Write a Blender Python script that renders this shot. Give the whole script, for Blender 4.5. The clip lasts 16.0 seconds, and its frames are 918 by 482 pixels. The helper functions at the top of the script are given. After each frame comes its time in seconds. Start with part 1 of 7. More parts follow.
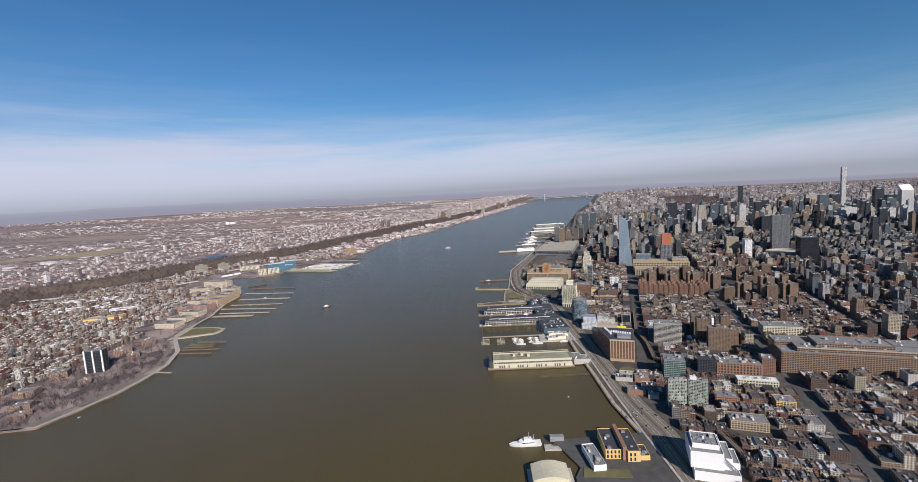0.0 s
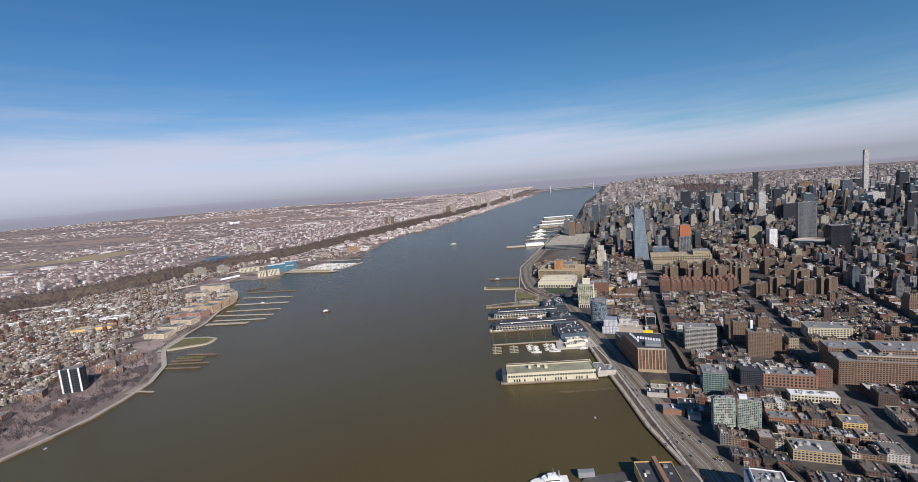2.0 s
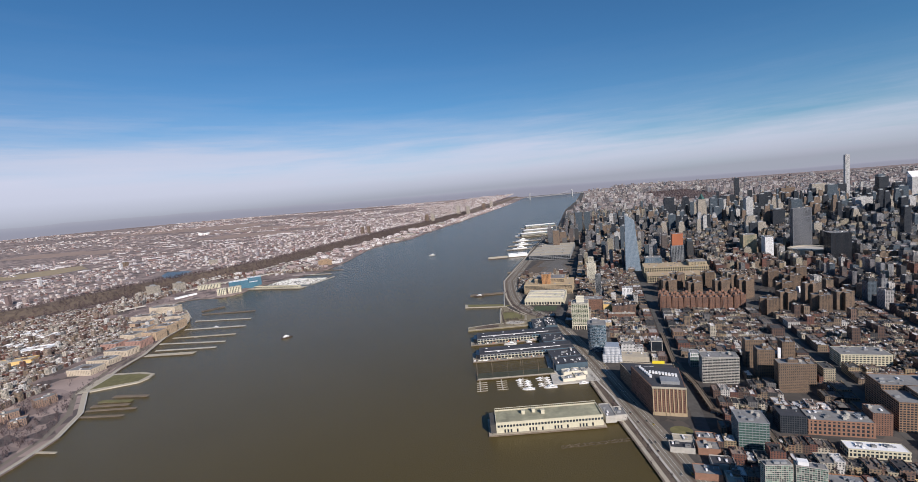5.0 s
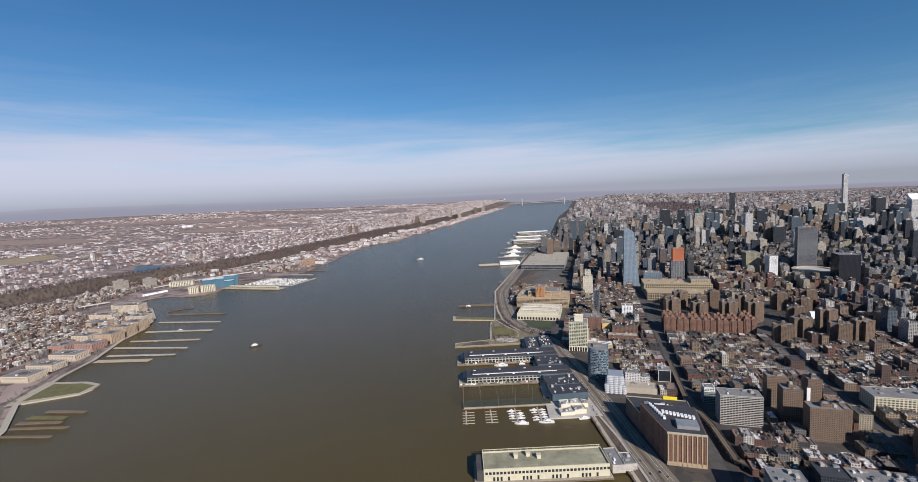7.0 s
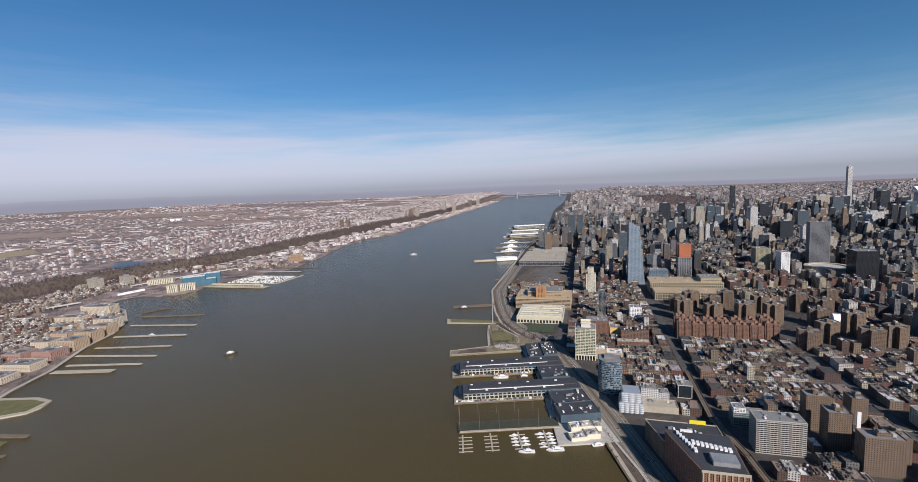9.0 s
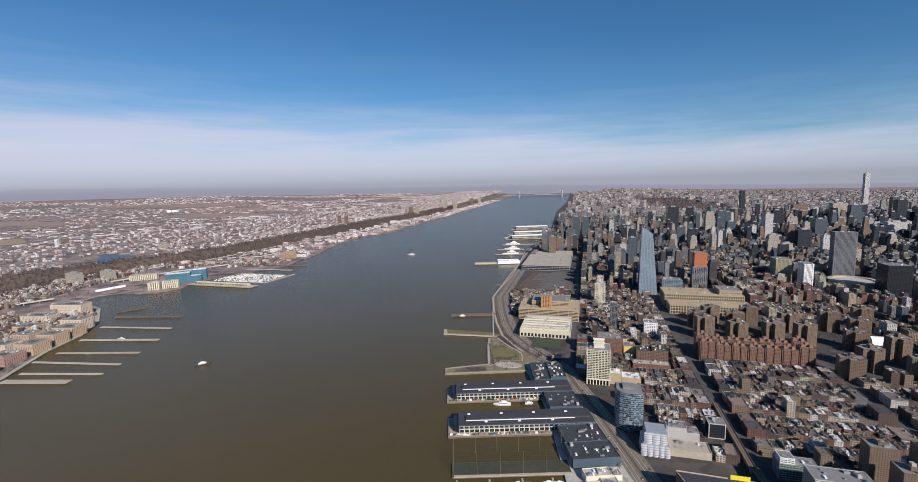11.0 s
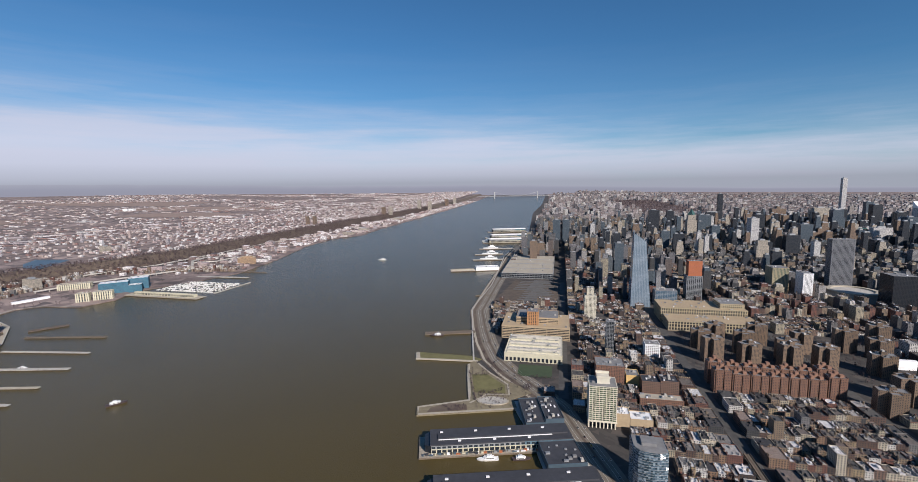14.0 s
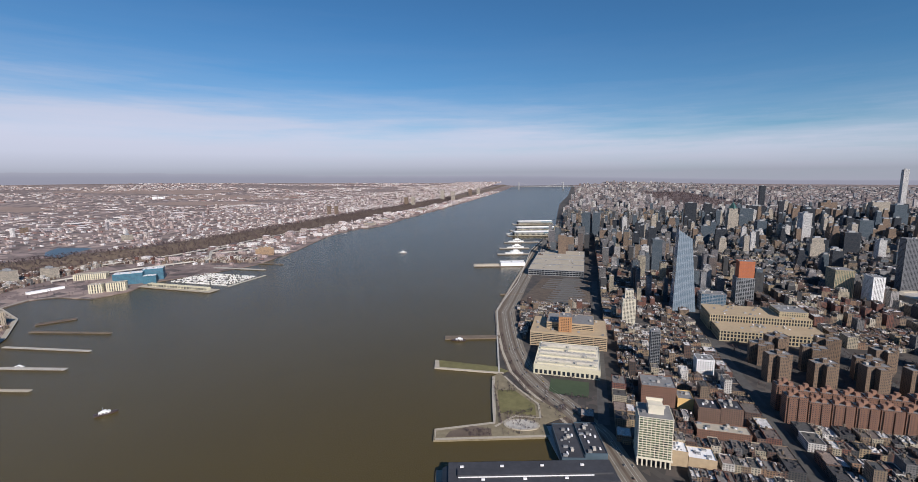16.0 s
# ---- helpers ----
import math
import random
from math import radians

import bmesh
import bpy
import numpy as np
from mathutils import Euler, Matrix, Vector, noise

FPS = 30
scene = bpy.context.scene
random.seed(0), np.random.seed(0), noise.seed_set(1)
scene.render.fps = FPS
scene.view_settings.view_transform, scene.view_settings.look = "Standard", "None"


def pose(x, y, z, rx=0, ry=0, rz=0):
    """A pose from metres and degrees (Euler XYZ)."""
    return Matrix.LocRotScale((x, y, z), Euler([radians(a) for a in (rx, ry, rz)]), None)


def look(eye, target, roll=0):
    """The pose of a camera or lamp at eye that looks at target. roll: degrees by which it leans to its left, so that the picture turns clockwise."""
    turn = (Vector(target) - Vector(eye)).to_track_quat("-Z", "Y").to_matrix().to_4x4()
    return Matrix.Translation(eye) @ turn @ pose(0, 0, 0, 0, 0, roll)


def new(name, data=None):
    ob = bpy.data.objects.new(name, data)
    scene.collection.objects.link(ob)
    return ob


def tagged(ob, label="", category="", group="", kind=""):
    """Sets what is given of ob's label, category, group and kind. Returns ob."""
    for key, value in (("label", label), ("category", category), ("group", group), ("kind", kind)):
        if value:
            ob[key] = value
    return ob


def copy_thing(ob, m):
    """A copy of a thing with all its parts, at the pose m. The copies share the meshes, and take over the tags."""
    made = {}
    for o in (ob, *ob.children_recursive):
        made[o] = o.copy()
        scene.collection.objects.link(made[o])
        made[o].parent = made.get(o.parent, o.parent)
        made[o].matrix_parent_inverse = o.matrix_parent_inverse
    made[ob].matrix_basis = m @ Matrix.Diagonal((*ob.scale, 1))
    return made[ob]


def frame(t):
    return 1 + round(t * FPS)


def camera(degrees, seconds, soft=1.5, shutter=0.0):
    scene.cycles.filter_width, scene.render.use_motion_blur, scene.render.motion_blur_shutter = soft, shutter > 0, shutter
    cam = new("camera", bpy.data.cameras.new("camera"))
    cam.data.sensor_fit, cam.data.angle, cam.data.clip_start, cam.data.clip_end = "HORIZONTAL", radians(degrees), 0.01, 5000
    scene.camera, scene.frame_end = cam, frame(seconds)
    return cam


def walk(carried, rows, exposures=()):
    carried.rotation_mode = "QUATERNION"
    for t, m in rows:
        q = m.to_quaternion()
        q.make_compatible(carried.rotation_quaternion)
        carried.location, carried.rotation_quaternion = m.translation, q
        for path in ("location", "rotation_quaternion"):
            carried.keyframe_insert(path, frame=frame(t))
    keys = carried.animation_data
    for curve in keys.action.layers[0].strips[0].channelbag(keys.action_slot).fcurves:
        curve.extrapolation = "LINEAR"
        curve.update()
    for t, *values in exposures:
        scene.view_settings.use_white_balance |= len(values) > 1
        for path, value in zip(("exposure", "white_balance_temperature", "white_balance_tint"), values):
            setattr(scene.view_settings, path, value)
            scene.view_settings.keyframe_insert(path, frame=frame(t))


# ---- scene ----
cam = camera(91.4, 16.0, 0.6)
PATH = [
    (0, (-19.302, -255.141, 111.164), (-19.419, -253.156, 110.947), -3.6),
    (0.5, (-19.714, -247.48, 111.199), (-19.847, -245.491, 111.032), -2.3),
    (1, (-20.12, -239.762, 111.266), (-20.313, -237.78, 111.082), -5.3),
    (1.5, (-20.633, -232.158, 111.325), (-20.861, -230.181, 111.125), -6.1),
    (2, (-21.196, -224.742, 111.349), (-21.341, -222.762, 111.107), -5.0),
    (2.5, (-21.655, -217.512, 111.337), (-21.663, -215.529, 111.081), -6.5),
    (3, (-21.929, -210.328, 111.332), (-21.89, -208.341, 111.109), -5.7),
    (3.5, (-22.013, -203.055, 111.318), (-22.06, -201.068, 111.098), -6.8),
    (3.7, (-22.054, -199.998, 111.311), (-22.142, -198.011, 111.104), -5.8),
    (5.8, (-22.543, -166.374, 111.0), (-22.578, -164.387, 110.78), -5.2),
    (6, (-22.609, -163.228, 110.999), (-22.652, -161.24, 110.784), -5.3),
    (6.5, (-22.798, -155.521, 111.028), (-22.831, -153.53, 110.835), -3.1),
    (7, (-22.92, -147.904, 111.088), (-22.927, -145.915, 110.882), -2.9),
    (7.5, (-23.042, -140.37, 111.173), (-23.043, -138.381, 110.964), -4.1),
    (8, (-23.18, -132.859, 111.259), (-23.179, -130.871, 111.041), -3.9),
    (8.5, (-23.231, -125.284, 111.331), (-23.219, -123.298, 111.099), -3.2),
    (9, (-23.18, -117.609, 111.385), (-23.164, -115.623, 111.145), -2.9),
    (9.2, (-23.119, -114.463, 111.403), (-23.109, -112.478, 111.161), -3.1),
    (11.3, (-22.172, -80.482, 112.139), (-22.151, -78.498, 111.885), -1.2),
    (11.5, (-22.102, -77.287, 112.155), (-22.075, -75.304, 111.896), -1.0),
    (12, (-21.952, -69.427, 112.16), (-21.933, -67.446, 111.885), -0.0),
    (12.5, (-21.854, -61.662, 112.154), (-21.864, -59.687, 111.839), -6.0),
    (13, (-21.915, -53.965, 112.106), (-21.923, -51.989, 111.797), -7.1),
    (13.5, (-22.094, -46.295, 112.027), (-22.05, -44.316, 111.743), -4.7),
    (14, (-22.187, -38.635, 111.948), (-22.06, -36.655, 111.698), -0.9),
    (14.5, (-22.044, -30.842, 111.877), (-21.902, -28.865, 111.607), -1.6),
    (15, (-21.781, -22.92, 111.806), (-21.685, -20.936, 111.574), -0.6),
    (15.5, (-21.553, -14.869, 111.757), (-21.513, -12.884, 111.52), -0.0),
    (16, (-21.378, -6.737, 111.73), (-21.354, -4.758, 111.438), -0.6),
]
walk(cam, [(t, look(eye, target, roll)) for t, eye, target, roll in PATH], [(0, 0.2, 6250, 13.5), (16, 0.2, 6250, 13.5)])

# ---- world, sun, exposure ----
SUN_AZ, SUN_EL = 153.0, 31.0      # degrees clockwise from +y, and above the horizon
SKY, HAZE = 0.074, 0.33           # strength of the sky, and brightness of the haze at the horizon
world = bpy.data.worlds.new("sky")
scene.world = world
world.use_nodes = True


def sky_nodes():
    nt = world.node_tree
    nt.nodes.clear()
    n = nt.nodes.new
    out, bg = n("ShaderNodeOutputWorld"), n("ShaderNodeBackground")
    sky = n("ShaderNodeTexSky")
    sky.sky_type, sky.sun_disc = "NISHITA", False
    sky.sun_elevation, sky.sun_rotation = radians(SUN_EL), radians(SUN_AZ)
    sky.altitude, sky.air_density, sky.dust_density, sky.ozone_density = 400, 1.0, 0.3, 4.0
    # thin cirrus veil low over the horizon, higher towards the west, above a band of grey haze
    tc, sep = n("ShaderNodeTexCoord"), n("ShaderNodeSeparateXYZ")
    nt.links.new(tc.outputs["Generated"], sep.inputs[0])
    mp = n("ShaderNodeMapping")
    mp.inputs["Scale"].default_value = (1.1, 1.1, 13)
    mp.inputs["Rotation"].default_value = (0, radians(-3), 0)
    nt.links.new(tc.outputs["Generated"], mp.inputs[0])
    noi = n("ShaderNodeTexNoise")
    noi.inputs["Scale"].default_value, noi.inputs["Detail"].default_value, noi.inputs["Roughness"].default_value = 2.4, 8, 0.6
    nt.links.new(mp.outputs[0], noi.inputs["Vector"])

    def calc(op, p, q, r=None):
        m = n("ShaderNodeMath")
        m.operation = op
        for i, v in enumerate((p, q, r)):
            if isinstance(v, (int, float)):
                m.inputs[i].default_value = v
            elif v is not None:
                nt.links.new(v, m.inputs[i])
        return m.outputs[0]

    def ramp(value, stops):
        r = n("ShaderNodeValToRGB")
        cr = r.color_ramp
        while len(cr.elements) < len(stops):
            cr.elements.new(0.5)
        for e, (p, c) in zip(cr.elements, stops):
            e.position, e.color = p, (*c, 1)
        nt.links.new(value, r.inputs[0])
        return r.outputs[0]

    west = calc("MULTIPLY", calc("MAXIMUM", calc("MULTIPLY_ADD", sep.outputs["X"], -1.0, -0.05), 0.0), 0.075)
    east = calc("MULTIPLY", calc("MAXIMUM", calc("ADD", sep.outputs["X"], -0.15), 0.0), 0.07)
    lift = calc("ADD", calc("SUBTRACT", sep.outputs["Z"], west), east)
    veil = ramp(calc("MULTIPLY_ADD", noi.outputs["Fac"], 0.15, lift), [(p, (v, v, v)) for p, v in ((0.0, 0.96), (0.1, 0.94), (0.14, 0.8), (0.18, 0.4), (0.22, 0.14), (0.27, 0.04), (0.36, 0.0))])
    haze = ramp(calc("MULTIPLY_ADD", sep.outputs["Z"], 2.0, 0.1), [(p, (v, v * 1.02, v * 1.18)) for p, v in ((0.0, HAZE), (0.11, HAZE), (0.14, 0.42), (0.19, 0.52), (0.26, 0.56), (0.5, 0.5))])
    scale = n("ShaderNodeMixRGB")
    scale.blend_type = "MULTIPLY"
    scale.inputs[0].default_value, scale.inputs[2].default_value = 1.0, (1 / SKY,) * 3 + (1,)
    nt.links.new(haze, scale.inputs[1])
    mix = n("ShaderNodeMixRGB")
    nt.links.new(veil, mix.inputs[0])
    nt.links.new(scale.outputs[0], mix.inputs[2])
    deep = n("ShaderNodeMixRGB")
    deep.blend_type = "MULTIPLY"
    deep.inputs[0].default_value, deep.inputs[2].default_value = 1.0, (0.47, 0.83, 0.98, 1)
    nt.links.new(sky.outputs[0], deep.inputs[1])
    nt.links.new(deep.outputs[0], mix.inputs[1])
    nt.links.new(mix.outputs[0], bg.inputs[0])
    bg.inputs[1].default_value = SKY
    nt.links.new(bg.outputs[0], out.inputs[0])


sky_nodes()
sun = new("sun", bpy.data.lights.new("sun", "SUN"))
sun.data.energy, sun.data.angle, sun.data.color = 5.0, radians(0.6), (1.0, 0.9, 0.785)
saz, sel = radians(SUN_AZ), radians(SUN_EL)
sun.matrix_world = look((600 * math.sin(saz) * math.cos(sel), 600 * math.cos(saz) * math.cos(sel), 600 * math.sin(sel)), (0, 0, 0))


# ---- materials ----
def base_mat(name):
    m = bpy.data.materials.new(name)
    m.use_nodes = True
    nt = m.node_tree
    return m, nt, nt.nodes["Principled BSDF"]


def ramp_node(nt, stops, constant=False):
    r = nt.nodes.new("ShaderNodeValToRGB")
    cr = r.color_ramp
    if constant:
        cr.interpolation = "CONSTANT"
    while len(cr.elements) < len(stops):
        cr.elements.new(0.5)
    for e, (p, c) in zip(cr.elements, stops):
        e.position, e.color = p, (*c, 1)
    return r


def math_node(nt, op, a, b=None, c=None):
    m = nt.nodes.new("ShaderNodeMath")
    m.operation = op
    for i, v in enumerate((a, b, c)):
        if v is None:
            continue
        if isinstance(v, (int, float)):
            m.inputs[i].default_value = v
        else:
            nt.links.new(v, m.inputs[i])
    return m.outputs[0]


def mix_node(nt, fac, a, b, mode="MIX"):
    m = nt.nodes.new("ShaderNodeMixRGB")
    m.blend_type = mode
    for i, v in enumerate((fac, a, b)):
        if isinstance(v, (int, float)):
            m.inputs[i].default_value = v
        elif isinstance(v, tuple):
            m.inputs[i].default_value = (*v, 1)
        else:
            nt.links.new(v, m.inputs[i])
    return m.outputs[0]


def noise_node(nt, coord, scale, detail=4, rough=0.6):
    n = nt.nodes.new("ShaderNodeTexNoise")
    n.inputs["Scale"].default_value, n.inputs["Detail"].default_value, n.inputs["Roughness"].default_value = scale, detail, rough
    nt.links.new(coord, n.inputs["Vector"])
    return n.outputs["Fac"]


def random_out(nt, rand):
    if rand == "object":
        return nt.nodes.new("ShaderNodeObjectInfo").outputs["Random"]
    return nt.nodes.new("ShaderNodeNewGeometry").outputs["Random Per Island"]


def spread(colors):
    n = len(colors)
    return [(i / n, c) for i, c in enumerate(colors)]


def panes(name, colors, bay, storey, rough=0.12):
    """Glazing whose panes differ: drawn blinds, dark rooms and sky-lit glass."""
    m, nt, p = base_mat(name)
    tc = nt.nodes.new("ShaderNodeTexCoord")
    sc = nt.nodes.new("ShaderNodeSeparateXYZ")
    nt.links.new(tc.outputs["Object"], sc.inputs[0])
    cells = [math_node(nt, "FLOOR", math_node(nt, "DIVIDE", sc.outputs[i], k)) for i, k in ((0, bay), (1, bay), (2, storey))]
    cv = nt.nodes.new("ShaderNodeCombineXYZ")
    for i, c in enumerate(cells):
        nt.links.new(c, cv.inputs[i])
    wn = nt.nodes.new("ShaderNodeTexWhiteNoise")
    nt.links.new(cv.outputs[0], wn.inputs["Vector"])
    r = ramp_node(nt, spread(colors), True)
    nt.links.new(wn.outputs["Value"], r.inputs[0])
    nt.links.new(r.outputs[0], p.inputs["Base Color"])
    p.inputs["Roughness"].default_value = rough
    return m


def plain(name, color, rough=0.8, metal=0.0, var=0.25, scale=1.5, bump=0.0):
    """One surface with grain and stains at two scales."""
    m, nt, p = base_mat(name)
    co = nt.nodes.new("ShaderNodeTexCoord").outputs["Object"]
    a = noise_node(nt, co, scale, 5)
    b = noise_node(nt, co, scale * 0.13, 3)
    f = math_node(nt, "ADD", math_node(nt, "MULTIPLY", a, 0.6), math_node(nt, "MULTIPLY", b, 0.4))
    r = ramp_node(nt, [(0.3, tuple(c * (1 - var) for c in color)), (0.7, tuple(min(1, c * (1 + var)) for c in color))])
    nt.links.new(f, r.inputs[0])
    nt.links.new(r.outputs[0], p.inputs["Base Color"])
    p.inputs["Roughness"].default_value, p.inputs["Metallic"].default_value = rough, metal
    if bump:
        bn = nt.nodes.new("ShaderNodeBump")
        bn.inputs["Strength"].default_value = bump
        nt.links.new(a, bn.inputs["Height"])
        nt.links.new(bn.outputs[0], p.inputs["Normal"])
    return m


def varied(name, colors, rand="island", rough=0.85, var=0.3, scale=0.8):
    """Alike pieces of several colours, each with stains."""
    m, nt, p = base_mat(name)
    r = ramp_node(nt, spread(colors), True)
    nt.links.new(random_out(nt, rand), r.inputs[0])
    co = nt.nodes.new("ShaderNodeTexCoord").outputs["Object"]
    f = noise_node(nt, co, scale, 4)
    g = ramp_node(nt, [(0.3, (1 - var,) * 3), (0.7, (1 + var * 0.4,) * 3)])
    nt.links.new(f, g.inputs[0])
    nt.links.new(mix_node(nt, 1.0, r.outputs[0], g.outputs[0], "MULTIPLY"), p.inputs["Base Color"])
    p.inputs["Roughness"].default_value = rough
    return m


def facade(name, colors, rand="island", bay=0.95, storey=0.92, ww=0.5, wh=0.55, glass=(0.03, 0.04, 0.05), gloss=0.12, band=0.0):
    """Masonry with windows in rows: real brick and stone colours, dark glossy panes."""
    m, nt, p = base_mat(name)
    tc = nt.nodes.new("ShaderNodeTexCoord")
    sc, sn = nt.nodes.new("ShaderNodeSeparateXYZ"), nt.nodes.new("ShaderNodeSeparateXYZ")
    nt.links.new(tc.outputs["Object"], sc.inputs[0])
    nt.links.new(tc.outputs["Normal"], sn.inputs[0])
    ax, ay = math_node(nt, "ABSOLUTE", sn.outputs[0]), math_node(nt, "ABSOLUTE", sn.outputs[1])
    h = math_node(nt, "ADD", math_node(nt, "MULTIPLY", sc.outputs[0], ay), math_node(nt, "MULTIPLY", sc.outputs[1], ax))
    rnd = random_out(nt, rand)
    hb = math_node(nt, "DIVIDE", h, math_node(nt, "MULTIPLY_ADD", rnd, bay * 0.3, bay * 0.85))
    fx = math_node(nt, "FRACT", hb)
    fz = math_node(nt, "FRACT", math_node(nt, "DIVIDE", sc.outputs[2], storey))
    mx = math_node(nt, "LESS_THAN", math_node(nt, "ABSOLUTE", math_node(nt, "SUBTRACT", fx, 0.5)), ww / 2)
    mz = math_node(nt, "LESS_THAN", math_node(nt, "ABSOLUTE", math_node(nt, "SUBTRACT", fz, 0.55)), wh / 2)
    up = math_node(nt, "LESS_THAN", math_node(nt, "ABSOLUTE", sn.outputs[2]), 0.4)
    mask = math_node(nt, "MULTIPLY", math_node(nt, "MULTIPLY", mx, mz), up)
    r = ramp_node(nt, spread(colors), True)
    nt.links.new(rnd, r.inputs[0])
    f = noise_node(nt, tc.outputs["Object"], 0.6, 5)
    g = ramp_node(nt, [(0.3, (0.6,) * 3), (0.7, (1.02,) * 3)])
    nt.links.new(f, g.inputs[0])
    wall = mix_node(nt, 1.0, r.outputs[0], g.outputs[0], "MULTIPLY")
    nt.links.new(mix_node(nt, mask, wall, glass), p.inputs["Base Color"])
    nt.links.new(math_node(nt, "MULTIPLY_ADD", mask, gloss - 0.85, 0.85), p.inputs["Roughness"])
    return m


BROWN, RED, TAN, CREAM, GREY, DARK, WHITE = ((0.122, 0.074, 0.057), (0.18, 0.08, 0.058), (0.245, 0.18, 0.125), (0.4, 0.35, 0.26), (0.18, 0.172, 0.17), (0.065, 0.062, 0.062), (0.6, 0.58, 0.55))
PALETTE = [BROWN, RED, TAN, BROWN, CREAM, GREY, RED, TAN, DARK, WHITE, BROWN, (0.27, 0.17, 0.11), TAN, (0.34, 0.26, 0.16), (0.5, 0.45, 0.36), (0.2, 0.13, 0.1), (0.07, 0.05, 0.042)]
M_city = facade("city_brick", PALETTE)
M_citob = facade("house_brick", PALETTE, rand="object")
M_tower = facade("tower_wall", [GREY, TAN, DARK, (0.13, 0.15, 0.17), CREAM, (0.16, 0.125, 0.11), GREY, (0.1, 0.13, 0.16), (0.2, 0.19, 0.2), (0.3, 0.3, 0.31), DARK, (0.42, 0.4, 0.39)], bay=0.8, storey=0.95, ww=0.55, wh=0.6)
M_towob = facade("tower_cladding", [GREY, TAN, DARK, (0.13, 0.15, 0.17), CREAM, BROWN, GREY, (0.1, 0.13, 0.16), TAN, (0.3, 0.3, 0.31)], rand="object", bay=0.8, storey=0.95, ww=0.55, wh=0.6)
M_roof = varied("roof_felt", [(0.08, 0.08, 0.08), (0.19, 0.18, 0.17), (0.36, 0.34, 0.32), (0.045, 0.045, 0.05), (0.6, 0.59, 0.58), (0.15, 0.13, 0.115), (0.25, 0.195, 0.165), (0.66, 0.64, 0.63), (0.1, 0.095, 0.09), (0.06, 0.058, 0.06), (0.16, 0.13, 0.115)], var=0.45, scale=1.3)
M_roofob = varied("roof_deck", [(0.08, 0.08, 0.08), (0.19, 0.18, 0.17), (0.36, 0.34, 0.32), (0.045, 0.045, 0.05), (0.6, 0.59, 0.58), (0.15, 0.13, 0.115), (0.25, 0.195, 0.165), (0.66, 0.64, 0.63), (0.1, 0.095, 0.09), (0.06, 0.058, 0.06), (0.16, 0.13, 0.115)], rand="object", var=0.45, scale=1.3)
M_njw = facade("town_wall", [(0.45, 0.36, 0.33), (0.62, 0.54, 0.5), (0.82, 0.79, 0.78), (0.33, 0.2, 0.18), (0.26, 0.185, 0.175), (0.68, 0.6, 0.56), (0.43, 0.39, 0.41), (0.5, 0.4, 0.375), (0.84, 0.81, 0.8), (0.54, 0.43, 0.42)])
M_upt = facade("uptown_brick", [(0.32, 0.275, 0.27), (0.4, 0.34, 0.335), (0.33, 0.3, 0.28), (0.27, 0.205, 0.195), (0.34, 0.3, 0.285), (0.52, 0.48, 0.48), (0.26, 0.265, 0.29), WHITE, (0.14, 0.125, 0.135), (0.2, 0.178, 0.19)])
M_njr = varied("town_roof", [(0.32, 0.265, 0.27), (0.66, 0.6, 0.59), (0.11, 0.092, 0.095), (0.88, 0.86, 0.85), (0.22, 0.155, 0.15), (0.42, 0.345, 0.34), (0.84, 0.79, 0.78), (0.08, 0.068, 0.068)])
M_rtw = facade("river_town_wall", [TAN, BROWN, (0.45, 0.4, 0.34), RED, (0.3, 0.22, 0.17), (0.5, 0.45, 0.38), GREY, (0.36, 0.28, 0.22), (0.66, 0.64, 0.61), (0.24, 0.17, 0.14)])
M_rtr = varied("river_town_roof", [(0.31, 0.275, 0.265), (0.56, 0.52, 0.5), (0.19, 0.165, 0.165), (0.74, 0.72, 0.7), (0.24, 0.18, 0.16), (0.36, 0.31, 0.29), (0.68, 0.64, 0.62), (0.8, 0.78, 0.77), (0.13, 0.115, 0.115)], var=0.4)
M_steel = plain("grey_steel", (0.35, 0.36, 0.37), 0.5, 0.4)
M_concrete = plain("concrete", (0.42, 0.40, 0.36), 0.9, 0, 0.25, 0.7)
M_asphalt = plain("asphalt", (0.075, 0.073, 0.07), 0.9, 0, 0.35, 0.4)
M_white = plain("white_cladding", (0.78, 0.78, 0.78), 0.45, 0, 0.06, 0.5)
M_glass = plain("window_glass", (0.03, 0.04, 0.05), 0.1, 0, 0.3, 0.4)
M_grass = plain("winter_grass", (0.135, 0.125, 0.052), 0.95, 0, 0.35, 0.3)
M_turf = plain("sports_turf", (0.045, 0.07, 0.035), 0.95, 0, 0.15, 0.3)
M_soil = plain("bare_ground", (0.12, 0.092, 0.07), 0.95, 0, 0.35, 0.15)
M_twig = varied("bare_twigs", [(0.078, 0.055, 0.056), (0.098, 0.068, 0.069), (0.058, 0.043, 0.046), (0.09, 0.064, 0.07)], rough=0.95)
M_wood = plain("weathered_timber", (0.16, 0.125, 0.09), 0.9, 0, 0.4, 1.0)


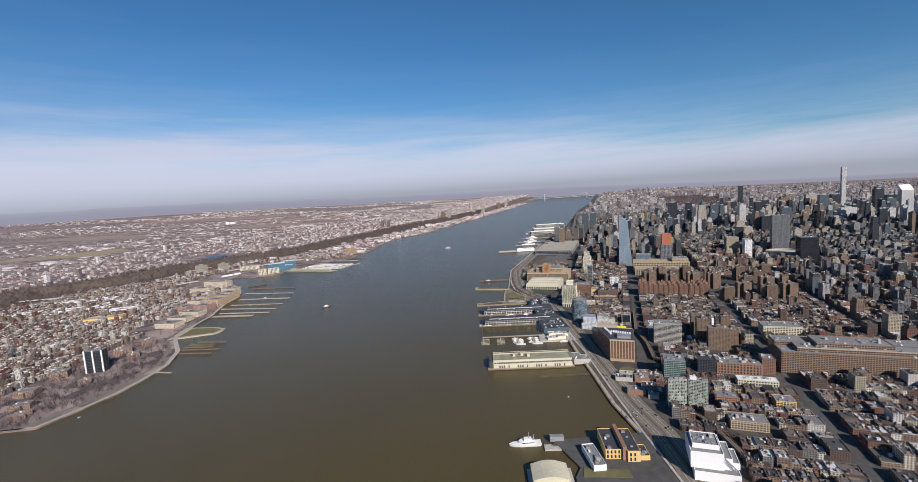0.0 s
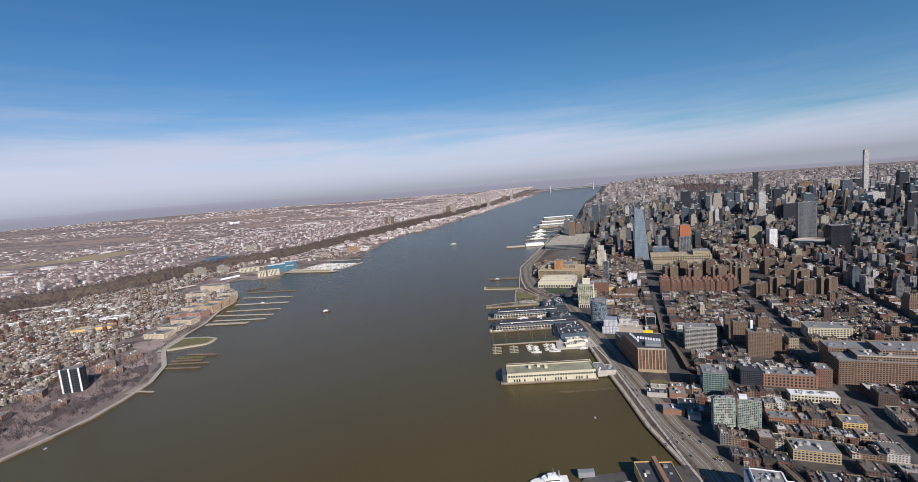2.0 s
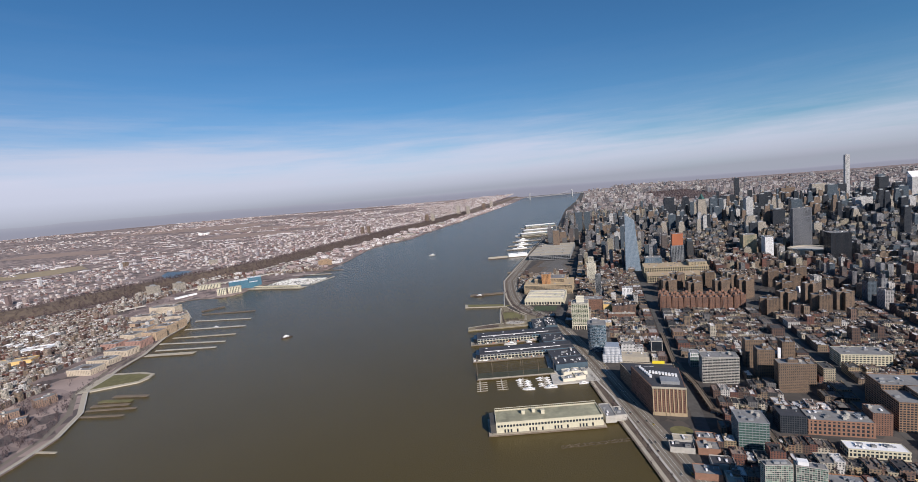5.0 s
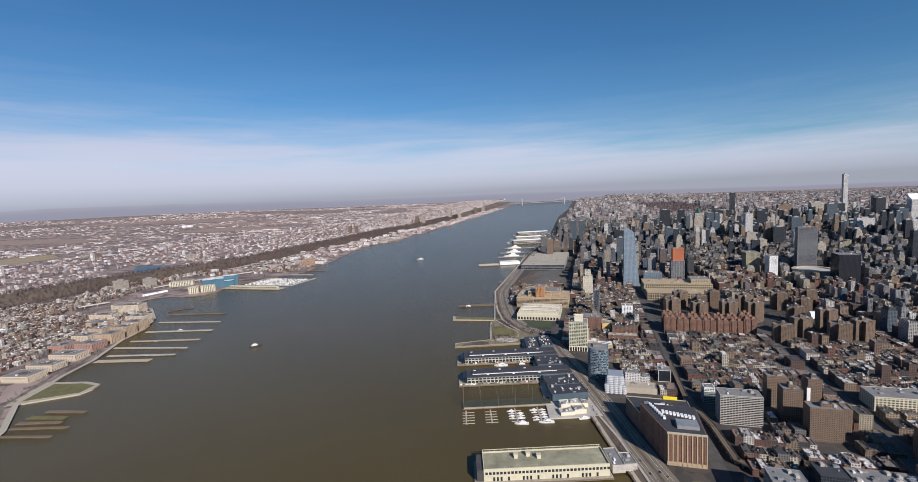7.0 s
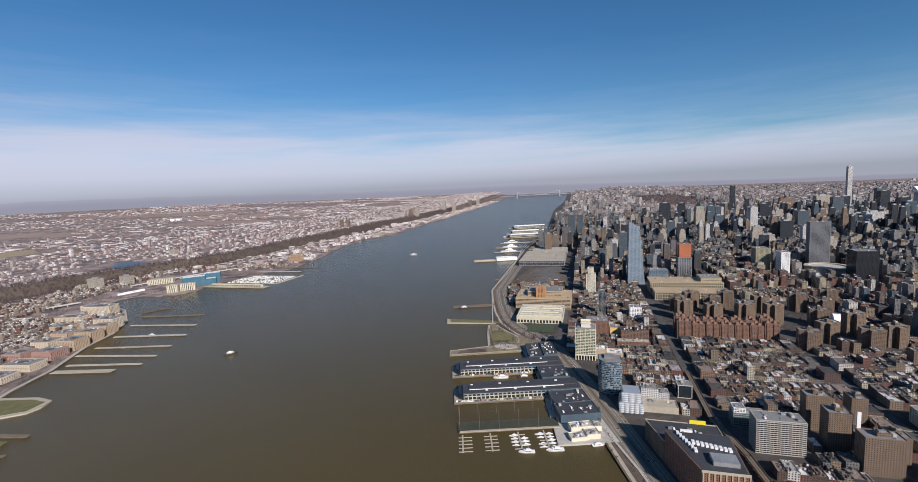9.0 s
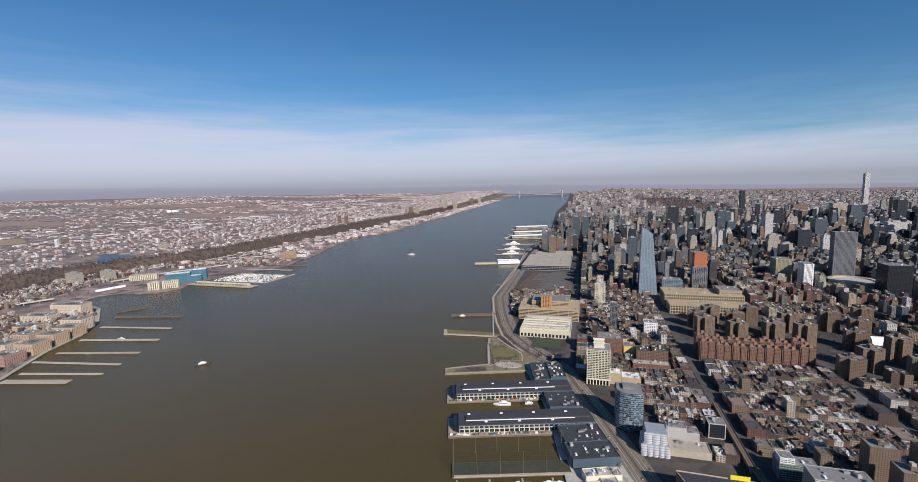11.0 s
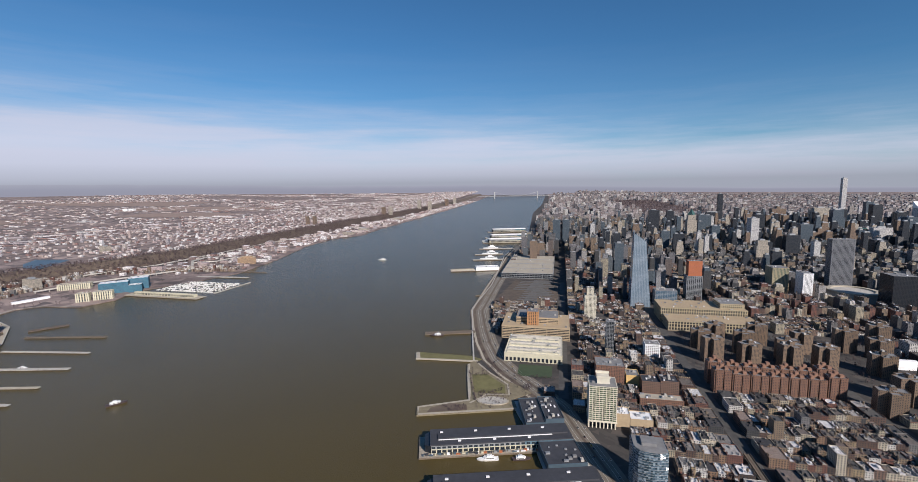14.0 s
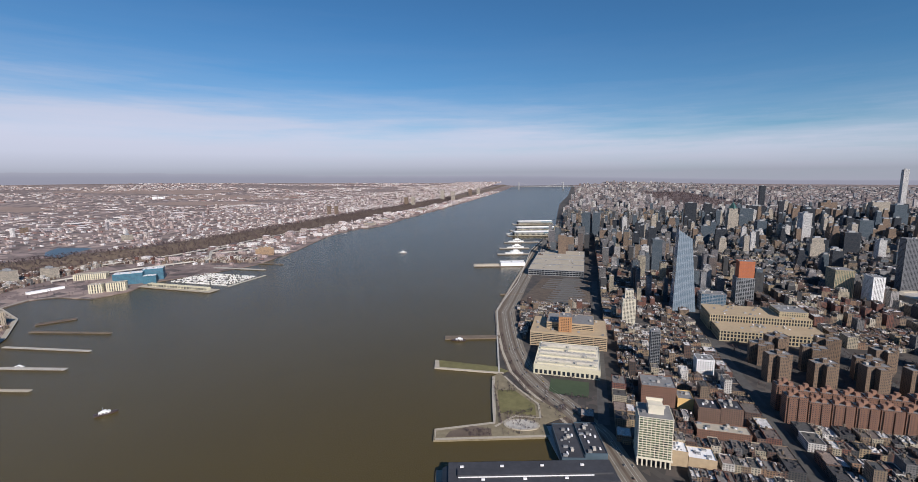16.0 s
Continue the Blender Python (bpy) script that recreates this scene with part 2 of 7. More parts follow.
def land_material(name, colors, scale):
    """Ground seen from the air: streets, yards and lots in patches."""
    m, nt, p = base_mat(name)
    co = nt.nodes.new("ShaderNodeTexCoord").outputs["Object"]
    v = nt.nodes.new("ShaderNodeTexVoronoi")
    v.inputs["Scale"].default_value = scale
    nt.links.new(co, v.inputs["Vector"])
    s = nt.nodes.new("ShaderNodeSeparateColor")
    nt.links.new(v.outputs["Color"], s.inputs[0])
    r = ramp_node(nt, spread(colors), True)
    nt.links.new(s.outputs[0], r.inputs[0])
    f = noise_node(nt, co, 0.011, 6)
    g = ramp_node(nt, [(0.35, (0.65, 0.62, 0.6)), (0.65, (1.15, 1.12, 1.1))])
    nt.links.new(f, g.inputs[0])
    nt.links.new(mix_node(nt, 1.0, r.outputs[0], g.outputs[0], "MULTIPLY"), p.inputs["Base Color"])
    p.inputs["Roughness"].default_value = 0.95
    return m


M_land = land_material("city_ground", [(0.055, 0.053, 0.051), (0.07, 0.066, 0.062), (0.09, 0.08, 0.072), (0.06, 0.056, 0.054)], 0.25)
M_njland = land_material("town_ground", [(0.22, 0.175, 0.165), (0.28, 0.225, 0.21), (0.12, 0.1, 0.098), (0.34, 0.275, 0.25), (0.2, 0.16, 0.15)], 0.08)


def water_material():
    m, nt, p = base_mat("river_water")
    co = nt.nodes.new("ShaderNodeTexCoord").outputs["Object"]
    f = noise_node(nt, co, 0.004, 4)
    r = ramp_node(nt, [(0.3, (0.073, 0.055, 0.019)), (0.7, (0.086, 0.066, 0.025))])
    nt.links.new(f, r.inputs[0])
    nt.links.new(r.outputs[0], p.inputs["Base Color"])
    p.inputs["Roughness"].default_value, p.inputs["IOR"].default_value = 0.24, 1.33
    p.inputs["Specular IOR Level"].default_value = 0.36
    bn = nt.nodes.new("ShaderNodeBump")
    bn.inputs["Strength"].default_value, bn.inputs["Distance"].default_value = 0.35, 0.5
    nt.links.new(noise_node(nt, co, 1.3, 6, 0.7), bn.inputs["Height"])
    nt.links.new(bn.outputs[0], p.inputs["Normal"])
    return m


M_water = water_material()


# ---- mesh tools ----
class Shape:
    """Collects faces of one mesh."""

    def __init__(self):
        self.v, self.f, self.m = [], [], []

    def face(self, pts, m=0):
        k = len(self.v)
        self.v.extend(pts)
        self.f.append(tuple(range(k, k + len(pts))))
        self.m.append(m)

    def prism(self, poly, z0, z1, m=0, top=None, bottom=False):
        """Upright walls over a counter-clockwise outline, and a top."""
        k, n = len(self.v), len(poly)
        self.v.extend([(x, y, z0) for x, y in poly])
        self.v.extend([(x, y, z1) for x, y in poly])
        for i in range(n):
            j = (i + 1) % n
            self.f.append((k + i, k + j, k + n + j, k + n + i))
            self.m.append(m)
        self.f.append(tuple(range(k + n, k + 2 * n)))
        self.m.append(m if top is None else top)
        if bottom:
            self.f.append(tuple(range(k + n - 1, k - 1, -1)))
            self.m.append(m)

    def box(self, x0, y0, z0, x1, y1, z1, m=0, top=None, bottom=False):
        self.prism([(x0, y0), (x1, y0), (x1, y1), (x0, y1)], z0, z1, m, top, bottom)

    def cyl(self, cx, cy, r, z0, z1, n=8, m=0, top=None, r1=None, peak=0.0):
        r1 = r if r1 is None else r1
        k = len(self.v)
        for rr, z in ((r, z0), (r1, z1)):
            self.v.extend([(cx + rr * math.cos(2 * math.pi * i / n), cy + rr * math.sin(2 * math.pi * i / n), z) for i in range(n)])
        for i in range(n):
            j = (i + 1) % n
            self.f.append((k + i, k + j, k + n + j, k + n + i))
            self.m.append(m)
        if peak:
            self.v.append((cx, cy, z1 + peak))
            for i in range(n):
                self.f.append((k + n + i, k + n + (i + 1) % n, k + 2 * n))
                self.m.append(m if top is None else top)
        else:
            self.f.append(tuple(range(k + n, k + 2 * n)))
            self.m.append(m if top is None else top)

    def shell(self, x0, y0, z0, x1, y1, z1, m=0, t=0.14, rim=None):
        """Four walls of thickness t, open above: a parapet round a roof."""
        rim = m if rim is None else rim
        k = len(self.v)
        o, i = [(x0, y0), (x1, y0), (x1, y1), (x0, y1)], [(x0 + t, y0 + t), (x1 - t, y0 + t), (x1 - t, y1 - t), (x0 + t, y1 - t)]
        zi = z1 - 0.35
        self.v.extend([(x, y, z0) for x, y in o] + [(x, y, z1) for x, y in o] + [(x, y, z1) for x, y in i] + [(x, y, zi) for x, y in i])
        for a in range(4):
            b = (a + 1) % 4
            self.f.extend([(k + a, k + b, k + 4 + b, k + 4 + a), (k + 4 + a, k + 4 + b, k + 8 + b, k + 8 + a), (k + 8 + a, k + 8 + b, k + 12 + b, k + 12 + a)])
            self.m.extend([m, rim, m])

    def mesh(self, name, mats):
        me = bpy.data.meshes.new(name)
        me.from_pydata(self.v, [], self.f)
        for mt in mats:
            me.materials.append(mt)
        me.polygons.foreach_set("material_index", self.m)
        me.update()
        return me


def part(name, shape, mats, parent=None, label="", m=None):
    mats = mats if isinstance(mats, (list, tuple)) else [mats]
    ob = new(name, shape.mesh(name, mats))
    if parent is not None:
        ob.parent = parent
    if m is not None:
        ob.matrix_basis = m
    return tagged(ob, label)


def thing(name, m, label, category, group="", kind=""):
    ob = new(name)
    ob.matrix_basis = m
    return tagged(ob, label, category, group, kind)


# The street grid of the east bank: u across the avenues, v uptown.
GRID = -16.5
GX, GY = 125.5, 177.3
CA, SA = math.cos(radians(GRID)), math.sin(radians(GRID))
GM = pose(GX, GY, 0, 0, 0, GRID)


def g2w(u, v):
    return GX + u * CA - v * SA, GY + u * SA + v * CA


def w2g(x, y):
    dx, dy = x - GX, y - GY
    return dx * CA + dy * SA, -dx * SA + dy * CA


def gpose(u, v, z=0.6, turn=0.0):
    x, y = g2w(u, v)
    return pose(x, y, z, 0, 0, GRID + turn)


LAND = 0.6          # top of the land above the water


# ---- large structure ----
EAST_SHORE = [(70, -900), (48, -110), (45, -62), (43, -8), (42, 40), (38, 75), (36, 123), (24, 172), (8, 196), (3, 232), (8, 294), (14, 354), (44, 446), (60, 509), (90, 637), (125, 740), (167, 827), (225, 1059), (368, 1636), (567, 2289), (981, 3811), (1320, 5200)]
WEST_SHORE = [(-420, -900), (-300, -80), (-279, -45), (-263, -42), (-255, -18), (-251, -2), (-250, 20), (-252, 45), (-264, 74), (-288, 105), (-300, 150), (-303, 180), (-318, 228), (-322, 262), (-338, 300), (-372, 345), (-417, 377), (-417, 403), (-398, 412), (-361, 404), (-345, 430), (-346, 470), (-310, 510), (-275, 560), (-261, 665), (-257, 827), (-230, 930), (-180, 985), (-149, 1151), (-84, 1385), (43, 1886), (254, 2764), (591, 4419), (720, 5200)]


def shore_x(line, y):
    for (xa, ya), (xb, yb) in zip(line, line[1:]):
        if ya <= y <= yb:
            return xa + (xb - xa) * (y - ya) / (yb - ya)
    return line[-1][0] if y > line[-1][1] else line[0][0]


def sheets():
    s = Shape()
    s.face([(-5400, -1200, 0), (5400, -1200, 0), (5400, 5400, 0), (-5400, 5400, 0)])
    tagged(part("water", s, M_water), "murky brown-green river water with fine ripples", "river", kind="structure")
    s = Shape()
    s.prism([(5300, -900), (5300, 5200)] + EAST_SHORE[::-1], -1, LAND)
    tagged(part("ground", s, M_land), "dark asphalt and paved city ground", "ground", kind="structure")
    s = Shape()
    s.prism(WEST_SHORE + [(-5300, 5200), (-5300, -900)], -1, LAND)
    tagged(part("ground", s, M_njland), "pale brown town ground with lots and yards", "ground", kind="structure")


RIDGE = [(-760, -900), (-650, 100), (-640, 250), (-633, 343), (-586, 391), (-538, 502), (-480, 590), (-425, 650), (-386, 733), (-359, 837), (-311, 981), (-235, 1272), (-150, 1500), (-20, 1950), (190, 2800), (520, 4419), (650, 5200)]


def ridge_rise(d):
    if d <= 0:
        return 0.0
    if d < 45:
        k = d / 45
        return 11 * k * k * (3 - 2 * k)
    if d < 420:
        return 11.0
    k = max(0.0, 1 - (d - 420) / 160)
    return 11 * k * k * (3 - 2 * k)


def west_z(x, y):
    return LAND + ridge_rise(shore_x(RIDGE, y) - x)


def ridge():
    s = Shape()
    ys = list(range(-800, 5001, 60))
    ds = [-2, 8, 18, 28, 38, 48, 120, 250, 420, 460, 500, 540, 585]
    k = 0
    for y in ys:
        for d in ds:
            jig = 6 * noise.noise((d * 0.05, y * 0.011, 3)) if 0 < d < 60 else 0
            s.v.append((shore_x(RIDGE, y) - d + jig, y, LAND + ridge_rise(d) + (0.02 if 0 < d < 580 else -0.3)))
    n = len(ds)
    for i in range(len(ys) - 1):
        for j in range(n - 1):
            a = i * n + j
            s.f.append((a, a + n, a + n + 1, a + 1))
            s.m.append(0 if j < 5 else 1)
    ob = part("hillside", s, [M_soil, M_njland])
    tagged(ob, "long wooded bluff with a town on its flat top", "hill", kind="structure")


sheets()
ridge()


def ease(k):
    k = min(1.0, max(0.0, k))
    return k * k * (3 - 2 * k)


def bearing(x, y):
    return math.degrees(math.atan2(x, y + 130))


def haze_backdrop():
    """Distant hills that close the view, their haze painted on as a glow."""
    m, nt, p = base_mat("painted_haze_glow")
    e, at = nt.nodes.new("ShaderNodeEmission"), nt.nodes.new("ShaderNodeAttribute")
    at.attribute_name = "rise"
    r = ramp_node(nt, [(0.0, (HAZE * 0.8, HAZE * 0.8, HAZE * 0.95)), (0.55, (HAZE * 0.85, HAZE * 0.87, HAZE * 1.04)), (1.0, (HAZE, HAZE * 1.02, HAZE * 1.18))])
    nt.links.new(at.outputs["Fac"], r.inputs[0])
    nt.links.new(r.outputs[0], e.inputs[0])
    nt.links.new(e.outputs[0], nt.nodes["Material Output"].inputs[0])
    s = Shape()
    n = 160
    rise = []
    for i in range(n + 1):
        a = -80 + 160 * i / n
        x, y = 4650 * math.sin(radians(a)), -130 + 4650 * math.cos(radians(a))
        h = 106 + 52 * ease(-a / 42) - 58 * ease(a / 42) + 9 * (1 - 0.7 * ease(a / 42)) * noise.fractal((x * 0.004, y * 0.004, 1), 1.0, 2.0, 4)
        s.v.extend([(x, y, -2), (x, y, h * 0.6), (x, y, h)])
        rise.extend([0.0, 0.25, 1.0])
    for i in range(n):
        for j in (0, 1):
            k = i * 3 + j
            s.f.append((k, k + 3, k + 4, k + 1))
            s.m.append(0)
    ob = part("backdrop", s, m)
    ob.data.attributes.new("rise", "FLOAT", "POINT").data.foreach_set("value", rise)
    tagged(ob, "glowing backdrop painted as pale blue haze over the far horizon", "backdrop", kind="structure")


haze_backdrop()


def far_rise(x, y):
    """The land swells towards the far hills, most of all in the west."""
    r = math.hypot(x, y + 130)
    a = bearing(x, y)
    return 0.0 if r < 1700 else 34 * ((r - 1700) / 2950) ** 1.25 * (1 + 1.1 * ease(-a / 42) - 0.8 * ease(a / 42))


def far_hills():
    radii = [1690 + 185 * i for i in range(17)]
    for side, line, mat, lab in ((-1, WEST_SHORE, M_njland, "rising far country beyond the marshes"), (1, EAST_SHORE, M_njland, "rising far suburbs beyond the island")):
        s = Shape()
        n = 40
        for r in radii:
            lo, hi = 0.0, 5100.0
            for _ in range(40):
                mid = (lo + hi) / 2
                if math.hypot(shore_x(line, mid), mid + 130) < r:
                    lo = mid
                else:
                    hi = mid
            a0 = math.atan2(shore_x(line, lo) + side * 25, lo + 130)
            for j in range(n + 1):
                a = a0 + (side * radians(72) - a0) * j / n
                x, y = r * math.sin(a), r * math.cos(a) - 130
                edge = min(1.0, j / 4)
                s.v.append((x, y, LAND - 0.25 + (0.3 + far_rise(x, y)) * edge))
        for i in range(len(radii) - 1):
            for j in range(n):
                k = i * (n + 1) + j
                q = (k, k + 1, k + n + 2, k + n + 1)
                s.f.append(q[::-1] if side > 0 else q)
                s.m.append(0)
        tagged(part("hills", s, mat), lab, "hills", kind="structure")


far_hills()


# ---- city blocks of the east bank ----
STREET, AVENUE, BLOCK_V, BLOCK_U = 21.6, 73.0, 16.6, 64.0
rng = random.Random(7)
# plots kept free for single buildings, parks and yards: u0, v0, u1, v1
KEPT = [(22, -185, 61, -170), (5, -196, 17, -184), (74, -109, 98, -95), (-1, -1, 63, 18), (-2, 104, 64, 157), (2, -230.5, 26, -220), (-36, -178, 0, -112), (4, -140, 24, -124), (27, -123, 44, -114), (34, -129, 43, -120), (37, -146, 49, -137), (44, -137, 56, -125), (45, -112, 53, -103), (66, -176, 138, -149), (-46, -114, -20, -98), (-56, -90, -38, -72),
        (-70, -62, -50, -36), (-124, 20, -72, 62), (-124, 64, -72, 102), (-140, 160, -78, 400), (-24, 166, 4, 190), (4, 172, 26, 186), (34, 198, 56, 218), (160, 205, 215, 262), (182, 178, 214, 204), (130, 205, 150, 232),
        (4, -285, 26, -258), (66, -14, 128, 104), (2, 27, 64, 100), (-110, -10, -82, 22), (-60, 120, -40, 140),
        (40, -196, 60, -188), (26, -220, 37, -211), (51, -220, 61, -210), (27, -244, 44, -234), (-22, -204, -2, -178), (-18, -92, -8, -82), (1, -115, 16, -106), (-62, -1, -36, 16), (-38, -10, -18, 2), (-28, 41, -17, 52), (-41, -24, -19, -15), (-56, -47, -37, -36), (-52, 46, -44, 54), (30, -113, 42, -103), (30, -128, 44, -118)]


def free(u0, v0, u1, v1):
    return all(u1 < a or u0 > c or v1 < b or v0 > d for a, b, c, d in KEPT)


def on_land(u, v, margin):
    x, y = g2w(u, v)
    return x > shore_x(EAST_SHORE, y) + margin


def height_at(u, v):
    """Typical height of ordinary houses, in the street grid."""
    r = rng.random()
    if v < -188 and u < 90:
        h = rng.uniform(1.9, 3.7) if r < 0.9 else rng.uniform(4.5, 6.5)
    elif v < 150:
        if u < 66:
            h = rng.uniform(2.7, 4.3)
            if r > 0.9:
                h = rng.uniform(5.5, 9)
        elif u < 140:
            h = rng.uniform(2.9, 4.8) if r < 0.84 else rng.uniform(6, 11)
        else:
            h = rng.uniform(3.5, 7) if r < 0.65 else rng.uniform(8, 16)
    elif v < 900:
        mid = max(0.0, 1 - abs(u - 330) / 330) * max(0.0, 1 - abs(v - 520) / 480)
        h = rng.uniform(5, 10) + mid * rng.uniform(6, 34)
        if u < 60:
            h = rng.uniform(4, 9) if r < 0.86 else rng.uniform(14, 30)
    else:
        h = rng.uniform(6, 12) if r < 0.75 else rng.uniform(14, 24)
    return h


def roof_bits(s, x0, y0, x1, y1, z, k=1.0):
    """Stair houses, vents and a water tank on a roof."""
    w, d = x1 - x0, y1 - y0
    for _ in range(rng.choice((2, 3, 4, 5)) if w * d > 12 else 2):
        bw, bd, bh = rng.uniform(0.25, 0.7 + 0.1 * w) * k, rng.uniform(0.25, 0.7 + 0.1 * d) * k, rng.uniform(0.25, 0.9) * k
        bx, by = rng.uniform(x0 + 0.3, max(x0 + 0.31, x1 - bw - 0.3)), rng.uniform(y0 + 0.3, max(y0 + 0.31, y1 - bd - 0.3))
        s.box(bx, by, z, min(bx + bw, x1 - 0.2), min(by + bd, y1 - 0.2), z + bh)
    if w > 3.2 and d > 3.2 and rng.random() < 0.35:
        cx, cy = rng.uniform(x0 + 1, x1 - 1), rng.uniform(y0 + 1, y1 - 1)
        s.cyl(cx, cy, 0.12, z, z + 0.9, 4, 1)
        s.cyl(cx, cy, 0.5, z + 0.8, z + 1.7, 7, 1, peak=0.35)


def house_shapes(w, d, h, yard=0):
    """Walls with a parapet, a cornice, chimneys and a rear wing, and the roof with its bits, standing at the origin's corner."""
    wall, roof = Shape(), Shape()
    wall.shell(0, 0, 0, w, d, h)
    if h > 11 and w > 4 and d > 4 and rng.random() < 0.6:
        k = rng.uniform(0.6, 1.2)
        wall.shell(k, k, h - 0.4, w - k, d - k, h + rng.uniform(1.2, 3.5))
        hh = wall.v[-12][2]
        roof.face([(k, k, hh - 0.33), (w - k, k, hh - 0.33), (w - k, d - k, hh - 0.33), (k, d - k, hh - 0.33)])
        roof_bits(roof, k, k, w - k, d - k, hh - 0.33)
    roof.face([(0.1, 0.1, h - 0.3), (w - 0.1, 0.1, h - 0.3), (w - 0.1, d - 0.1, h - 0.3), (0.1, d - 0.1, h - 0.3)])
    roof_bits(roof, 0, 0, w, d, h - 0.3)
    if h < 7:
        for k in range(rng.choice((1, 2, 2, 3))):
            cx, cy = rng.choice((0.05, w - 0.4)), rng.uniform(0.4, d - 0.7)
            wall.box(cx, cy, h - 0.5, cx + 0.35, cy + 0.55, h + rng.uniform(0.25, 0.7))
        if yard and w > 1.5:
            a = rng.uniform(0, w * 0.4)
            b, deep, hh = min(w - 0.1, a + w * rng.uniform(0.4, 0.6)), rng.uniform(0.7, 1.7), h * rng.uniform(0.4, 0.8)
            y0, y1 = (d + 0.01, d + deep) if yard > 0 else (-deep, -0.01)
            wall.box(a, y0, 0, b, y1, hh)
        yf = -0.14 if yard >= 0 else d
        wall.box(0.05, yf, h - 0.3, w - 0.05, yf + 0.14, h - 0.02, bottom=True)
    return wall, roof


def add_shape(dst, src, dx, dy, dz):
    k = len(dst.v)
    dst.v.extend([(x + dx, y + dy, z + dz) for x, y, z in src.v])
    dst.f.extend([tuple(i + k for i in f) for f in src.f])
    dst.m.extend(src.m)


def plots(u0, v0, u1, v1, step):
    """Cuts a block into house plots: two rows with yards between them, larger ones at the avenue ends."""
    out = []
    e = rng.uniform(5, 7)
    for a, b in ((u0, u0 + e), (u1 - e, u1)):
        m = v0 + (v1 - v0) * rng.uniform(0.4, 0.6)
        out += [(a, v0, b, m), (a, m, b, v1)]
    for row in (0, 1):
        u = u0 + e
        while u < u1 - e - 0.5:
            w = min(rng.uniform(*step), u1 - e - u)
            if u1 - e - u - w < 1.2:
                w = u1 - e - u
            deep = rng.uniform(5.2, 7.4)
            if w > 6 and rng.random() < 0.3:
                deep = (v1 - v0) / 2
            out.append((u, v0, u + w, v0 + deep) if row == 0 else (u, v1 - deep, u + w, v1))
            u += w
    return out


STONE_WORDS = ["brick", "stone-fronted", "masonry", "painted-brick"]
near_houses, near_count = [], {True: 0, False: 0}
rest_wall, rest_roof = Shape(), Shape()
tow_wall, tow_roof = Shape(), Shape()
yard_trees = []


def city():
    for bv in range(-14, 46):
        v0 = bv * STREET
        for bu in range(-3, 13):
            u0 = bu * AVENUE
            v1, u1 = v0 + BLOCK_V, u0 + BLOCK_U
            if bu == 0 and bv < -8:
                u0 = -8.0
            if not on_land(u0 + 30, v0 + 8, -40):
                continue
            x, y = g2w((u0 + u1) / 2, v0)
            if x - 40 > (y + 255) * 1.12 + 40:
                continue
            far = bv > 9 or bu > 2
            for a, b, c, d in plots(u0, v0, u1, v1, (3.5, 8) if far else (1.8, 5.2) if bv < -8 else (1.6, 4.2)):
                if not on_land(a, (b + d) / 2, 15) or not on_land(a, b, 15) or not on_land(a, d, 15) or not free(a, b, c, d):
                    continue
                h = height_at(a, b)
                if c - a < 3.2:
                    h = min(h, rng.uniform(2.6, 4.2))
                mid = (v0 + v1) / 2
                wall, roof = house_shapes(c - a - 0.02, d - b - 0.02, h, 1 if d < mid - 0.5 else -1 if b > mid + 0.5 else 0)
                low = h < 6.5
                if -225 < b < 70 and a < 70 and (c - a) > 2.2 and near_count[low] < (295 if low else 110):
                    near_count[low] += 1
                    near_houses.append((a, b, h, wall, roof))
                elif h > 12:
                    add_shape(tow_wall, wall, a, b, LAND)
                    add_shape(tow_roof, roof, a, b, LAND)
                else:
                    add_shape(rest_wall, wall, a, b, LAND)
                    add_shape(rest_roof, roof, a, b, LAND)
            if bv < 12 and bu < 4 and bv > -13:
                for _ in range(26):
                    tu, tv = rng.uniform(u0 + 7, u1 - 7), v0 + BLOCK_V / 2 + rng.uniform(-1.6, 1.6)
                    if on_land(tu, tv, 17) and free(tu - 1, tv - 1, tu + 1, tv + 1):
                        yard_trees.append((tu, tv, rng.uniform(1.8, 3.2)))


city()


def build_houses():
    for a, b, h, wall, roof in near_houses:
        kind = "rowhouse" if h < 6.5 else "loft_building"
        words = "low brick rowhouse with a flat roof behind a parapet" if h < 6.5 else "tall masonry loft building with a cluttered flat roof"
        ob = part(kind, wall, M_citob, m=gpose(a, b))
        tagged(ob, words, "building", "houses of the street grid")
        part("roof", roof, [M_roofob, M_wood], ob)
    for nm, s, mats, lab in (("far_houses", rest_wall, [M_city], "dense brick and stone city houses"), ("far_house_roofs", rest_roof, [M_roof, M_wood], "flat roofs with stair houses and water tanks"),
                             ("far_towers", tow_wall, [M_tower], "tall stone, brick and glass buildings of the city"), ("far_tower_roofs", tow_roof, [M_roof, M_wood], "roofs of tall city buildings")):
        ob = part(nm, s, mats, m=GM)
        tagged(ob, lab, "buildings", kind="stuff")


build_houses()


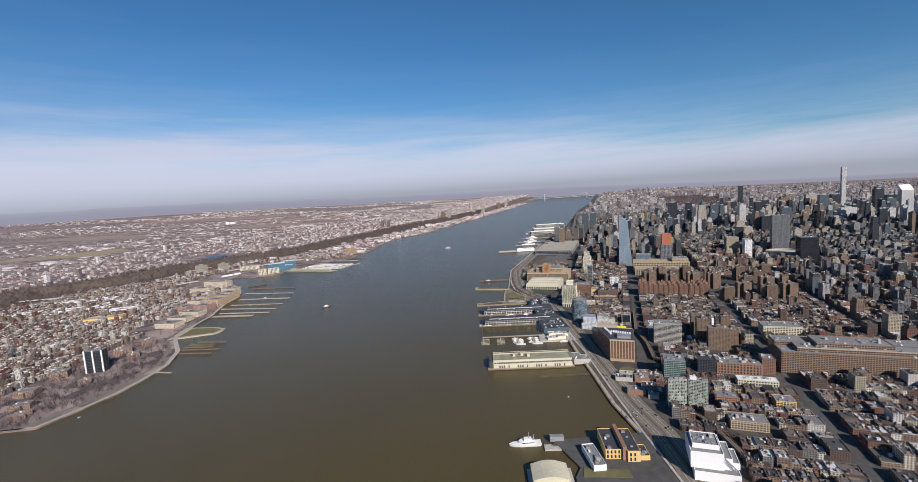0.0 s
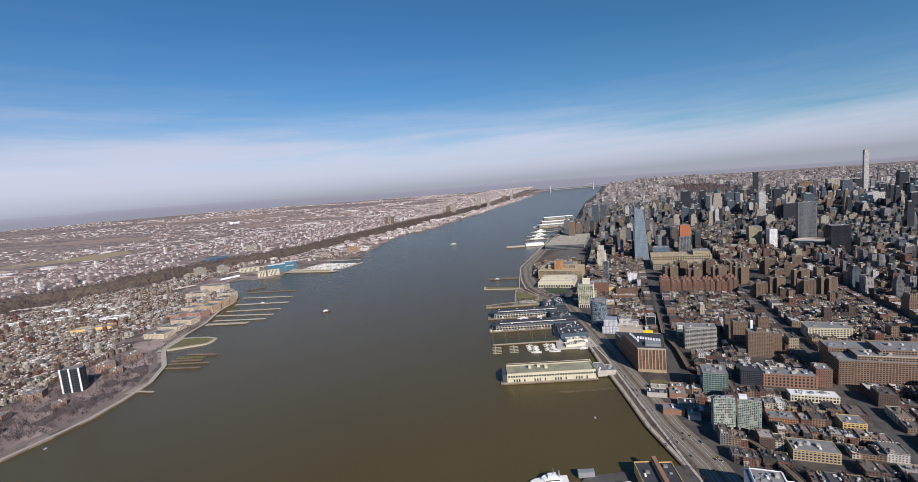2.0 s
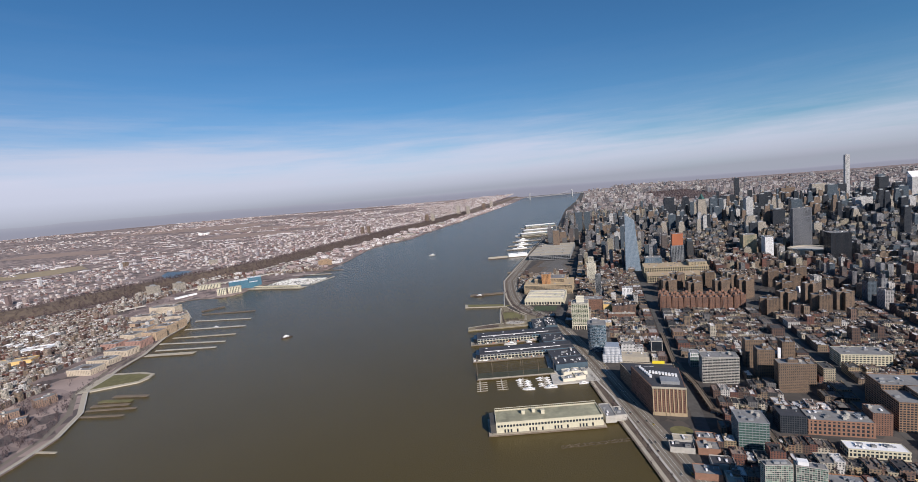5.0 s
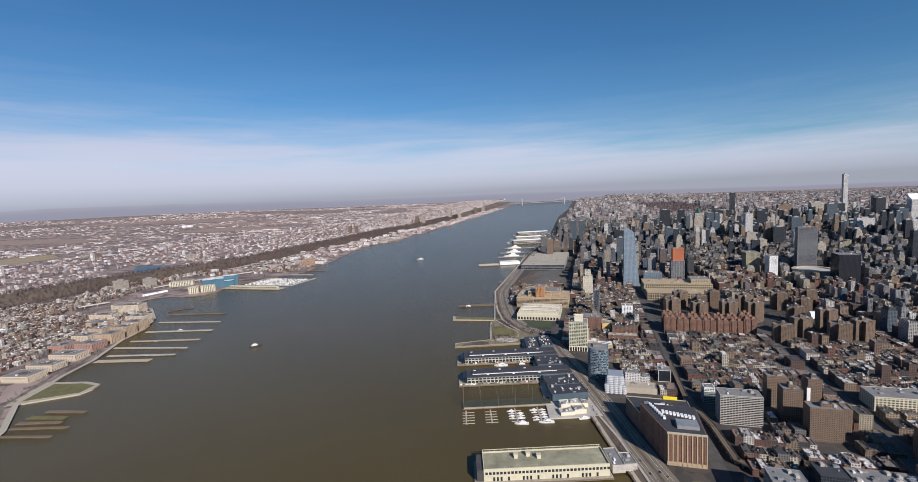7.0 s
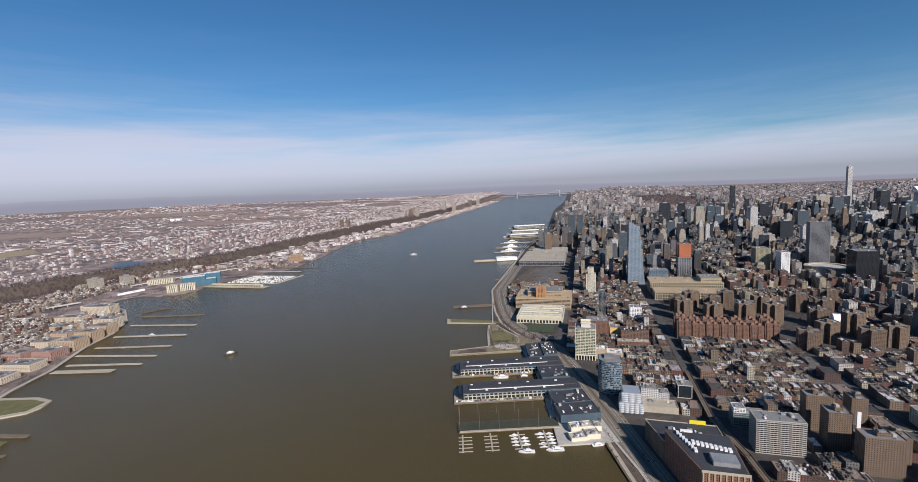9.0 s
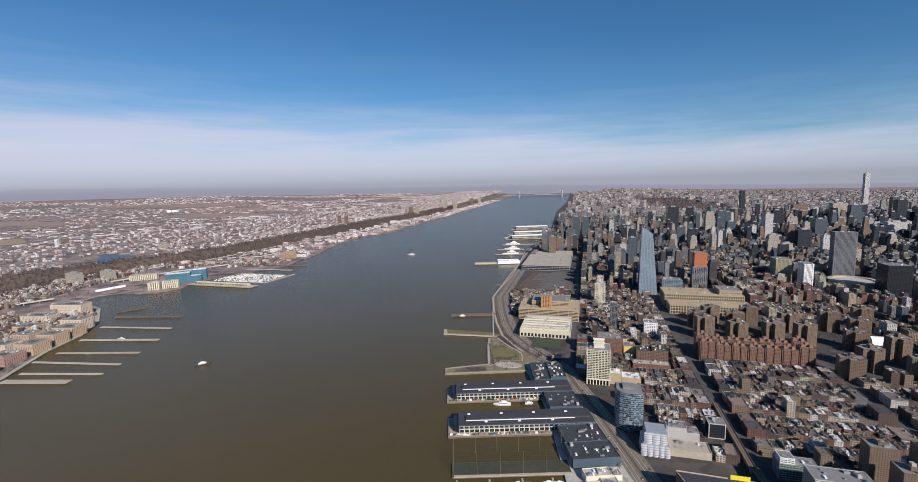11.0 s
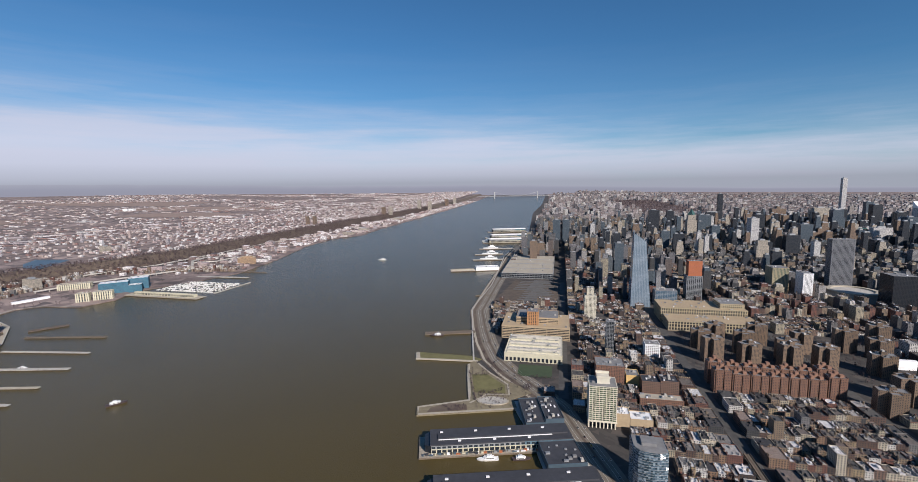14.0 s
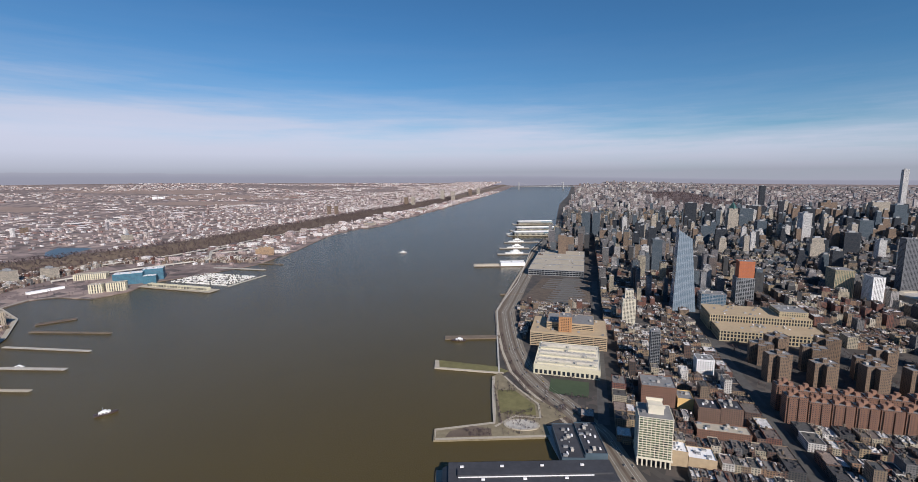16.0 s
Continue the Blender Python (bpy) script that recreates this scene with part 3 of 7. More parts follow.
def far_city():
    """The rest of the island uptown and the boroughs beyond, to the horizon."""
    w, r = Shape(), Shape()
    rr = random.Random(21)
    for i in range(15000):
        v = 985 + 3900 * rr.random() ** 1.6
        u = rr.uniform(-150, 900 + v * 0.9)
        if not on_land(u, v, 12) or (188 < u < 425 and 1385 < v < 2450):
            continue
        x, y = g2w(u, v)
        if x > y * 1.1 + 350 or math.hypot(x, y) > 4800 - 900 * ease((bearing(x, y) - 8) / 30):
            continue
        k = 1 + v / 2600
        a, b = rr.uniform(3, 9) * k, rr.uniform(3, 6) * k
        west = u < 560
        h = rr.uniform(4, 12) if west else rr.uniform(2, 6)
        if west and rr.random() < 0.22:
            h = rr.uniform(14, 27)
        elif rr.random() < 0.03:
            h = rr.uniform(10, 20)
        zz = LAND + (far_rise(x, y) if u > 60 else 0)
        w.box(u, v, zz - 1, u + a, v + b, zz + h)
        r.box(u + 0.2, v + 0.2, zz + h, u + a - 0.2, v + b - 0.2, zz + h + 0.25)
    for i in range(9000):
        u, v = rr.uniform(640, 3200), rr.uniform(-200, 1400)
        x, y = g2w(u, v)
        if x > (y + 255) * 1.15 + 100:
            continue
        a, b, h = rr.uniform(5, 14), rr.uniform(5, 12), rr.uniform(3, 9) if rr.random() < 0.9 else rr.uniform(12, 30)
        zz = LAND + far_rise(x, y)
        w.box(u, v, zz - 1, u + a, v + b, zz + h)
        r.box(u + 0.2, v + 0.2, zz + h, u + a - 0.2, v + b - 0.2, zz + h + 0.25)
    tagged(part("uptown_houses", w, M_upt, m=GM), "pale distant city houses uptown", "buildings", kind="stuff")
    tagged(part("uptown_roofs", r, M_roof, m=GM), "flat roofs of distant houses uptown", "buildings", kind="stuff")


far_city()


def west_towns():
    """The river town below the bluff, the town on it and the flats beyond."""
    w, r = Shape(), Shape()
    tw, tr = Shape(), Shape()
    rr = random.Random(33)

    def put(x, y, a, b, h, z):
        w.box(x, y, z - 0.5, x + a, y + b, z + h)
        r.box(x + 0.1, y + 0.1, z + h, x + a - 0.1, y + b - 0.1, z + h + 0.2)

    # river town in blocks
    y = -300.0
    while y < 600:
        x = -255.0
        while x > -700:
            sx, rx = shore_x(WEST_SHORE, y), shore_x(RIDGE, y)
            if rx + (34 if y < 460 else 8) < x < sx - 16 and west_keep(x, y):
                for row in (0, 5.6):
                    q = y
                    while q < y + 21:
                        k = rr.uniform(1.5, 3.6)
                        if rr.random() < 0.9:
                            h = rr.uniform(2.2, 4.2) if rr.random() < 0.95 else rr.uniform(5, 8)
                            xa, deep = x + row + rr.uniform(-0.3, 0.3), rr.uniform(3, 4.2)
                            tw.shell(xa, q, LAND - 0.3, xa + deep, q + k - 0.1, LAND + h)
                            tr.box(xa + 0.12, q + 0.12, LAND + h - 0.5, xa + deep - 0.12, q + k - 0.22, LAND + h - 0.28)
                            tr.box(xa + deep * 0.4, q + k * 0.3, LAND + h - 0.28, xa + deep * 0.4 + 0.8, q + k * 0.3 + 0.6, LAND + h + 0.4)
                        q += k
            x -= 14
        y += 25
    # strip between bluff and river further up
    for i in range(1500):
        y = rr.uniform(560, 2900)
        sx, rx = shore_x(WEST_SHORE, y), shore_x(RIDGE, y)
        x = rr.uniform(rx + 4, sx - 10)
        if rr.random() < 0.12:
            put(x, y, rr.uniform(8, 16), rr.uniform(6, 12), rr.uniform(4, 8), LAND)
        else:
            put(x, y, rr.uniform(2.5, 7), rr.uniform(2.5, 6), rr.uniform(1.5, 4), LAND)
    # town on the bluff and beyond
    for i in range(15000):
        y = -300 + 4600 * rr.random() ** 1.5
        d = 55 + 1100 * rr.random() ** 1.5
        x = shore_x(RIDGE, y) - d
        if x < -y * 1.12 - 420 or x * x + y * y > 4700 ** 2:
            continue
        k = 1 + y / 2600
        big = d > 480 and rr.random() < 0.25
        if d > 480 and noise.noise((x * 0.003, y * 0.003, 8)) > 0.1:
            continue
        if (d > 480 and rr.random() < 0.35) or (-620 < x < -515 and 550 < y < 665):
            continue
        a, b, h = (rr.uniform(10, 40), rr.uniform(8, 25), rr.uniform(2, 3.5)) if big else (rr.uniform(1.8, 4.4) * k, rr.uniform(1.8, 4) * k, rr.uniform(1.8, 3.6))
        if not big and rr.random() < 0.012:
            a, b, h = 5, 5, rr.uniform(9, 16)
        put(x, y, a, b, h, west_z(x, y) + far_rise(x, y))
    for i in range(9000):
        y = 500 + 4000 * rr.random()
        x = shore_x(RIDGE, y) - rr.uniform(900, 4500)
        if x < -y * 1.12 - 420 or x * x + y * y > 4700 ** 2:
            continue
        k = 1 + y / 3500
        if noise.noise((x * 0.0016, y * 0.0022, 5)) > 0.02:
            continue
        put(x, y, rr.uniform(4, 12) * k, rr.uniform(3, 6) * k, rr.uniform(1.6, 3.4), LAND + far_rise(x, y))
    tagged(part("river_town_houses", tw, M_rtw), "rows of brick and frame town houses by the river", "buildings", kind="stuff")
    tagged(part("river_town_roofs", tr, M_rtr), "flat roofs of the river town", "buildings", kind="stuff")
    tagged(part("town_houses", w, M_njw), "small pale town houses and sheds across the river", "buildings", kind="stuff")
    tagged(part("town_roofs", r, M_njr), "flat and light roofs of the town across the river", "buildings", kind="stuff")


def west_keep(x, y):
    """Open ground of the wooded point and of the large waterfront buildings."""
    if y < 105 and x > -330:
        return False
    if -365 < x and 120 < y < 330:
        return False
    if 300 < y < 560 and x > -470:
        return False
    return True


west_towns()


def bare_trees(name, spots, label):
    """Leafless trees: a tapered stem, limbs and a loose crown of twigs."""
    s = Shape()
    rr = random.Random(5)
    for x, y, z, h in spots:
        s.cyl(x, y, 0.06 * h, z, z + h * 0.55, 3, 0, r1=0.02 * h)
        for _ in range(13):
            a, e = rr.uniform(0, 6.28), rr.uniform(0.15, 1.0)
            rad = h * 0.42 * math.sqrt(1 - (e - 0.45) ** 2)
            c = Vector((x + rad * rr.random() * math.cos(a), y + rad * rr.random() * math.sin(a), z + h * (0.25 + 0.75 * e)))
            q = [Vector((rr.uniform(-1, 1), rr.uniform(-1, 1), rr.uniform(-1, 1))) * h * 0.17 for _ in range(3)]
            s.face([tuple(c + p) for p in q])
    tagged(part(name, s, M_twig), label, "trees", kind="stuff")


def woods():
    rr = random.Random(9)
    spots = []
    for i in range(14000):
        y = -250 + 2300 * rr.random() ** 1.3
        d = rr.uniform(-10, 56) if y > 470 else rr.uniform(-34, 60)
        x = shore_x(RIDGE, y) - d
        spots.append((x, y, west_z(x, y) - 0.2, rr.uniform(2.6, 4.8)))
    for i in range(1700):
        y = rr.uniform(-220, 100)
        x = shore_x(WEST_SHORE, y) - rr.uniform(9, 75)
        spots.append((x, y, LAND, rr.uniform(2, 3.6)))
    for i in range(1800):
        y = rr.uniform(-200, 700)
        x = rr.uniform(shore_x(RIDGE, y), shore_x(WEST_SHORE, y) - 12)
        spots.append((x, y, LAND, rr.uniform(1.8, 3)))
    bare_trees("bluff_woods", spots, "bare brown winter woods on bluff and shore")
    grove = []
    for i in range(3600):
        u, v = rr.uniform(190, 420), rr.uniform(1392, 2445)
        x, y = g2w(u, v)
        grove.append((x, y, LAND + far_rise(x, y), rr.uniform(4, 7)))
    bare_trees("great_park_woods", grove, "bare brown woods of the great city park uptown")
    bare_trees("yard_trees", [(*g2w(u, v), LAND, h) for u, v, h in yard_trees], "bare trees in the yards between houses")


woods()


# ---- building kit ----
M_brickred = facade("red_brick_wall", [(0.215, 0.115, 0.078)], bay=0.85, storey=0.85, ww=0.4, wh=0.45)
M_brickbrown = facade("brown_brick_wall", [(0.195, 0.135, 0.092)], bay=0.8, storey=0.8, ww=0.42, wh=0.45)
M_ivory = plain("ivory_concrete", (0.62, 0.58, 0.47), 0.8, 0, 0.1, 0.5)
M_limestone = plain("limestone", (0.35, 0.295, 0.195), 0.85, 0, 0.12, 0.5)
M_tanbrick = plain("tan_brick", (0.40, 0.31, 0.2), 0.85, 0, 0.15, 0.6)
M_redbrick = plain("plain_red_brick", (0.25, 0.14, 0.095), 0.88, 0, 0.18, 0.8)
M_greenglass = plain("green_glass", (0.06, 0.12, 0.105), 0.12, 0, 0.3, 0.9)
M_hotelglass = panes("curtained_glass", [(0.05, 0.11, 0.09), (0.16, 0.26, 0.21), (0.02, 0.035, 0.035), (0.3, 0.36, 0.3), (0.09, 0.17, 0.14), (0.03, 0.05, 0.05)], 0.69, 0.78)
M_olive = panes("olive_glass", [(0.05, 0.08, 0.05), (0.14, 0.17, 0.1), (0.02, 0.03, 0.025), (0.2, 0.22, 0.15), (0.08, 0.11, 0.07)], 0.75, 0.98)
M_blueglass = plain("blue_glass", (0.07, 0.13, 0.19), 0.1, 0, 0.35, 0.5)
M_darkglass = plain("dark_glass", (0.022, 0.028, 0.036), 0.12, 0, 0.3, 0.5)
M_darkroof = plain("black_roofing", (0.045, 0.047, 0.055), 0.75, 0, 0.3, 0.5)
M_greyroof = plain("grey_roofing", (0.2, 0.2, 0.2), 0.85, 0, 0.25, 0.5)
M_cream = plain("cream_paint", (0.53, 0.495, 0.37), 0.7, 0, 0.15, 0.8)
M_rust = plain("rusty_orange", (0.42, 0.14, 0.06), 0.8, 0, 0.2, 0.8)
M_yellow = plain("yellow_sheet", (0.75, 0.62, 0.03), 0.6, 0, 0.08, 0.5)
M_yellowbrick = plain("yellow_brick", (0.62, 0.42, 0.17), 0.85, 0, 0.12, 0.8)
M_slate = plain("slate_blue_steel", (0.07, 0.105, 0.135), 0.5, 0.1, 0.15, 0.5)
M_blue = plain("blue_steel", (0.045, 0.15, 0.21), 0.5, 0.1, 0.15, 0.5)
M_paleblue = plain("pale_blue_cladding", (0.12, 0.2, 0.26), 0.5, 0.1, 0.15, 0.5)
M_boat = plain("boat_paint", (0.8, 0.8, 0.78), 0.35, 0, 0.06, 1)
M_hull = plain("dark_hull", (0.07, 0.05, 0.05), 0.6, 0, 0.3, 1)
M_deck = plain("timber_deck", (0.33, 0.29, 0.23), 0.9, 0, 0.25, 0.9)
M_sand = plain("pale_paving", (0.39, 0.35, 0.28), 0.9, 0, 0.15, 0.6)


def kit_mesh(a, b, c, mat):
    """A plant unit: a casing on a curb with a lip and a fan cowl."""
    s = Shape()
    s.box(0.05, 0.05, 0, a - 0.05, b - 0.05, 0.1)
    s.box(0, 0, 0.1, a, b, c)
    s.cyl(a / 2, b / 2, min(a, b) * 0.3, c, c + 0.12, 7)
    return s.mesh("plant_unit", [mat])


KITS = [kit_mesh(a, b, c, mt) for a, b, c, mt in ((0.5, 0.5, 0.4, M_steel), (1.0, 0.6, 0.5, M_steel), (1.5, 1.2, 0.8, M_greyroof), (0.7, 1.4, 0.5, M_white), (1.8, 1.0, 0.7, M_steel), (1.2, 1.6, 1.0, M_concrete))]


def roof_kit(roof, x0, y0, x1, y1, z, n, seed):
    """Plant rooms, fans and ducts on a roof."""
    r = random.Random(seed)
    for _ in range(n):
        o = new("plant_unit", r.choice(KITS))
        o.parent = roof
        o.matrix_basis = pose(r.uniform(x0 + 0.4, max(x0 + 0.5, x1 - 2.2)), r.uniform(y0 + 0.4, max(y0 + 0.5, y1 - 2.0)), z)


def ring_band(w, d, t, z0, z1, proud):
    s = Shape()
    p = proud
    for a in ((-p, -p, w + p, t - p), (-p, d - t + p, w + p, d + p), (-p, t - p, t - p, d - t + p), (w - t + p, t - p, w + p, d - t + p)):
        s.box(a[0], a[1], z0, a[2], a[3], z1, bottom=True)
    return s


def framed(ob, w, d, z0, z1, bays_w, bays_d, storeys, cladding, glass, pier=0.25, band=0.3, proud=0.14, roof=M_greyroof, kit=6, seed=1, dx=0.0, dy=0.0):
    """Glazing behind upright piers and a spandrel at every floor, with a roof in a parapet."""
    core = Shape()
    core.box(0.02, 0.02, z0, w - 0.02, d - 0.02, z1 - 0.2)
    off = Matrix.Translation((dx, dy, 0))
    part("glazing", core, glass, ob, m=off)
    me = ring_band(w, d, 0.22, 0, band, proud).mesh("spandrel", [cladding])
    step = (z1 - z0) / storeys
    for k in range(storeys + 1):
        o = new("spandrel", me)
        o.parent, o.matrix_basis = ob, Matrix.Translation((dx, dy, z0 + k * step - (band if k == storeys else 0)))
    p = Shape()
    p.box(-pier / 2, -proud * 0.8, z0, pier / 2, 0.12, z1 - 0.05)
    pm = p.mesh("pier", [cladding])
    for i in range(bays_w + 1):
        x = min(max(i * w / bays_w, pier / 2), w - pier / 2)
        for y, a in ((0, 0), (d, 180)):
            o = new("pier", pm)
            o.parent, o.matrix_basis = ob, pose(dx + x, dy + y, 0, 0, 0, a)
    for i in range(1, bays_d):
        y = i * d / bays_d
        for x, a in ((0, -90), (w, 90)):
            o = new("pier", pm)
            o.parent, o.matrix_basis = ob, pose(dx + x, dy + y, 0, 0, 0, a)
    r = Shape()
    r.box(0.1, 0.1, z1 - 0.3, w - 0.1, d - 0.1, z1 - 0.12)
    rf = part("roof", r, [roof, M_steel], ob, m=off)
    roof_kit(rf, 0, 0, w, d, z1 - 0.12, kit, seed)
    return ob


def massing(name, m, blocks, wall, label, category="building", group="", roof=M_greyroof, kit=4, seed=1):
    """A building of several plain wings with parapets: each wing has its wall and its roof."""
    ob = thing(name, m, label, category, group)
    for i, (x0, y0, x1, y1, z0, z1) in enumerate(blocks):
        s = Shape()
        s.shell(x0, y0, z0, x1, y1, z1, t=0.18)
        wl = part("wall", s, wall, ob)
        r = Shape()
        r.box(x0 + 0.15, y0 + 0.15, z1 - 0.5, x1 - 0.15, y1 - 0.15, z1 - 0.3)
        rf = part("roof", r, [roof, M_steel], ob)
        roof_kit(rf, x0, y0, x1, y1, z1 - 0.3, kit, seed + i)
    return ob


# ---- riverside road, piers and parks of the east bank ----
ROAD = [(62, -400), (54, -110), (54, -64), (50, -36), (49, 0), (47, 39), (46, 80), (44, 121), (42, 147), (41, 170), (34, 192), (25, 215), (19.5, 235), (18, 265), (19, 300), (22, 345), (46, 431), (72, 520), (102, 630), (140, 740), (182, 825), (240, 1059)]


def strip(name, line, half, z, mat, label, category, off=0.0):
    s = Shape()
    pts = []
    for i, (x, y) in enumerate(line):
        a, b = line[max(0, i - 1)], line[min(len(line) - 1, i + 1)]
        d = Vector((b[0] - a[0], b[1] - a[1])).normalized()
        n = Vector((d.y, -d.x))
        pts.append((x + n.x * (off - half), y + n.y * (off - half), x + n.x * (off + half), y + n.y * (off + half)))
    for p, q in zip(pts, pts[1:]):
        s.face([(p[0], p[1], z), (p[2], p[3], z), (q[2], q[3], z), (q[0], q[1], z)])
    return tagged(part(name, s, mat), label, category, kind="structure")


M_road = plain("worn_asphalt", (0.175, 0.152, 0.122), 0.9, 0, 0.2, 0.25)
M_paint = plain("road_paint", (0.6, 0.6, 0.56), 0.8, 0, 0.15, 2)
strip("road", ROAD, 5.6, LAND + 0.03, M_road, "wide worn grey riverside highway", "road")
strip("median", ROAD, 0.6, LAND + 0.09, M_soil, "planted strip between the carriageways", "median")
strip("verge", ROAD, 2.6, LAND + 0.05, M_soil, "bare planted verge between road and river", "verge", off=-8.2)
strip("pavement", ROAD, 0.8, LAND + 0.11, M_sand, "pale paved riverside path", "path", off=-9.2)
for lane in (-3.6, -2.0, 2.0, 3.6):
    strip("lane_marking", ROAD, 0.05, LAND + 0.06, M_paint, "thin white lane line", "road marking", off=lane)


def streets():
    """Avenues and cross streets between the blocks."""
    s, p = Shape(), Shape()
    for bu in range(-1, 6):
        u = bu * AVENUE - 4.5
        for bv in range(-15, 12):
            if on_land(u, bv * STREET, 17):
                s.box(u - 2.6, bv * STREET, LAND - 0.2, u + 2.6, (bv + 1) * STREET, LAND + 0.04)
    tagged(part("avenues", s, M_asphalt, m=GM), "asphalt avenues between the blocks", "streets", kind="structure")


streets()


def pier_deck(name, x0, y0, x1, y1, top, mat, label, piles=True, z=0.8):
    """A deck slab with a timber fender on piles."""
    ob = thing(name, pose(x0, y0, 0), label, "pier")
    w, d = x1 - x0, y1 - y0
    s = Shape()
    s.box(0, 0, z - 0.35, w, d, z, bottom=True)
    part("deck", s, mat, ob)
    f = Shape()
    f.box(-0.18, -0.18, 0.15, w + 0.1, -0.02, z - 0.05)
    f.box(-0.18, d + 0.02, 0.15, w + 0.1, d + 0.18, z - 0.05)
    f.box(-0.18, -0.02, 0.15, -0.02, d + 0.02, z - 0.05)
    part("fender", f, M_wood, ob)
    if piles:
        q = Shape()
        n = max(3, int(w / 2))
        for i in range(n):
            for y in (0.4, d / 2, d - 0.4):
                q.cyl(0.4 + i * (w - 0.8) / (n - 1), y, 0.14, -0.8, z - 0.34, 5)
        part("piles", q, M_wood, ob)
    return ob


def shed_pier(x0, y0, x1, y1, h, label, roof, wall, monitor=True):
    """A long pier shed: walls in bays, a deep roof with a monitor along the ridge, doors and skylights."""
    ob = thing("pier_shed", pose(x0, y0, 0.8), label, "pier shed", "sheds on the piers")
    w, d = x1 - x0, y1 - y0
    s = Shape()
    s.box(0, 0, 0, w, d, h * 0.46)
    part("wall", s, wall, ob)
    s = Shape()
    s.box(0.05, 0.05, h * 0.46, w * 0.66, d - 0.05, h - 0.5)
    part("clerestory", s, M_steel, ob)
    s = Shape()
    s.box(w * 0.66, -0.03, h * 0.46, w, d + 0.03, h - 0.5)
    part("upper_wall", s, M_paleblue, ob)
    s = Shape()
    s.prism([(-2.6, d * 0.15), (-0.05, 0.1), (-0.05, d - 0.1), (-2.6, d * 0.85)], 0, h * 0.8)
    part("end_hall", s, M_darkglass, ob)
    n = int(w / 2.2)
    door = Shape()
    door.box(0, -0.09, 0.25, w / n - 0.5, 0.01, h * 0.38)
    dm = door.mesh("bay_door", [M_darkglass])
    win = Shape()
    win.box(0, -0.07, h * 0.52, w / n - 0.7, 0.01, h * 0.74)
    wm = win.mesh("window", [M_glass])
    for i in range(n):
        for me, nm in ((dm, "bay_door"), (wm, "window")):
            o = new(nm, me)
            o.parent, o.matrix_basis = ob, Matrix.Translation((0.25 + i * w / n, 0, 0))
    r = Shape()
    e = 0.35
    r.prism([(-e, -e), (w + e, -e), (w + e, d + e), (-e, d + e)], h - 0.5, h, bottom=True)
    part("roof", r, roof, ob)
    if monitor:
        t = Shape()
        t.box(3, d * 0.3, h, w - 1, d * 0.62, h + 0.7)
        part("monitor", t, roof, ob)
        k = Shape()
        k.box(3.2, d * 0.3 - 0.5, h, w - 8, d * 0.3 - 0.25, h + 0.3)
        part("gutter_rail", k, M_white, ob)
    sk = Shape()
    sk.box(0, 0, h, 1.3, 0.7, h + 0.45)
    km = sk.mesh("skylight", [M_white])
    for i in range(7):
        o = new("skylight", km)
        o.parent, o.matrix_basis = ob, Matrix.Translation((4 + i * (w - 8) / 7, d * (0.12 if i % 2 else 0.74), 0))
    return ob


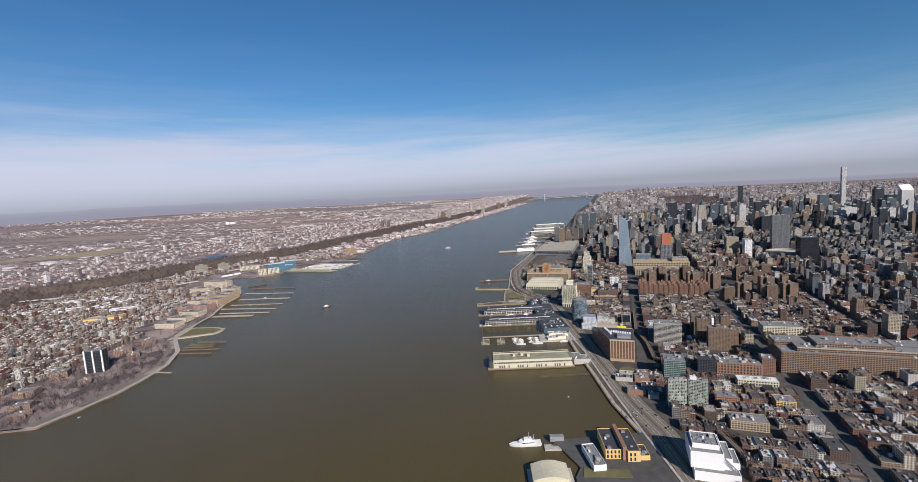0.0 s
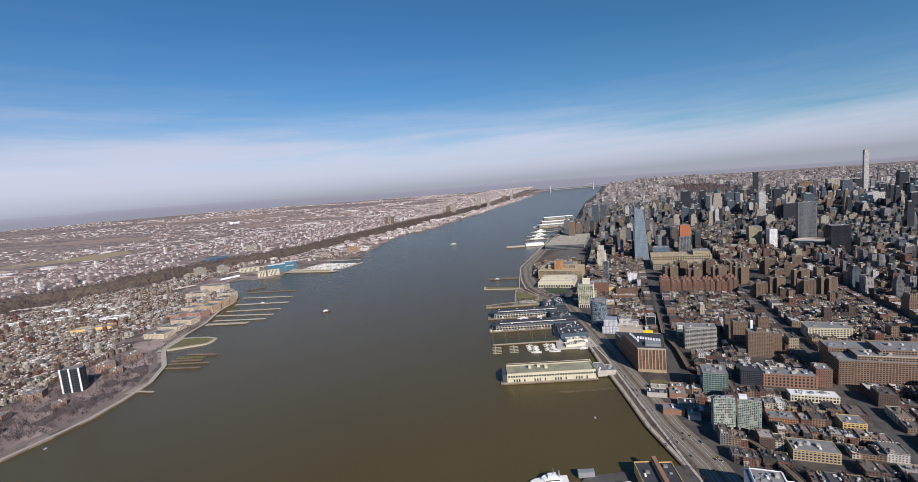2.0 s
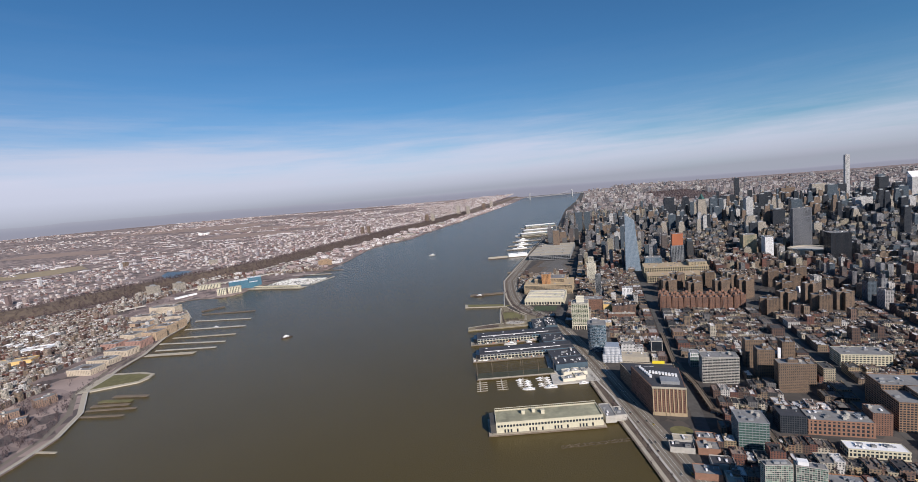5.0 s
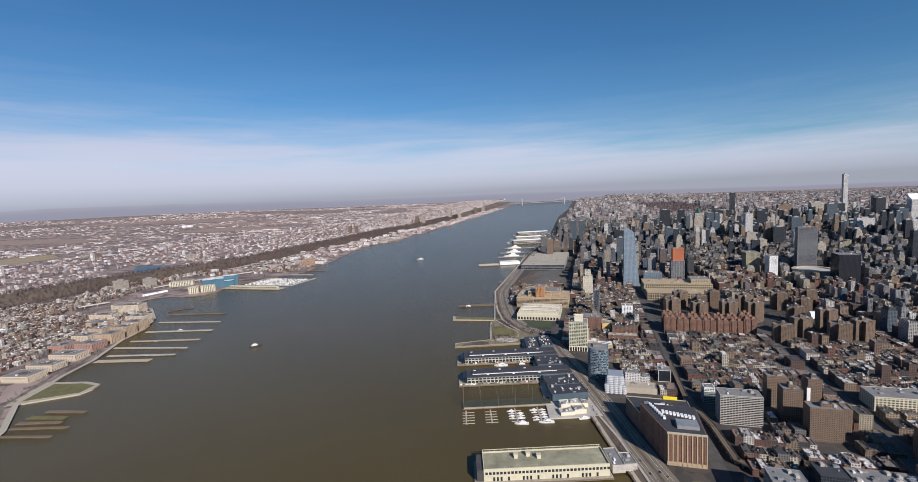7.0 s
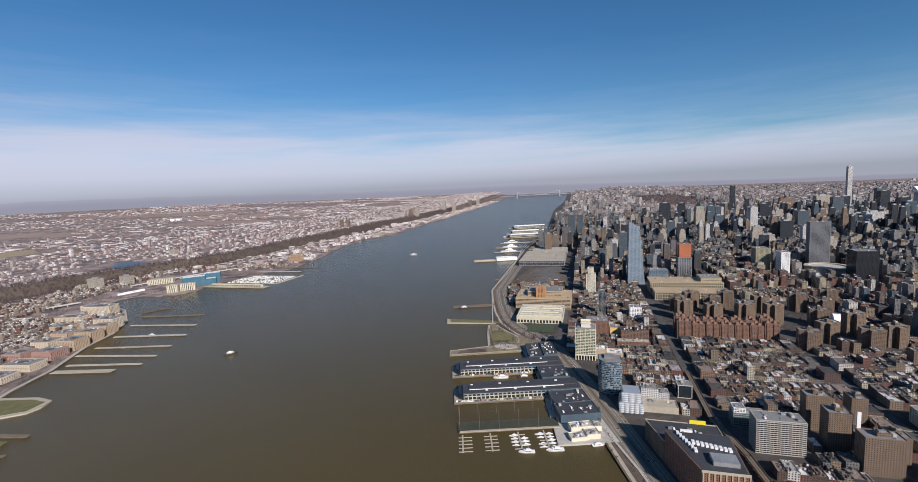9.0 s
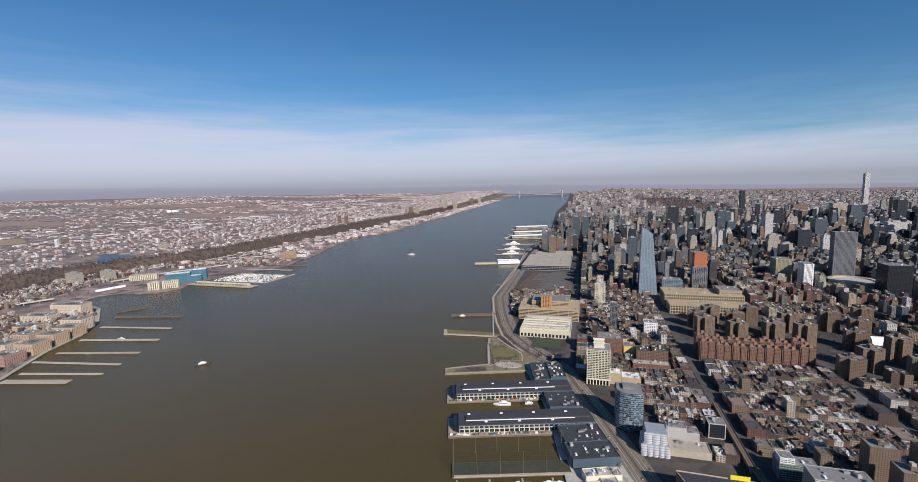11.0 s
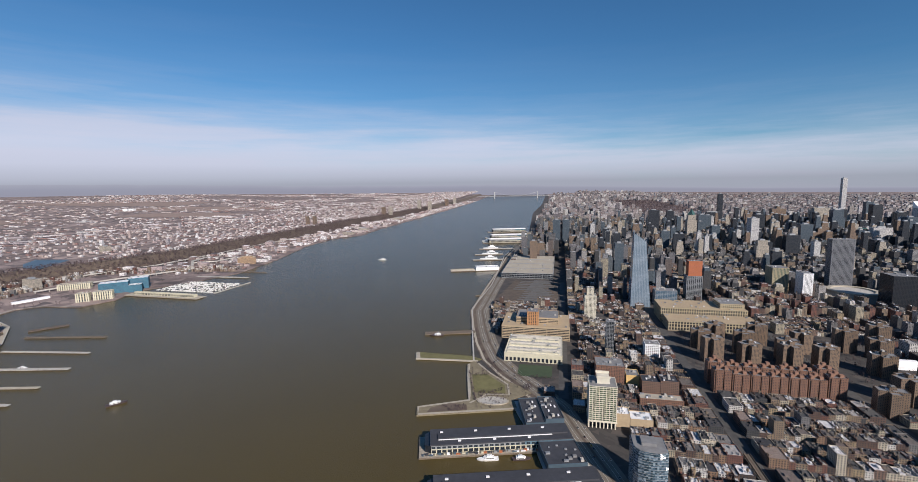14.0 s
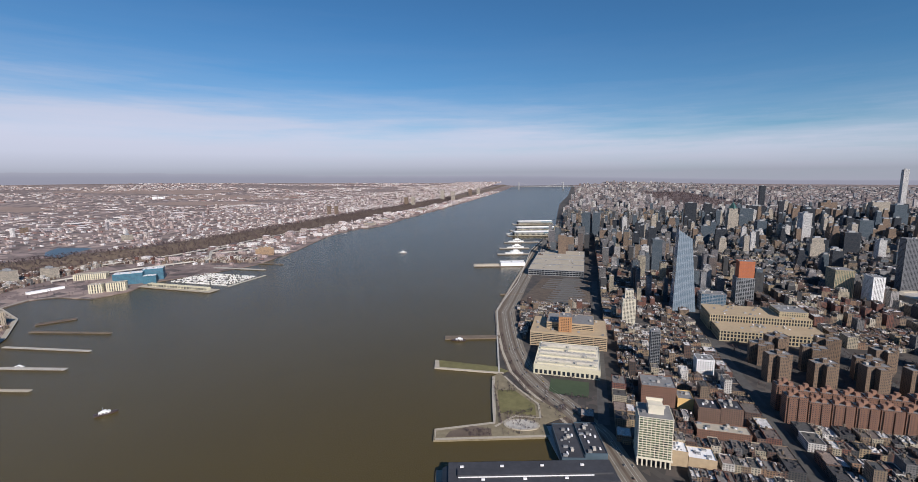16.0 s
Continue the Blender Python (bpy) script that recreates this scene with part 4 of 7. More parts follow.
def riverside():
    # pier with the long pale shed
    pier_deck("pier", -22, 12.6, 31, 27.5, 0, M_deck, "old pier deck under a long pale shed")
    ob = thing("pier_shed", pose(-18.5, 14, 0.8), "long cream-painted old pier shed with a flat parking roof", "pier shed", "sheds on the piers")
    s = Shape()
    s.shell(0, 0, 0, 48.5, 12, 5.0, t=0.3)
    part("wall", s, M_cream, ob)
    s = Shape()
    s.box(0.3, 0.3, 4.0, 48.2, 11.7, 4.4)
    part("roof_deck", s, plain("stained_roof", (0.27, 0.265, 0.185), 0.9, 0, 0.45, 0.25), ob)
    for i, (a, b) in enumerate(((12.5, 7.0), (17.5, 8.0), (21.5, 6.0))):
        s = Shape()
        s.box(a, b, 4.4, a + 1.6, b + 1.4, 6.0)
        s.box(a - 0.15, b - 0.15, 6.0, a + 1.75, b + 1.55, 6.15)
        part("stair_house", s, M_cream, ob)
    w = Shape()
    w.box(0, -0.08, 2.7, 1.0, 0.02, 3.7)
    wm = w.mesh("window", [M_glass])
    dd = Shape()
    dd.box(0, -0.1, 0.1, 0.75, 0.02, 1.6)
    dm = dd.mesh("bay_door", [M_darkglass])
    for i in range(34):
        o = new("window", wm)
        o.parent, o.matrix_basis = ob, Matrix.Translation((0.6 + i * 1.42, 0, 0))
        if i % 8 in (2, 3, 4, 6):
            o = new("bay_door", dm)
            o.parent, o.matrix_basis = ob, Matrix.Translation((0.7 + i * 1.42, 0, 0))
    rail = Shape()
    for i in range(50):
        rail.box(0.2 + i * 0.97, 11.75, 5.0, 0.32 + i * 0.97, 11.95, 5.75)
        rail.box(0.2 + i * 0.97, 0.05, 5.0, 0.3 + i * 0.97, 0.2, 5.35)
    rail.box(0.2, 11.75, 5.75, 48.2, 11.95, 5.9)
    part("roof_railing", rail, M_cream, ob)
    # near-black box paints in the shaded west end and its shadow on the water
    sh = Shape()
    sh.box(-2.6, 0.2, -0.2, -0.05, 11.5, 4.2)
    part("shaded_end", sh, plain("painted_end_shade", (0.06, 0.058, 0.055), 0.8, 0, 0.3, 0.8), ob)
    massing("head_building", pose(31.5, 15.5, 0.62), [(0, 0, 5, 12, 0, 3.4), (5.2, 1, 10, 9, 0, 3.0)], M_concrete, "low grey concrete building at the pier's root", roof=M_greyroof, seed=4)
    # piles of a lost pier
    s = Shape()
    rr = random.Random(3)
    for i in range(70):
        s.cyl(8 + i * 0.5, -0.5 + rr.uniform(-0.3, 0.3) + i * 0.03, 0.12, -0.8, rr.uniform(0.2, 0.7), 5)
        s.cyl(8 + i * 0.5, 0.9 + rr.uniform(-0.3, 0.3) + i * 0.03, 0.12, -0.8, rr.uniform(0.15, 0.6), 5)
    tagged(part("old_piles", s, M_wood), "rows of rotten pile stumps in the water", "piles", kind="stuff")
    # sports piers
    pier_deck("pier", -29, 133.5, 36, 149, 0, M_deck, "pale concrete pier carrying a sports shed")
    shed_pier(-24, 136, 36, 147.5, 4.0, "long dark-roofed sports shed with pale bays on a pier", M_darkroof, M_cream)
    pier_deck("pier", -28, 101.5, 38, 118, 0, M_deck, "pale concrete pier carrying a sports shed")
    shed_pier(-23, 104.5, 38, 116, 4.0, "long dark-roofed sports shed with pale bays on a pier", M_darkroof, M_cream)
    # tents, planters and gear along the pier aprons
    rr = random.Random(17)
    mats = [M_white, M_cream, M_rust, M_steel, M_slate, M_darkroof]
    gear = []
    for a, b, c in ((0.6, 0.5, 0.5), (1.2, 0.7, 0.7), (0.4, 0.4, 0.9), (1.8, 0.6, 0.4)):
        for mt in mats:
            q = Shape()
            q.box(0, 0, 0, a, b, c * 0.8)
            q.box(-0.06, -0.06, c * 0.8, a + 0.06, b + 0.06, c)
            gear.append(q.mesh("apron_box", [mt]))
    for y0 in (134.0, 102.2):
        for k in range(46):
            o = new("apron_box", rr.choice(gear))
            o.matrix_basis = pose(-27.5 + k * 1.28 + rr.uniform(-0.3, 0.3), y0 + rr.uniform(0, 0.9), 0.8)
            tagged(o, "small tent or crate on the pier apron", "crate", "gear on the aprons")
    # front buildings along the road
    deck = Shape()
    deck.prism([(16, 60), (42, 60), (39, 110), (38, 150), (30, 178), (17, 178), (20, 148), (20, 118)], -0.6, 0.78)
    tagged(part("quay", deck, M_concrete), "concrete quay under the sports buildings", "quay", kind="structure")
    hb = massing("sports_building", pose(21, 76.5, 0.8, 0, 0, 3), [(0, 0, 19, 12, 0, 4.0), (1, 12.1, 19, 26, 0, 3.6)], M_slate, "low black-roofed sports building with blue upper walls", roof=M_darkroof, kit=14, seed=8)
    massing("sports_building", pose(22, 61.5, 0.8, 0, 0, 4), [(0, 0, 7, 5, 0, 1.7), (7.2, 0.5, 13, 6, 0, 2.3), (2, 6.1, 12, 11, 0, 2.9), (12.2, 6.5, 16, 11, 0, 2.2)], M_ivory, "white club house with open terraces by the marina", roof=M_concrete, kit=9, seed=9)
    massing("sports_building", pose(21, 119, 0.8), [(0, 0, 15.5, 16, 0, 3.7)], M_slate, "low black-roofed sports building between two piers", roof=M_darkroof, kit=10, seed=10)
    massing("sports_building", pose(19, 150, 0.8, 0, 0, -3), [(0, 0, 9, 24, 0, 3.6), (9.4, 2, 18, 24, 0, 4.2)], M_slate, "black-roofed sports building with a blue gable", roof=M_darkroof, kit=14, seed=11)
    # golf range
    pier_deck("pier", -26, 74, 20, 82.6, 0, plain("worn_turf", (0.05, 0.055, 0.034), 0.95, 0, 0.3, 0.4), "golf driving range with green turf on a pier")
    net = thing("golf_net", pose(-25.5, 75, 0.8), "tall steel masts that hold a golf net", "golf net")
    mast = Shape()
    mast.cyl(0, 0, 0.1, 0, 9, 6, r1=0.06)
    mm = mast.mesh("mast", [M_wood])
    tops = [(i * 9.0, y) for y in (0.3, 14.5) for i in range(6)] + [(-0.2, 5), (-0.2, 10)]
    for x, y in tops:
        o = new("mast", mm)
        o.parent, o.matrix_basis = net, Matrix.Translation((x, y, 0))
    cb = Shape()
    for k in range(9):
        z = 0.9 + k * 1.0
        for y in (0.3, 14.5):
            cb.box(0, y - 0.012, z, 45, y + 0.012, z + 0.025)
        cb.box(-0.21, 0.3, z, -0.19, 14.5, z + 0.025)
    for k in range(60):
        for y in (0.3, 14.5):
            cb.box(k * 0.75, y - 0.01, 0.2, k * 0.75 + 0.02, y + 0.01, 8.9)
    part("netting", cb, M_darkroof, net)
    dk = Shape()
    dk.box(0, -1.6, 0, 46, -0.4, 0.25)
    part("walkway", dk, M_sand, net)
    # park on the old pier
    s = Shape()
    s.prism([(-31, 168.5), (19, 169.5), (19, 180), (30, 186), (24, 196), (10, 215), (4, 233), (-1, 228), (-2.5, 212), (-4, 182), (-31, 177)], -0.6, 0.82)
    tagged(part("park_pier", s, plain("park_ground", (0.2, 0.17, 0.11), 0.95, 0, 0.35, 0.35)), "planted park pier with a long arm", "pier", kind="structure")
    s = Shape()
    s.prism([(-0.5, 189.5), (16, 187), (17, 196), (9, 212), (0.5, 212)], 0.8, 0.95)
    tagged(part("lawn", s, M_grass), "dull winter lawn of the park", "lawn", kind="structure")
    strip("park_edge", [(19, 170.2), (-30.3, 169.2), (-30.3, 176.4), (-4, 181.2), (-3.2, 190), (-1.7, 212), (0, 228)], 0.8, 0.9, M_sand, "pale stone edge of the park pier", "kerb")
    strip("park_path", [(-4, 178), (6, 186.5), (17.5, 184.5), (19, 197), (11, 214), (6, 228)], 0.6, 0.97, M_sand, "pale winding park path", "path")
    s = Shape()
    s.prism([(-26, 170.5), (-6, 171), (-6, 176.5), (-14, 179), (-24, 175)], 0.8, 0.92)
    tagged(part("planting", s, M_soil), "brown planting beds on the pier", "planting", kind="structure")
    ov = thing("skate_bowl", pose(8, 179, 0.82, 0, 0, -8), "pale oval concrete skate bowl ringed by a kerb", "skate bowl")
    rim, inner = Shape(), Shape()
    n = 28
    for i in range(n):
        a, b = 2 * math.pi * i / n, 2 * math.pi * (i + 1) / n
        o1, o2, i1, i2 = [(k * 8.2 * math.cos(q), k * 4.6 * math.sin(q)) for k, q in ((1, a), (1, b), (0.86, a), (0.86, b))]
        rim.face([(*o1, 0), (*o2, 0), (*o2, 0.35), (*o1, 0.35)])
        rim.face([(*o1, 0.35), (*o2, 0.35), (*i2, 0.35), (*i1, 0.35)])
        inner.face([(*i1, 0.35), (*i2, 0.35), (0.5 * i2[0], 0.5 * i2[1], 0.06), (0.5 * i1[0], 0.5 * i1[1], 0.06)])
        inner.face([(0.5 * i1[0], 0.5 * i1[1], 0.06), (0.5 * i2[0], 0.5 * i2[1], 0.06), (0, 0, 0.06)])
    part("rim", rim, M_sand, ov)
    part("bowl", inner, M_concrete, ov)
    # two narrow piers further up
    s = Shape()
    s.prism([(-33, 241), (-31, 240.5), (6, 232.5), (9, 235), (3, 241), (-31, 251.5), (-33, 251)], 0.3, 0.85, bottom=True)
    tagged(part("pier", s, M_grass), "narrow grassed park pier with a pale rim", "pier")
    s = Shape()
    s.prism([(-33.4, 240.2), (-31, 239.9), (6, 231.9), (6, 233), (-30.5, 241.3), (-31, 250.9), (-33.4, 251.6)], 0.2, 1.0, bottom=True)
    tagged(part("pier_edge", s, M_sand), "pale stone edge of the park pier", "kerb", kind="structure")
    pier_deck("pier", -28, 287, 10, 293, 0, M_wood, "dark timber pier with moored work boats")
    pier_deck("pier", 22, 400, 44, 402.5, 0, M_wood, "thin dark timber jetty")
    # sports field and its surroundings north of the bend
    s = Shape()
    s.box(-104, 2, LAND, -84, 19, LAND + 0.06)
    tagged(part("sports_field", s, M_turf, m=GM), "green sports field with worn corners", "field", kind="structure")
    strip("kerb", EAST_SHORE[1:7], 0.5, 0.95, M_concrete, "pale concrete river wall", "river wall", off=0.4)
    strip("kerb", EAST_SHORE[9:16], 0.5, 0.95, M_concrete, "pale concrete river wall", "river wall", off=0.4)
    # fire boat station and shed pier in the south
    s = Shape()
    s.prism([(4, -72), (7, -68), (46, -64), (46, -100), (10, -100), (10, -94), (13, -88), (7, -72.5)], -0.6, 0.82)
    tagged(part("quay", s, M_asphalt), "dark paved quay of the boat station", "quay", kind="structure")
    ob = massing("station_building", pose(24, -86, 0.84, 0, 0, -2), [(0, 3, 6.5, 19, 0, 4.2), (8.2, 1, 13, 18, 0, 4.6), (13.1, 2, 17, 10, 0, 2.0)], M_yellowbrick, "yellow brick station building with black roofs", roof=M_darkroof, kit=3, seed=12)
    s = Shape()
    s.box(6.55, 2, 0, 8.1, 20, 5.6)
    part("stack_wall", s, M_redbrick, ob)
    w = Shape()
    w.box(0, -0.07, 0, 0.7, 0.02, 1.3)
    wm = w.mesh("window", [M_glass])
    for x, y in ((0.5, 3), (2.0, 3), (3.5, 3), (5, 3), (9, 1), (10.6, 1)):
        for z in (0.5, 2.4):
            o = new("window", wm)
            o.parent, o.matrix_basis = ob, Matrix.Translation((x, y, z))
    massing("garage", pose(17.5, -91, 0.84, 0, 0, 6), [(0, 0, 5, 15, 0, 2.6)], M_white, "white low garage with plant on its roof", roof=M_greyroof, kit=9, seed=14)
    pier_deck("pier", -8, -101, 9, -88, 0, M_concrete, "concrete pier under a barrel-roofed shed")
    ob = thing("barrel_shed", pose(-6.5, -99, 0.8), "cream shed with a low curved roof on a pier", "shed")
    s = Shape()
    s.box(0, 0, 0, 13.5, 10, 2.6)
    part("wall", s, M_cream, ob)
    s = Shape()
    n = 10
    arc = [(13.7 * i / n - 0.1, 2.6 + 1.5 * math.sin(math.pi * i / n)) for i in range(n + 1)]
    arc = [(-0.2, 2.5 + 0)] + arc + [(13.8, 2.5)]
    for (ya, za), (yb, zb) in zip(arc, arc[1:]):
        s.face([(ya, -0.3, za), (yb, -0.3, zb), (yb, 10.3, zb), (ya, 10.3, za)])
    s.face([(y, -0.3, z) for y, z in arc])
    s.face([(y, 10.3, z) for y, z in arc[::-1]])
    part("roof", s, M_cream, ob)
    s = Shape()
    s.box(2, -1.5, 0, 12, -0.2, 1.6)
    part("porch", s, M_cream, ob)
    s = Shape()
    s.prism([(13, -94), (31, -95), (31, -90), (14, -89)], 0.82, 1.0)
    tagged(part("play_ground", s, M_grass), "fenced play ground with worn turf", "playground", kind="structure")
    # ferry landing and passenger terminals far up the river
    pier_deck("pier", 3, 530, 66, 545, 0, M_concrete, "pier of a ferry landing")
    massing("ferry_terminal", pose(36, 531, 0.8), [(0, 0, 30, 13, 0, 4)], M_white, "white ferry terminal hall", roof=M_white, kit=5, seed=15)
    s = Shape()
    s.box(0, 0, 0, 32, 6, 1.4)
    tagged(part("pier_canopy", s, M_sand, m=pose(4, 534, 0.8)), "long pale canopy over a ferry pier", "canopy")
    for k, (x, y, w) in enumerate(((78, 800, 95), (92, 870, 95), (112, 985, 90), (62, 720, 60), (48, 660, 45), (40, 610, 45))):
        pier_deck("pier", x, y, x + w, y + (22 if k < 3 else 9), 0, M_concrete, "broad concrete ship pier")
        if k < 3:
            shed_pier(x + 12, y + 3, x + w - 2, y + 19, 7, "long pale passenger terminal on a ship pier", M_white, M_cream)


riverside()


# ---- single buildings of the east bank ----
F_glass = facade("blue_curtain_wall", [(0.12, 0.145, 0.17)], bay=0.9, storey=0.95, ww=0.8, wh=0.75, glass=(0.045, 0.065, 0.085), gloss=0.08)
F_dark = facade("dark_curtain_wall", [(0.05, 0.055, 0.065)], bay=0.8, storey=0.95, ww=0.75, wh=0.75, glass=(0.02, 0.026, 0.035), gloss=0.1)
F_stone = facade("pale_stone_wall", [(0.46, 0.41, 0.34)], bay=0.8, storey=0.95, ww=0.45, wh=0.5)
F_brown = facade("brown_tower_wall", [(0.24, 0.17, 0.12)], bay=0.8, storey=0.9, ww=0.45, wh=0.5)
F_white = facade("white_tower_wall", [(0.62, 0.61, 0.6)], bay=0.8, storey=0.95, ww=0.5, wh=0.5)
F_green = facade("green_curtain_wall", [(0.07, 0.17, 0.15)], bay=0.9, storey=0.95, ww=0.8, wh=0.7, glass=(0.03, 0.1, 0.09), gloss=0.08)


def landmarks():
    # long red-brick apartment group, two rows of slabs round a garden
    for row, v in ((0, 0.0), (1, 11.0)):
        for i in range(7):
            w = 61 / 7
            end = i in (0, 6)
            hh = 12.6 if end else 10.9
            ob = thing("apartment_block", gpose(i * w, v), "red-brown brick apartment slab with many roof houses", "apartment block", "garden apartment group")
            s = Shape()
            s.shell(0, 0.4, 0, w - 0.5, 6, hh)
            s.shell(0.8, 0, 0, 3.0, 0.42, hh - 0.5)
            s.shell(w - 4, 0, 0, w - 1.6, 0.42, hh - 0.5)
            part("wall", s, M_brickred, ob)
            r = Shape()
            r.box(0.1, 0.5, hh - 0.5, w - 0.6, 5.9, hh - 0.3)
            part("roof", r, M_greyroof, ob)
            for j, (a, b, c, d, e) in enumerate(((1.0, 1.5, 2.6, 3.6, 1.7), (w - 3.6, 1.5, w - 1.8, 3.4, 1.4), (w / 2 - 0.9, 3.2, w / 2 + 0.8, 5.2, 2.4))):
                t = Shape()
                t.box(a, b, hh - 0.32, c, d, hh - 0.32 + e)
                part("roof_house", t, M_redbrick, ob)
    # mail building: tan, in two stages
    ob = thing("mail_building", gpose(0, 104), "huge tan stone mail depot with rows of dark bays", "warehouse")
    framed(ob, 62, 20, 0, 7.4, 30, 10, 3, M_limestone, M_darkglass, pier=0.7, band=0.6, proud=0.3, roof=M_tanbrick, kit=22, seed=3)
    ob = thing("mail_building", gpose(-1, 126), "tan stone office wing behind the mail depot", "warehouse")
    framed(ob, 62, 26, 0, 11.6, 36, 14, 4, M_limestone, M_darkglass, pier=0.7, band=0.6, proud=0.3, roof=M_tanbrick, kit=20, seed=4)
    ob = thing("mail_building", gpose(43, 130), "tan stone upper storey block", "warehouse")
    framed(ob, 17, 18, 11.6, 15.4, 12, 10, 2, M_limestone, M_darkglass, pier=0.8, band=0.7, roof=M_greyroof, kit=8, seed=5)
    # slab hotel on legs, bent like an open book
    ob = thing("slab_hotel", gpose(4.5, -228.5, 0.6, 10), "tall green-glass slab hotel standing on concrete legs", "hotel")
    framed(ob, 8.2, 3.0, 2.4, 14.8, 12, 3, 17, M_concrete, M_hotelglass, pier=0.1, band=0.16, proud=0.06, kit=3, seed=6)
    for x in (0.8, 4, 7.2):
        s = Shape()
        s.box(x - 0.35, 0.5, 0, x + 0.35, 2.5, 2.4)
        part("leg", s, M_concrete, ob)
    ob = thing("slab_hotel", gpose(13.4, -227.2, 0.6, -6), "tall green-glass slab hotel wing standing on concrete legs", "hotel")
    framed(ob, 8.2, 3.0, 2.4, 14.8, 12, 3, 17, M_concrete, M_hotelglass, pier=0.1, band=0.16, proud=0.06, kit=2, seed=7)
    for x in (0.8, 4, 7.2):
        s = Shape()
        s.box(x - 0.35, 0.5, 0, x + 0.35, 2.5, 2.4)
        part("leg", s, M_concrete, ob)
    s = Shape()
    s.box(0.5, 0.4, 14.8, 3.4, 2.6, 16.0)
    part("plant_room", s, M_white, ob)
    # red brick office block beside the highway, with a slanted west side
    ob = thing("brick_office", gpose(0, 0), "red brick office block with tan piers and roof plant", "office building")
    s = Shape()
    s.prism([(-31, -147.7), (-23.2, -171.5), (-9, -171.5), (-8.7, -147.7)], 0, 13.4)
    part("wall", s, M_brickred, ob)
    p = Shape()
    p.box(-0.2, -0.25, 0, 0.2, 0.05, 13.6)
    pm = p.mesh("pier", [M_tanbrick])
    for i in range(9):
        o = new("pier", pm)
        o.parent, o.matrix_basis = ob, pose(-22.9 + i * 1.72, -171.5, 0)
    s = Shape()
    s.box(-23.4, -171.8, 13.0, -8.9, -171.62, 13.9)
    part("cornice", s, M_sand, ob)
    s = Shape()
    s.box(-23.3, -171.75, 0, -9, -171.55, 1.6)
    part("base_course", s, M_tanbrick, ob)
    s = Shape()
    s.prism([(-30.4, -148.1), (-22.8, -171), (-9.4, -171), (-9.1, -148.1)], 13.4, 13.52)
    s.box(-23.4, -171.6, 13.52, -9, -171.3, 13.9)
    part("roof", s, M_darkroof, ob)
    fan = Shape()
    fan.box(0, 0, 0, 1.0, 2.0, 0.8)
    fm = fan.mesh("fan_unit", [M_white])
    for i in range(9):
        o = new("fan_unit", fm)
        o.parent, o.matrix_basis = ob, Matrix.Translation((-23 + i * 1.4, -156 - i * 0.4, 13.52))
    for i in range(7):
        o = new("fan_unit", fm)
        o.parent, o.matrix_basis = ob, Matrix.Translation((-27.2 + i * 0.66, -150.5 - i * 1.75, 13.52))
    s = Shape()
    s.box(-19, -168, 13.52, -11, -162.5, 15.0)
    part("plant_room", s, M_steel, ob)
    wh = thing("dark_warehouse", gpose(0, 0), "large low warehouse with a black roof and pale rim", "warehouse")
    rim = [(-36, -131.8), (-31.1, -147.5), (-8.7, -147.5), (-9.2, -132.6)]
    s = Shape()
    s.prism(rim, 0, 8.8)
    part("wall", s, M_brickbrown, wh)
    s = Shape()
    s.prism([(-35.5, -132.3), (-30.8, -147.2), (-9.1, -147.2), (-9.6, -133)], 8.8, 8.92)
    rf = part("roof", s, M_darkroof, wh)
    roof_kit(rf, -29, -146, -12, -134, 8.92, 14, 21)
    for i in range(4):
        (xa, ya), (xb, yb) = rim[i], rim[(i + 1) % 4]
        s = Shape()
        s.box(0, -0.22, 8.8, math.hypot(xb - xa, yb - ya), 0, 9.15)
        part("parapet", s, M_sand, wh, m=pose(xa, ya, 0, 0, 0, math.degrees(math.atan2(yb - ya, xb - xa))))
    s = Shape()
    s.box(-30.6, -147.75, 8.9, -28.4, -146.5, 12.2)
    part("stair_house", s, M_yellowbrick, wh)
    s = Shape()
    s.box(-24, -139.5, 8.92, -19.5, -138.7, 9.8)
    part("duct", s, M_white, wh)
    bb = thing("billboard", gpose(-19.3, -132.8, 9.1), "yellow billboard on posts upon a roof", "billboard")
    s = Shape()
    s.box(0, 0, 0.6, 6.0, 0.2, 2.2)
    part("panel", s, M_yellow, bb)
    for x in (0.6, 3, 5.4):
        s = Shape()
        s.box(x - 0.08, 0.2, -0.3, x + 0.08, 0.36, 2.1)
        part("post", s, M_steel, bb)
    # curtain-wall slab
    ob = thing("office_slab", gpose(4.5, -134), "grey glass slab with pale floor bands", "office building")
    framed(ob, 17, 8, 0, 14.0, 14, 7, 17, M_concrete, M_darkglass, pier=0.08, band=0.3, proud=0.1, kit=8, seed=22)
    # brown brick council slabs
    for k, (u, v, w, d, h) in enumerate(((30, -112, 9, 6, 15.6), (31.5, -127, 8, 7, 15.8), (36, -142, 12.4, 6.5, 14.6), (48.5, -134, 6, 9, 11.5), (50, -104, 6, 7, 12))):
        massing("council_block", gpose(u, v), [(0, 0, w, d, 0, h), (w * 0.35, d * 0.3, w * 0.7, d * 0.7, h - 0.3, h + 1.3)], M_brickbrown, "tall plain brown brick council block", "apartment block", "council blocks", kit=2, seed=30 + k)
    s = Shape()
    s.box(0, 0, 0, 1.3, 0.5, 17.2)
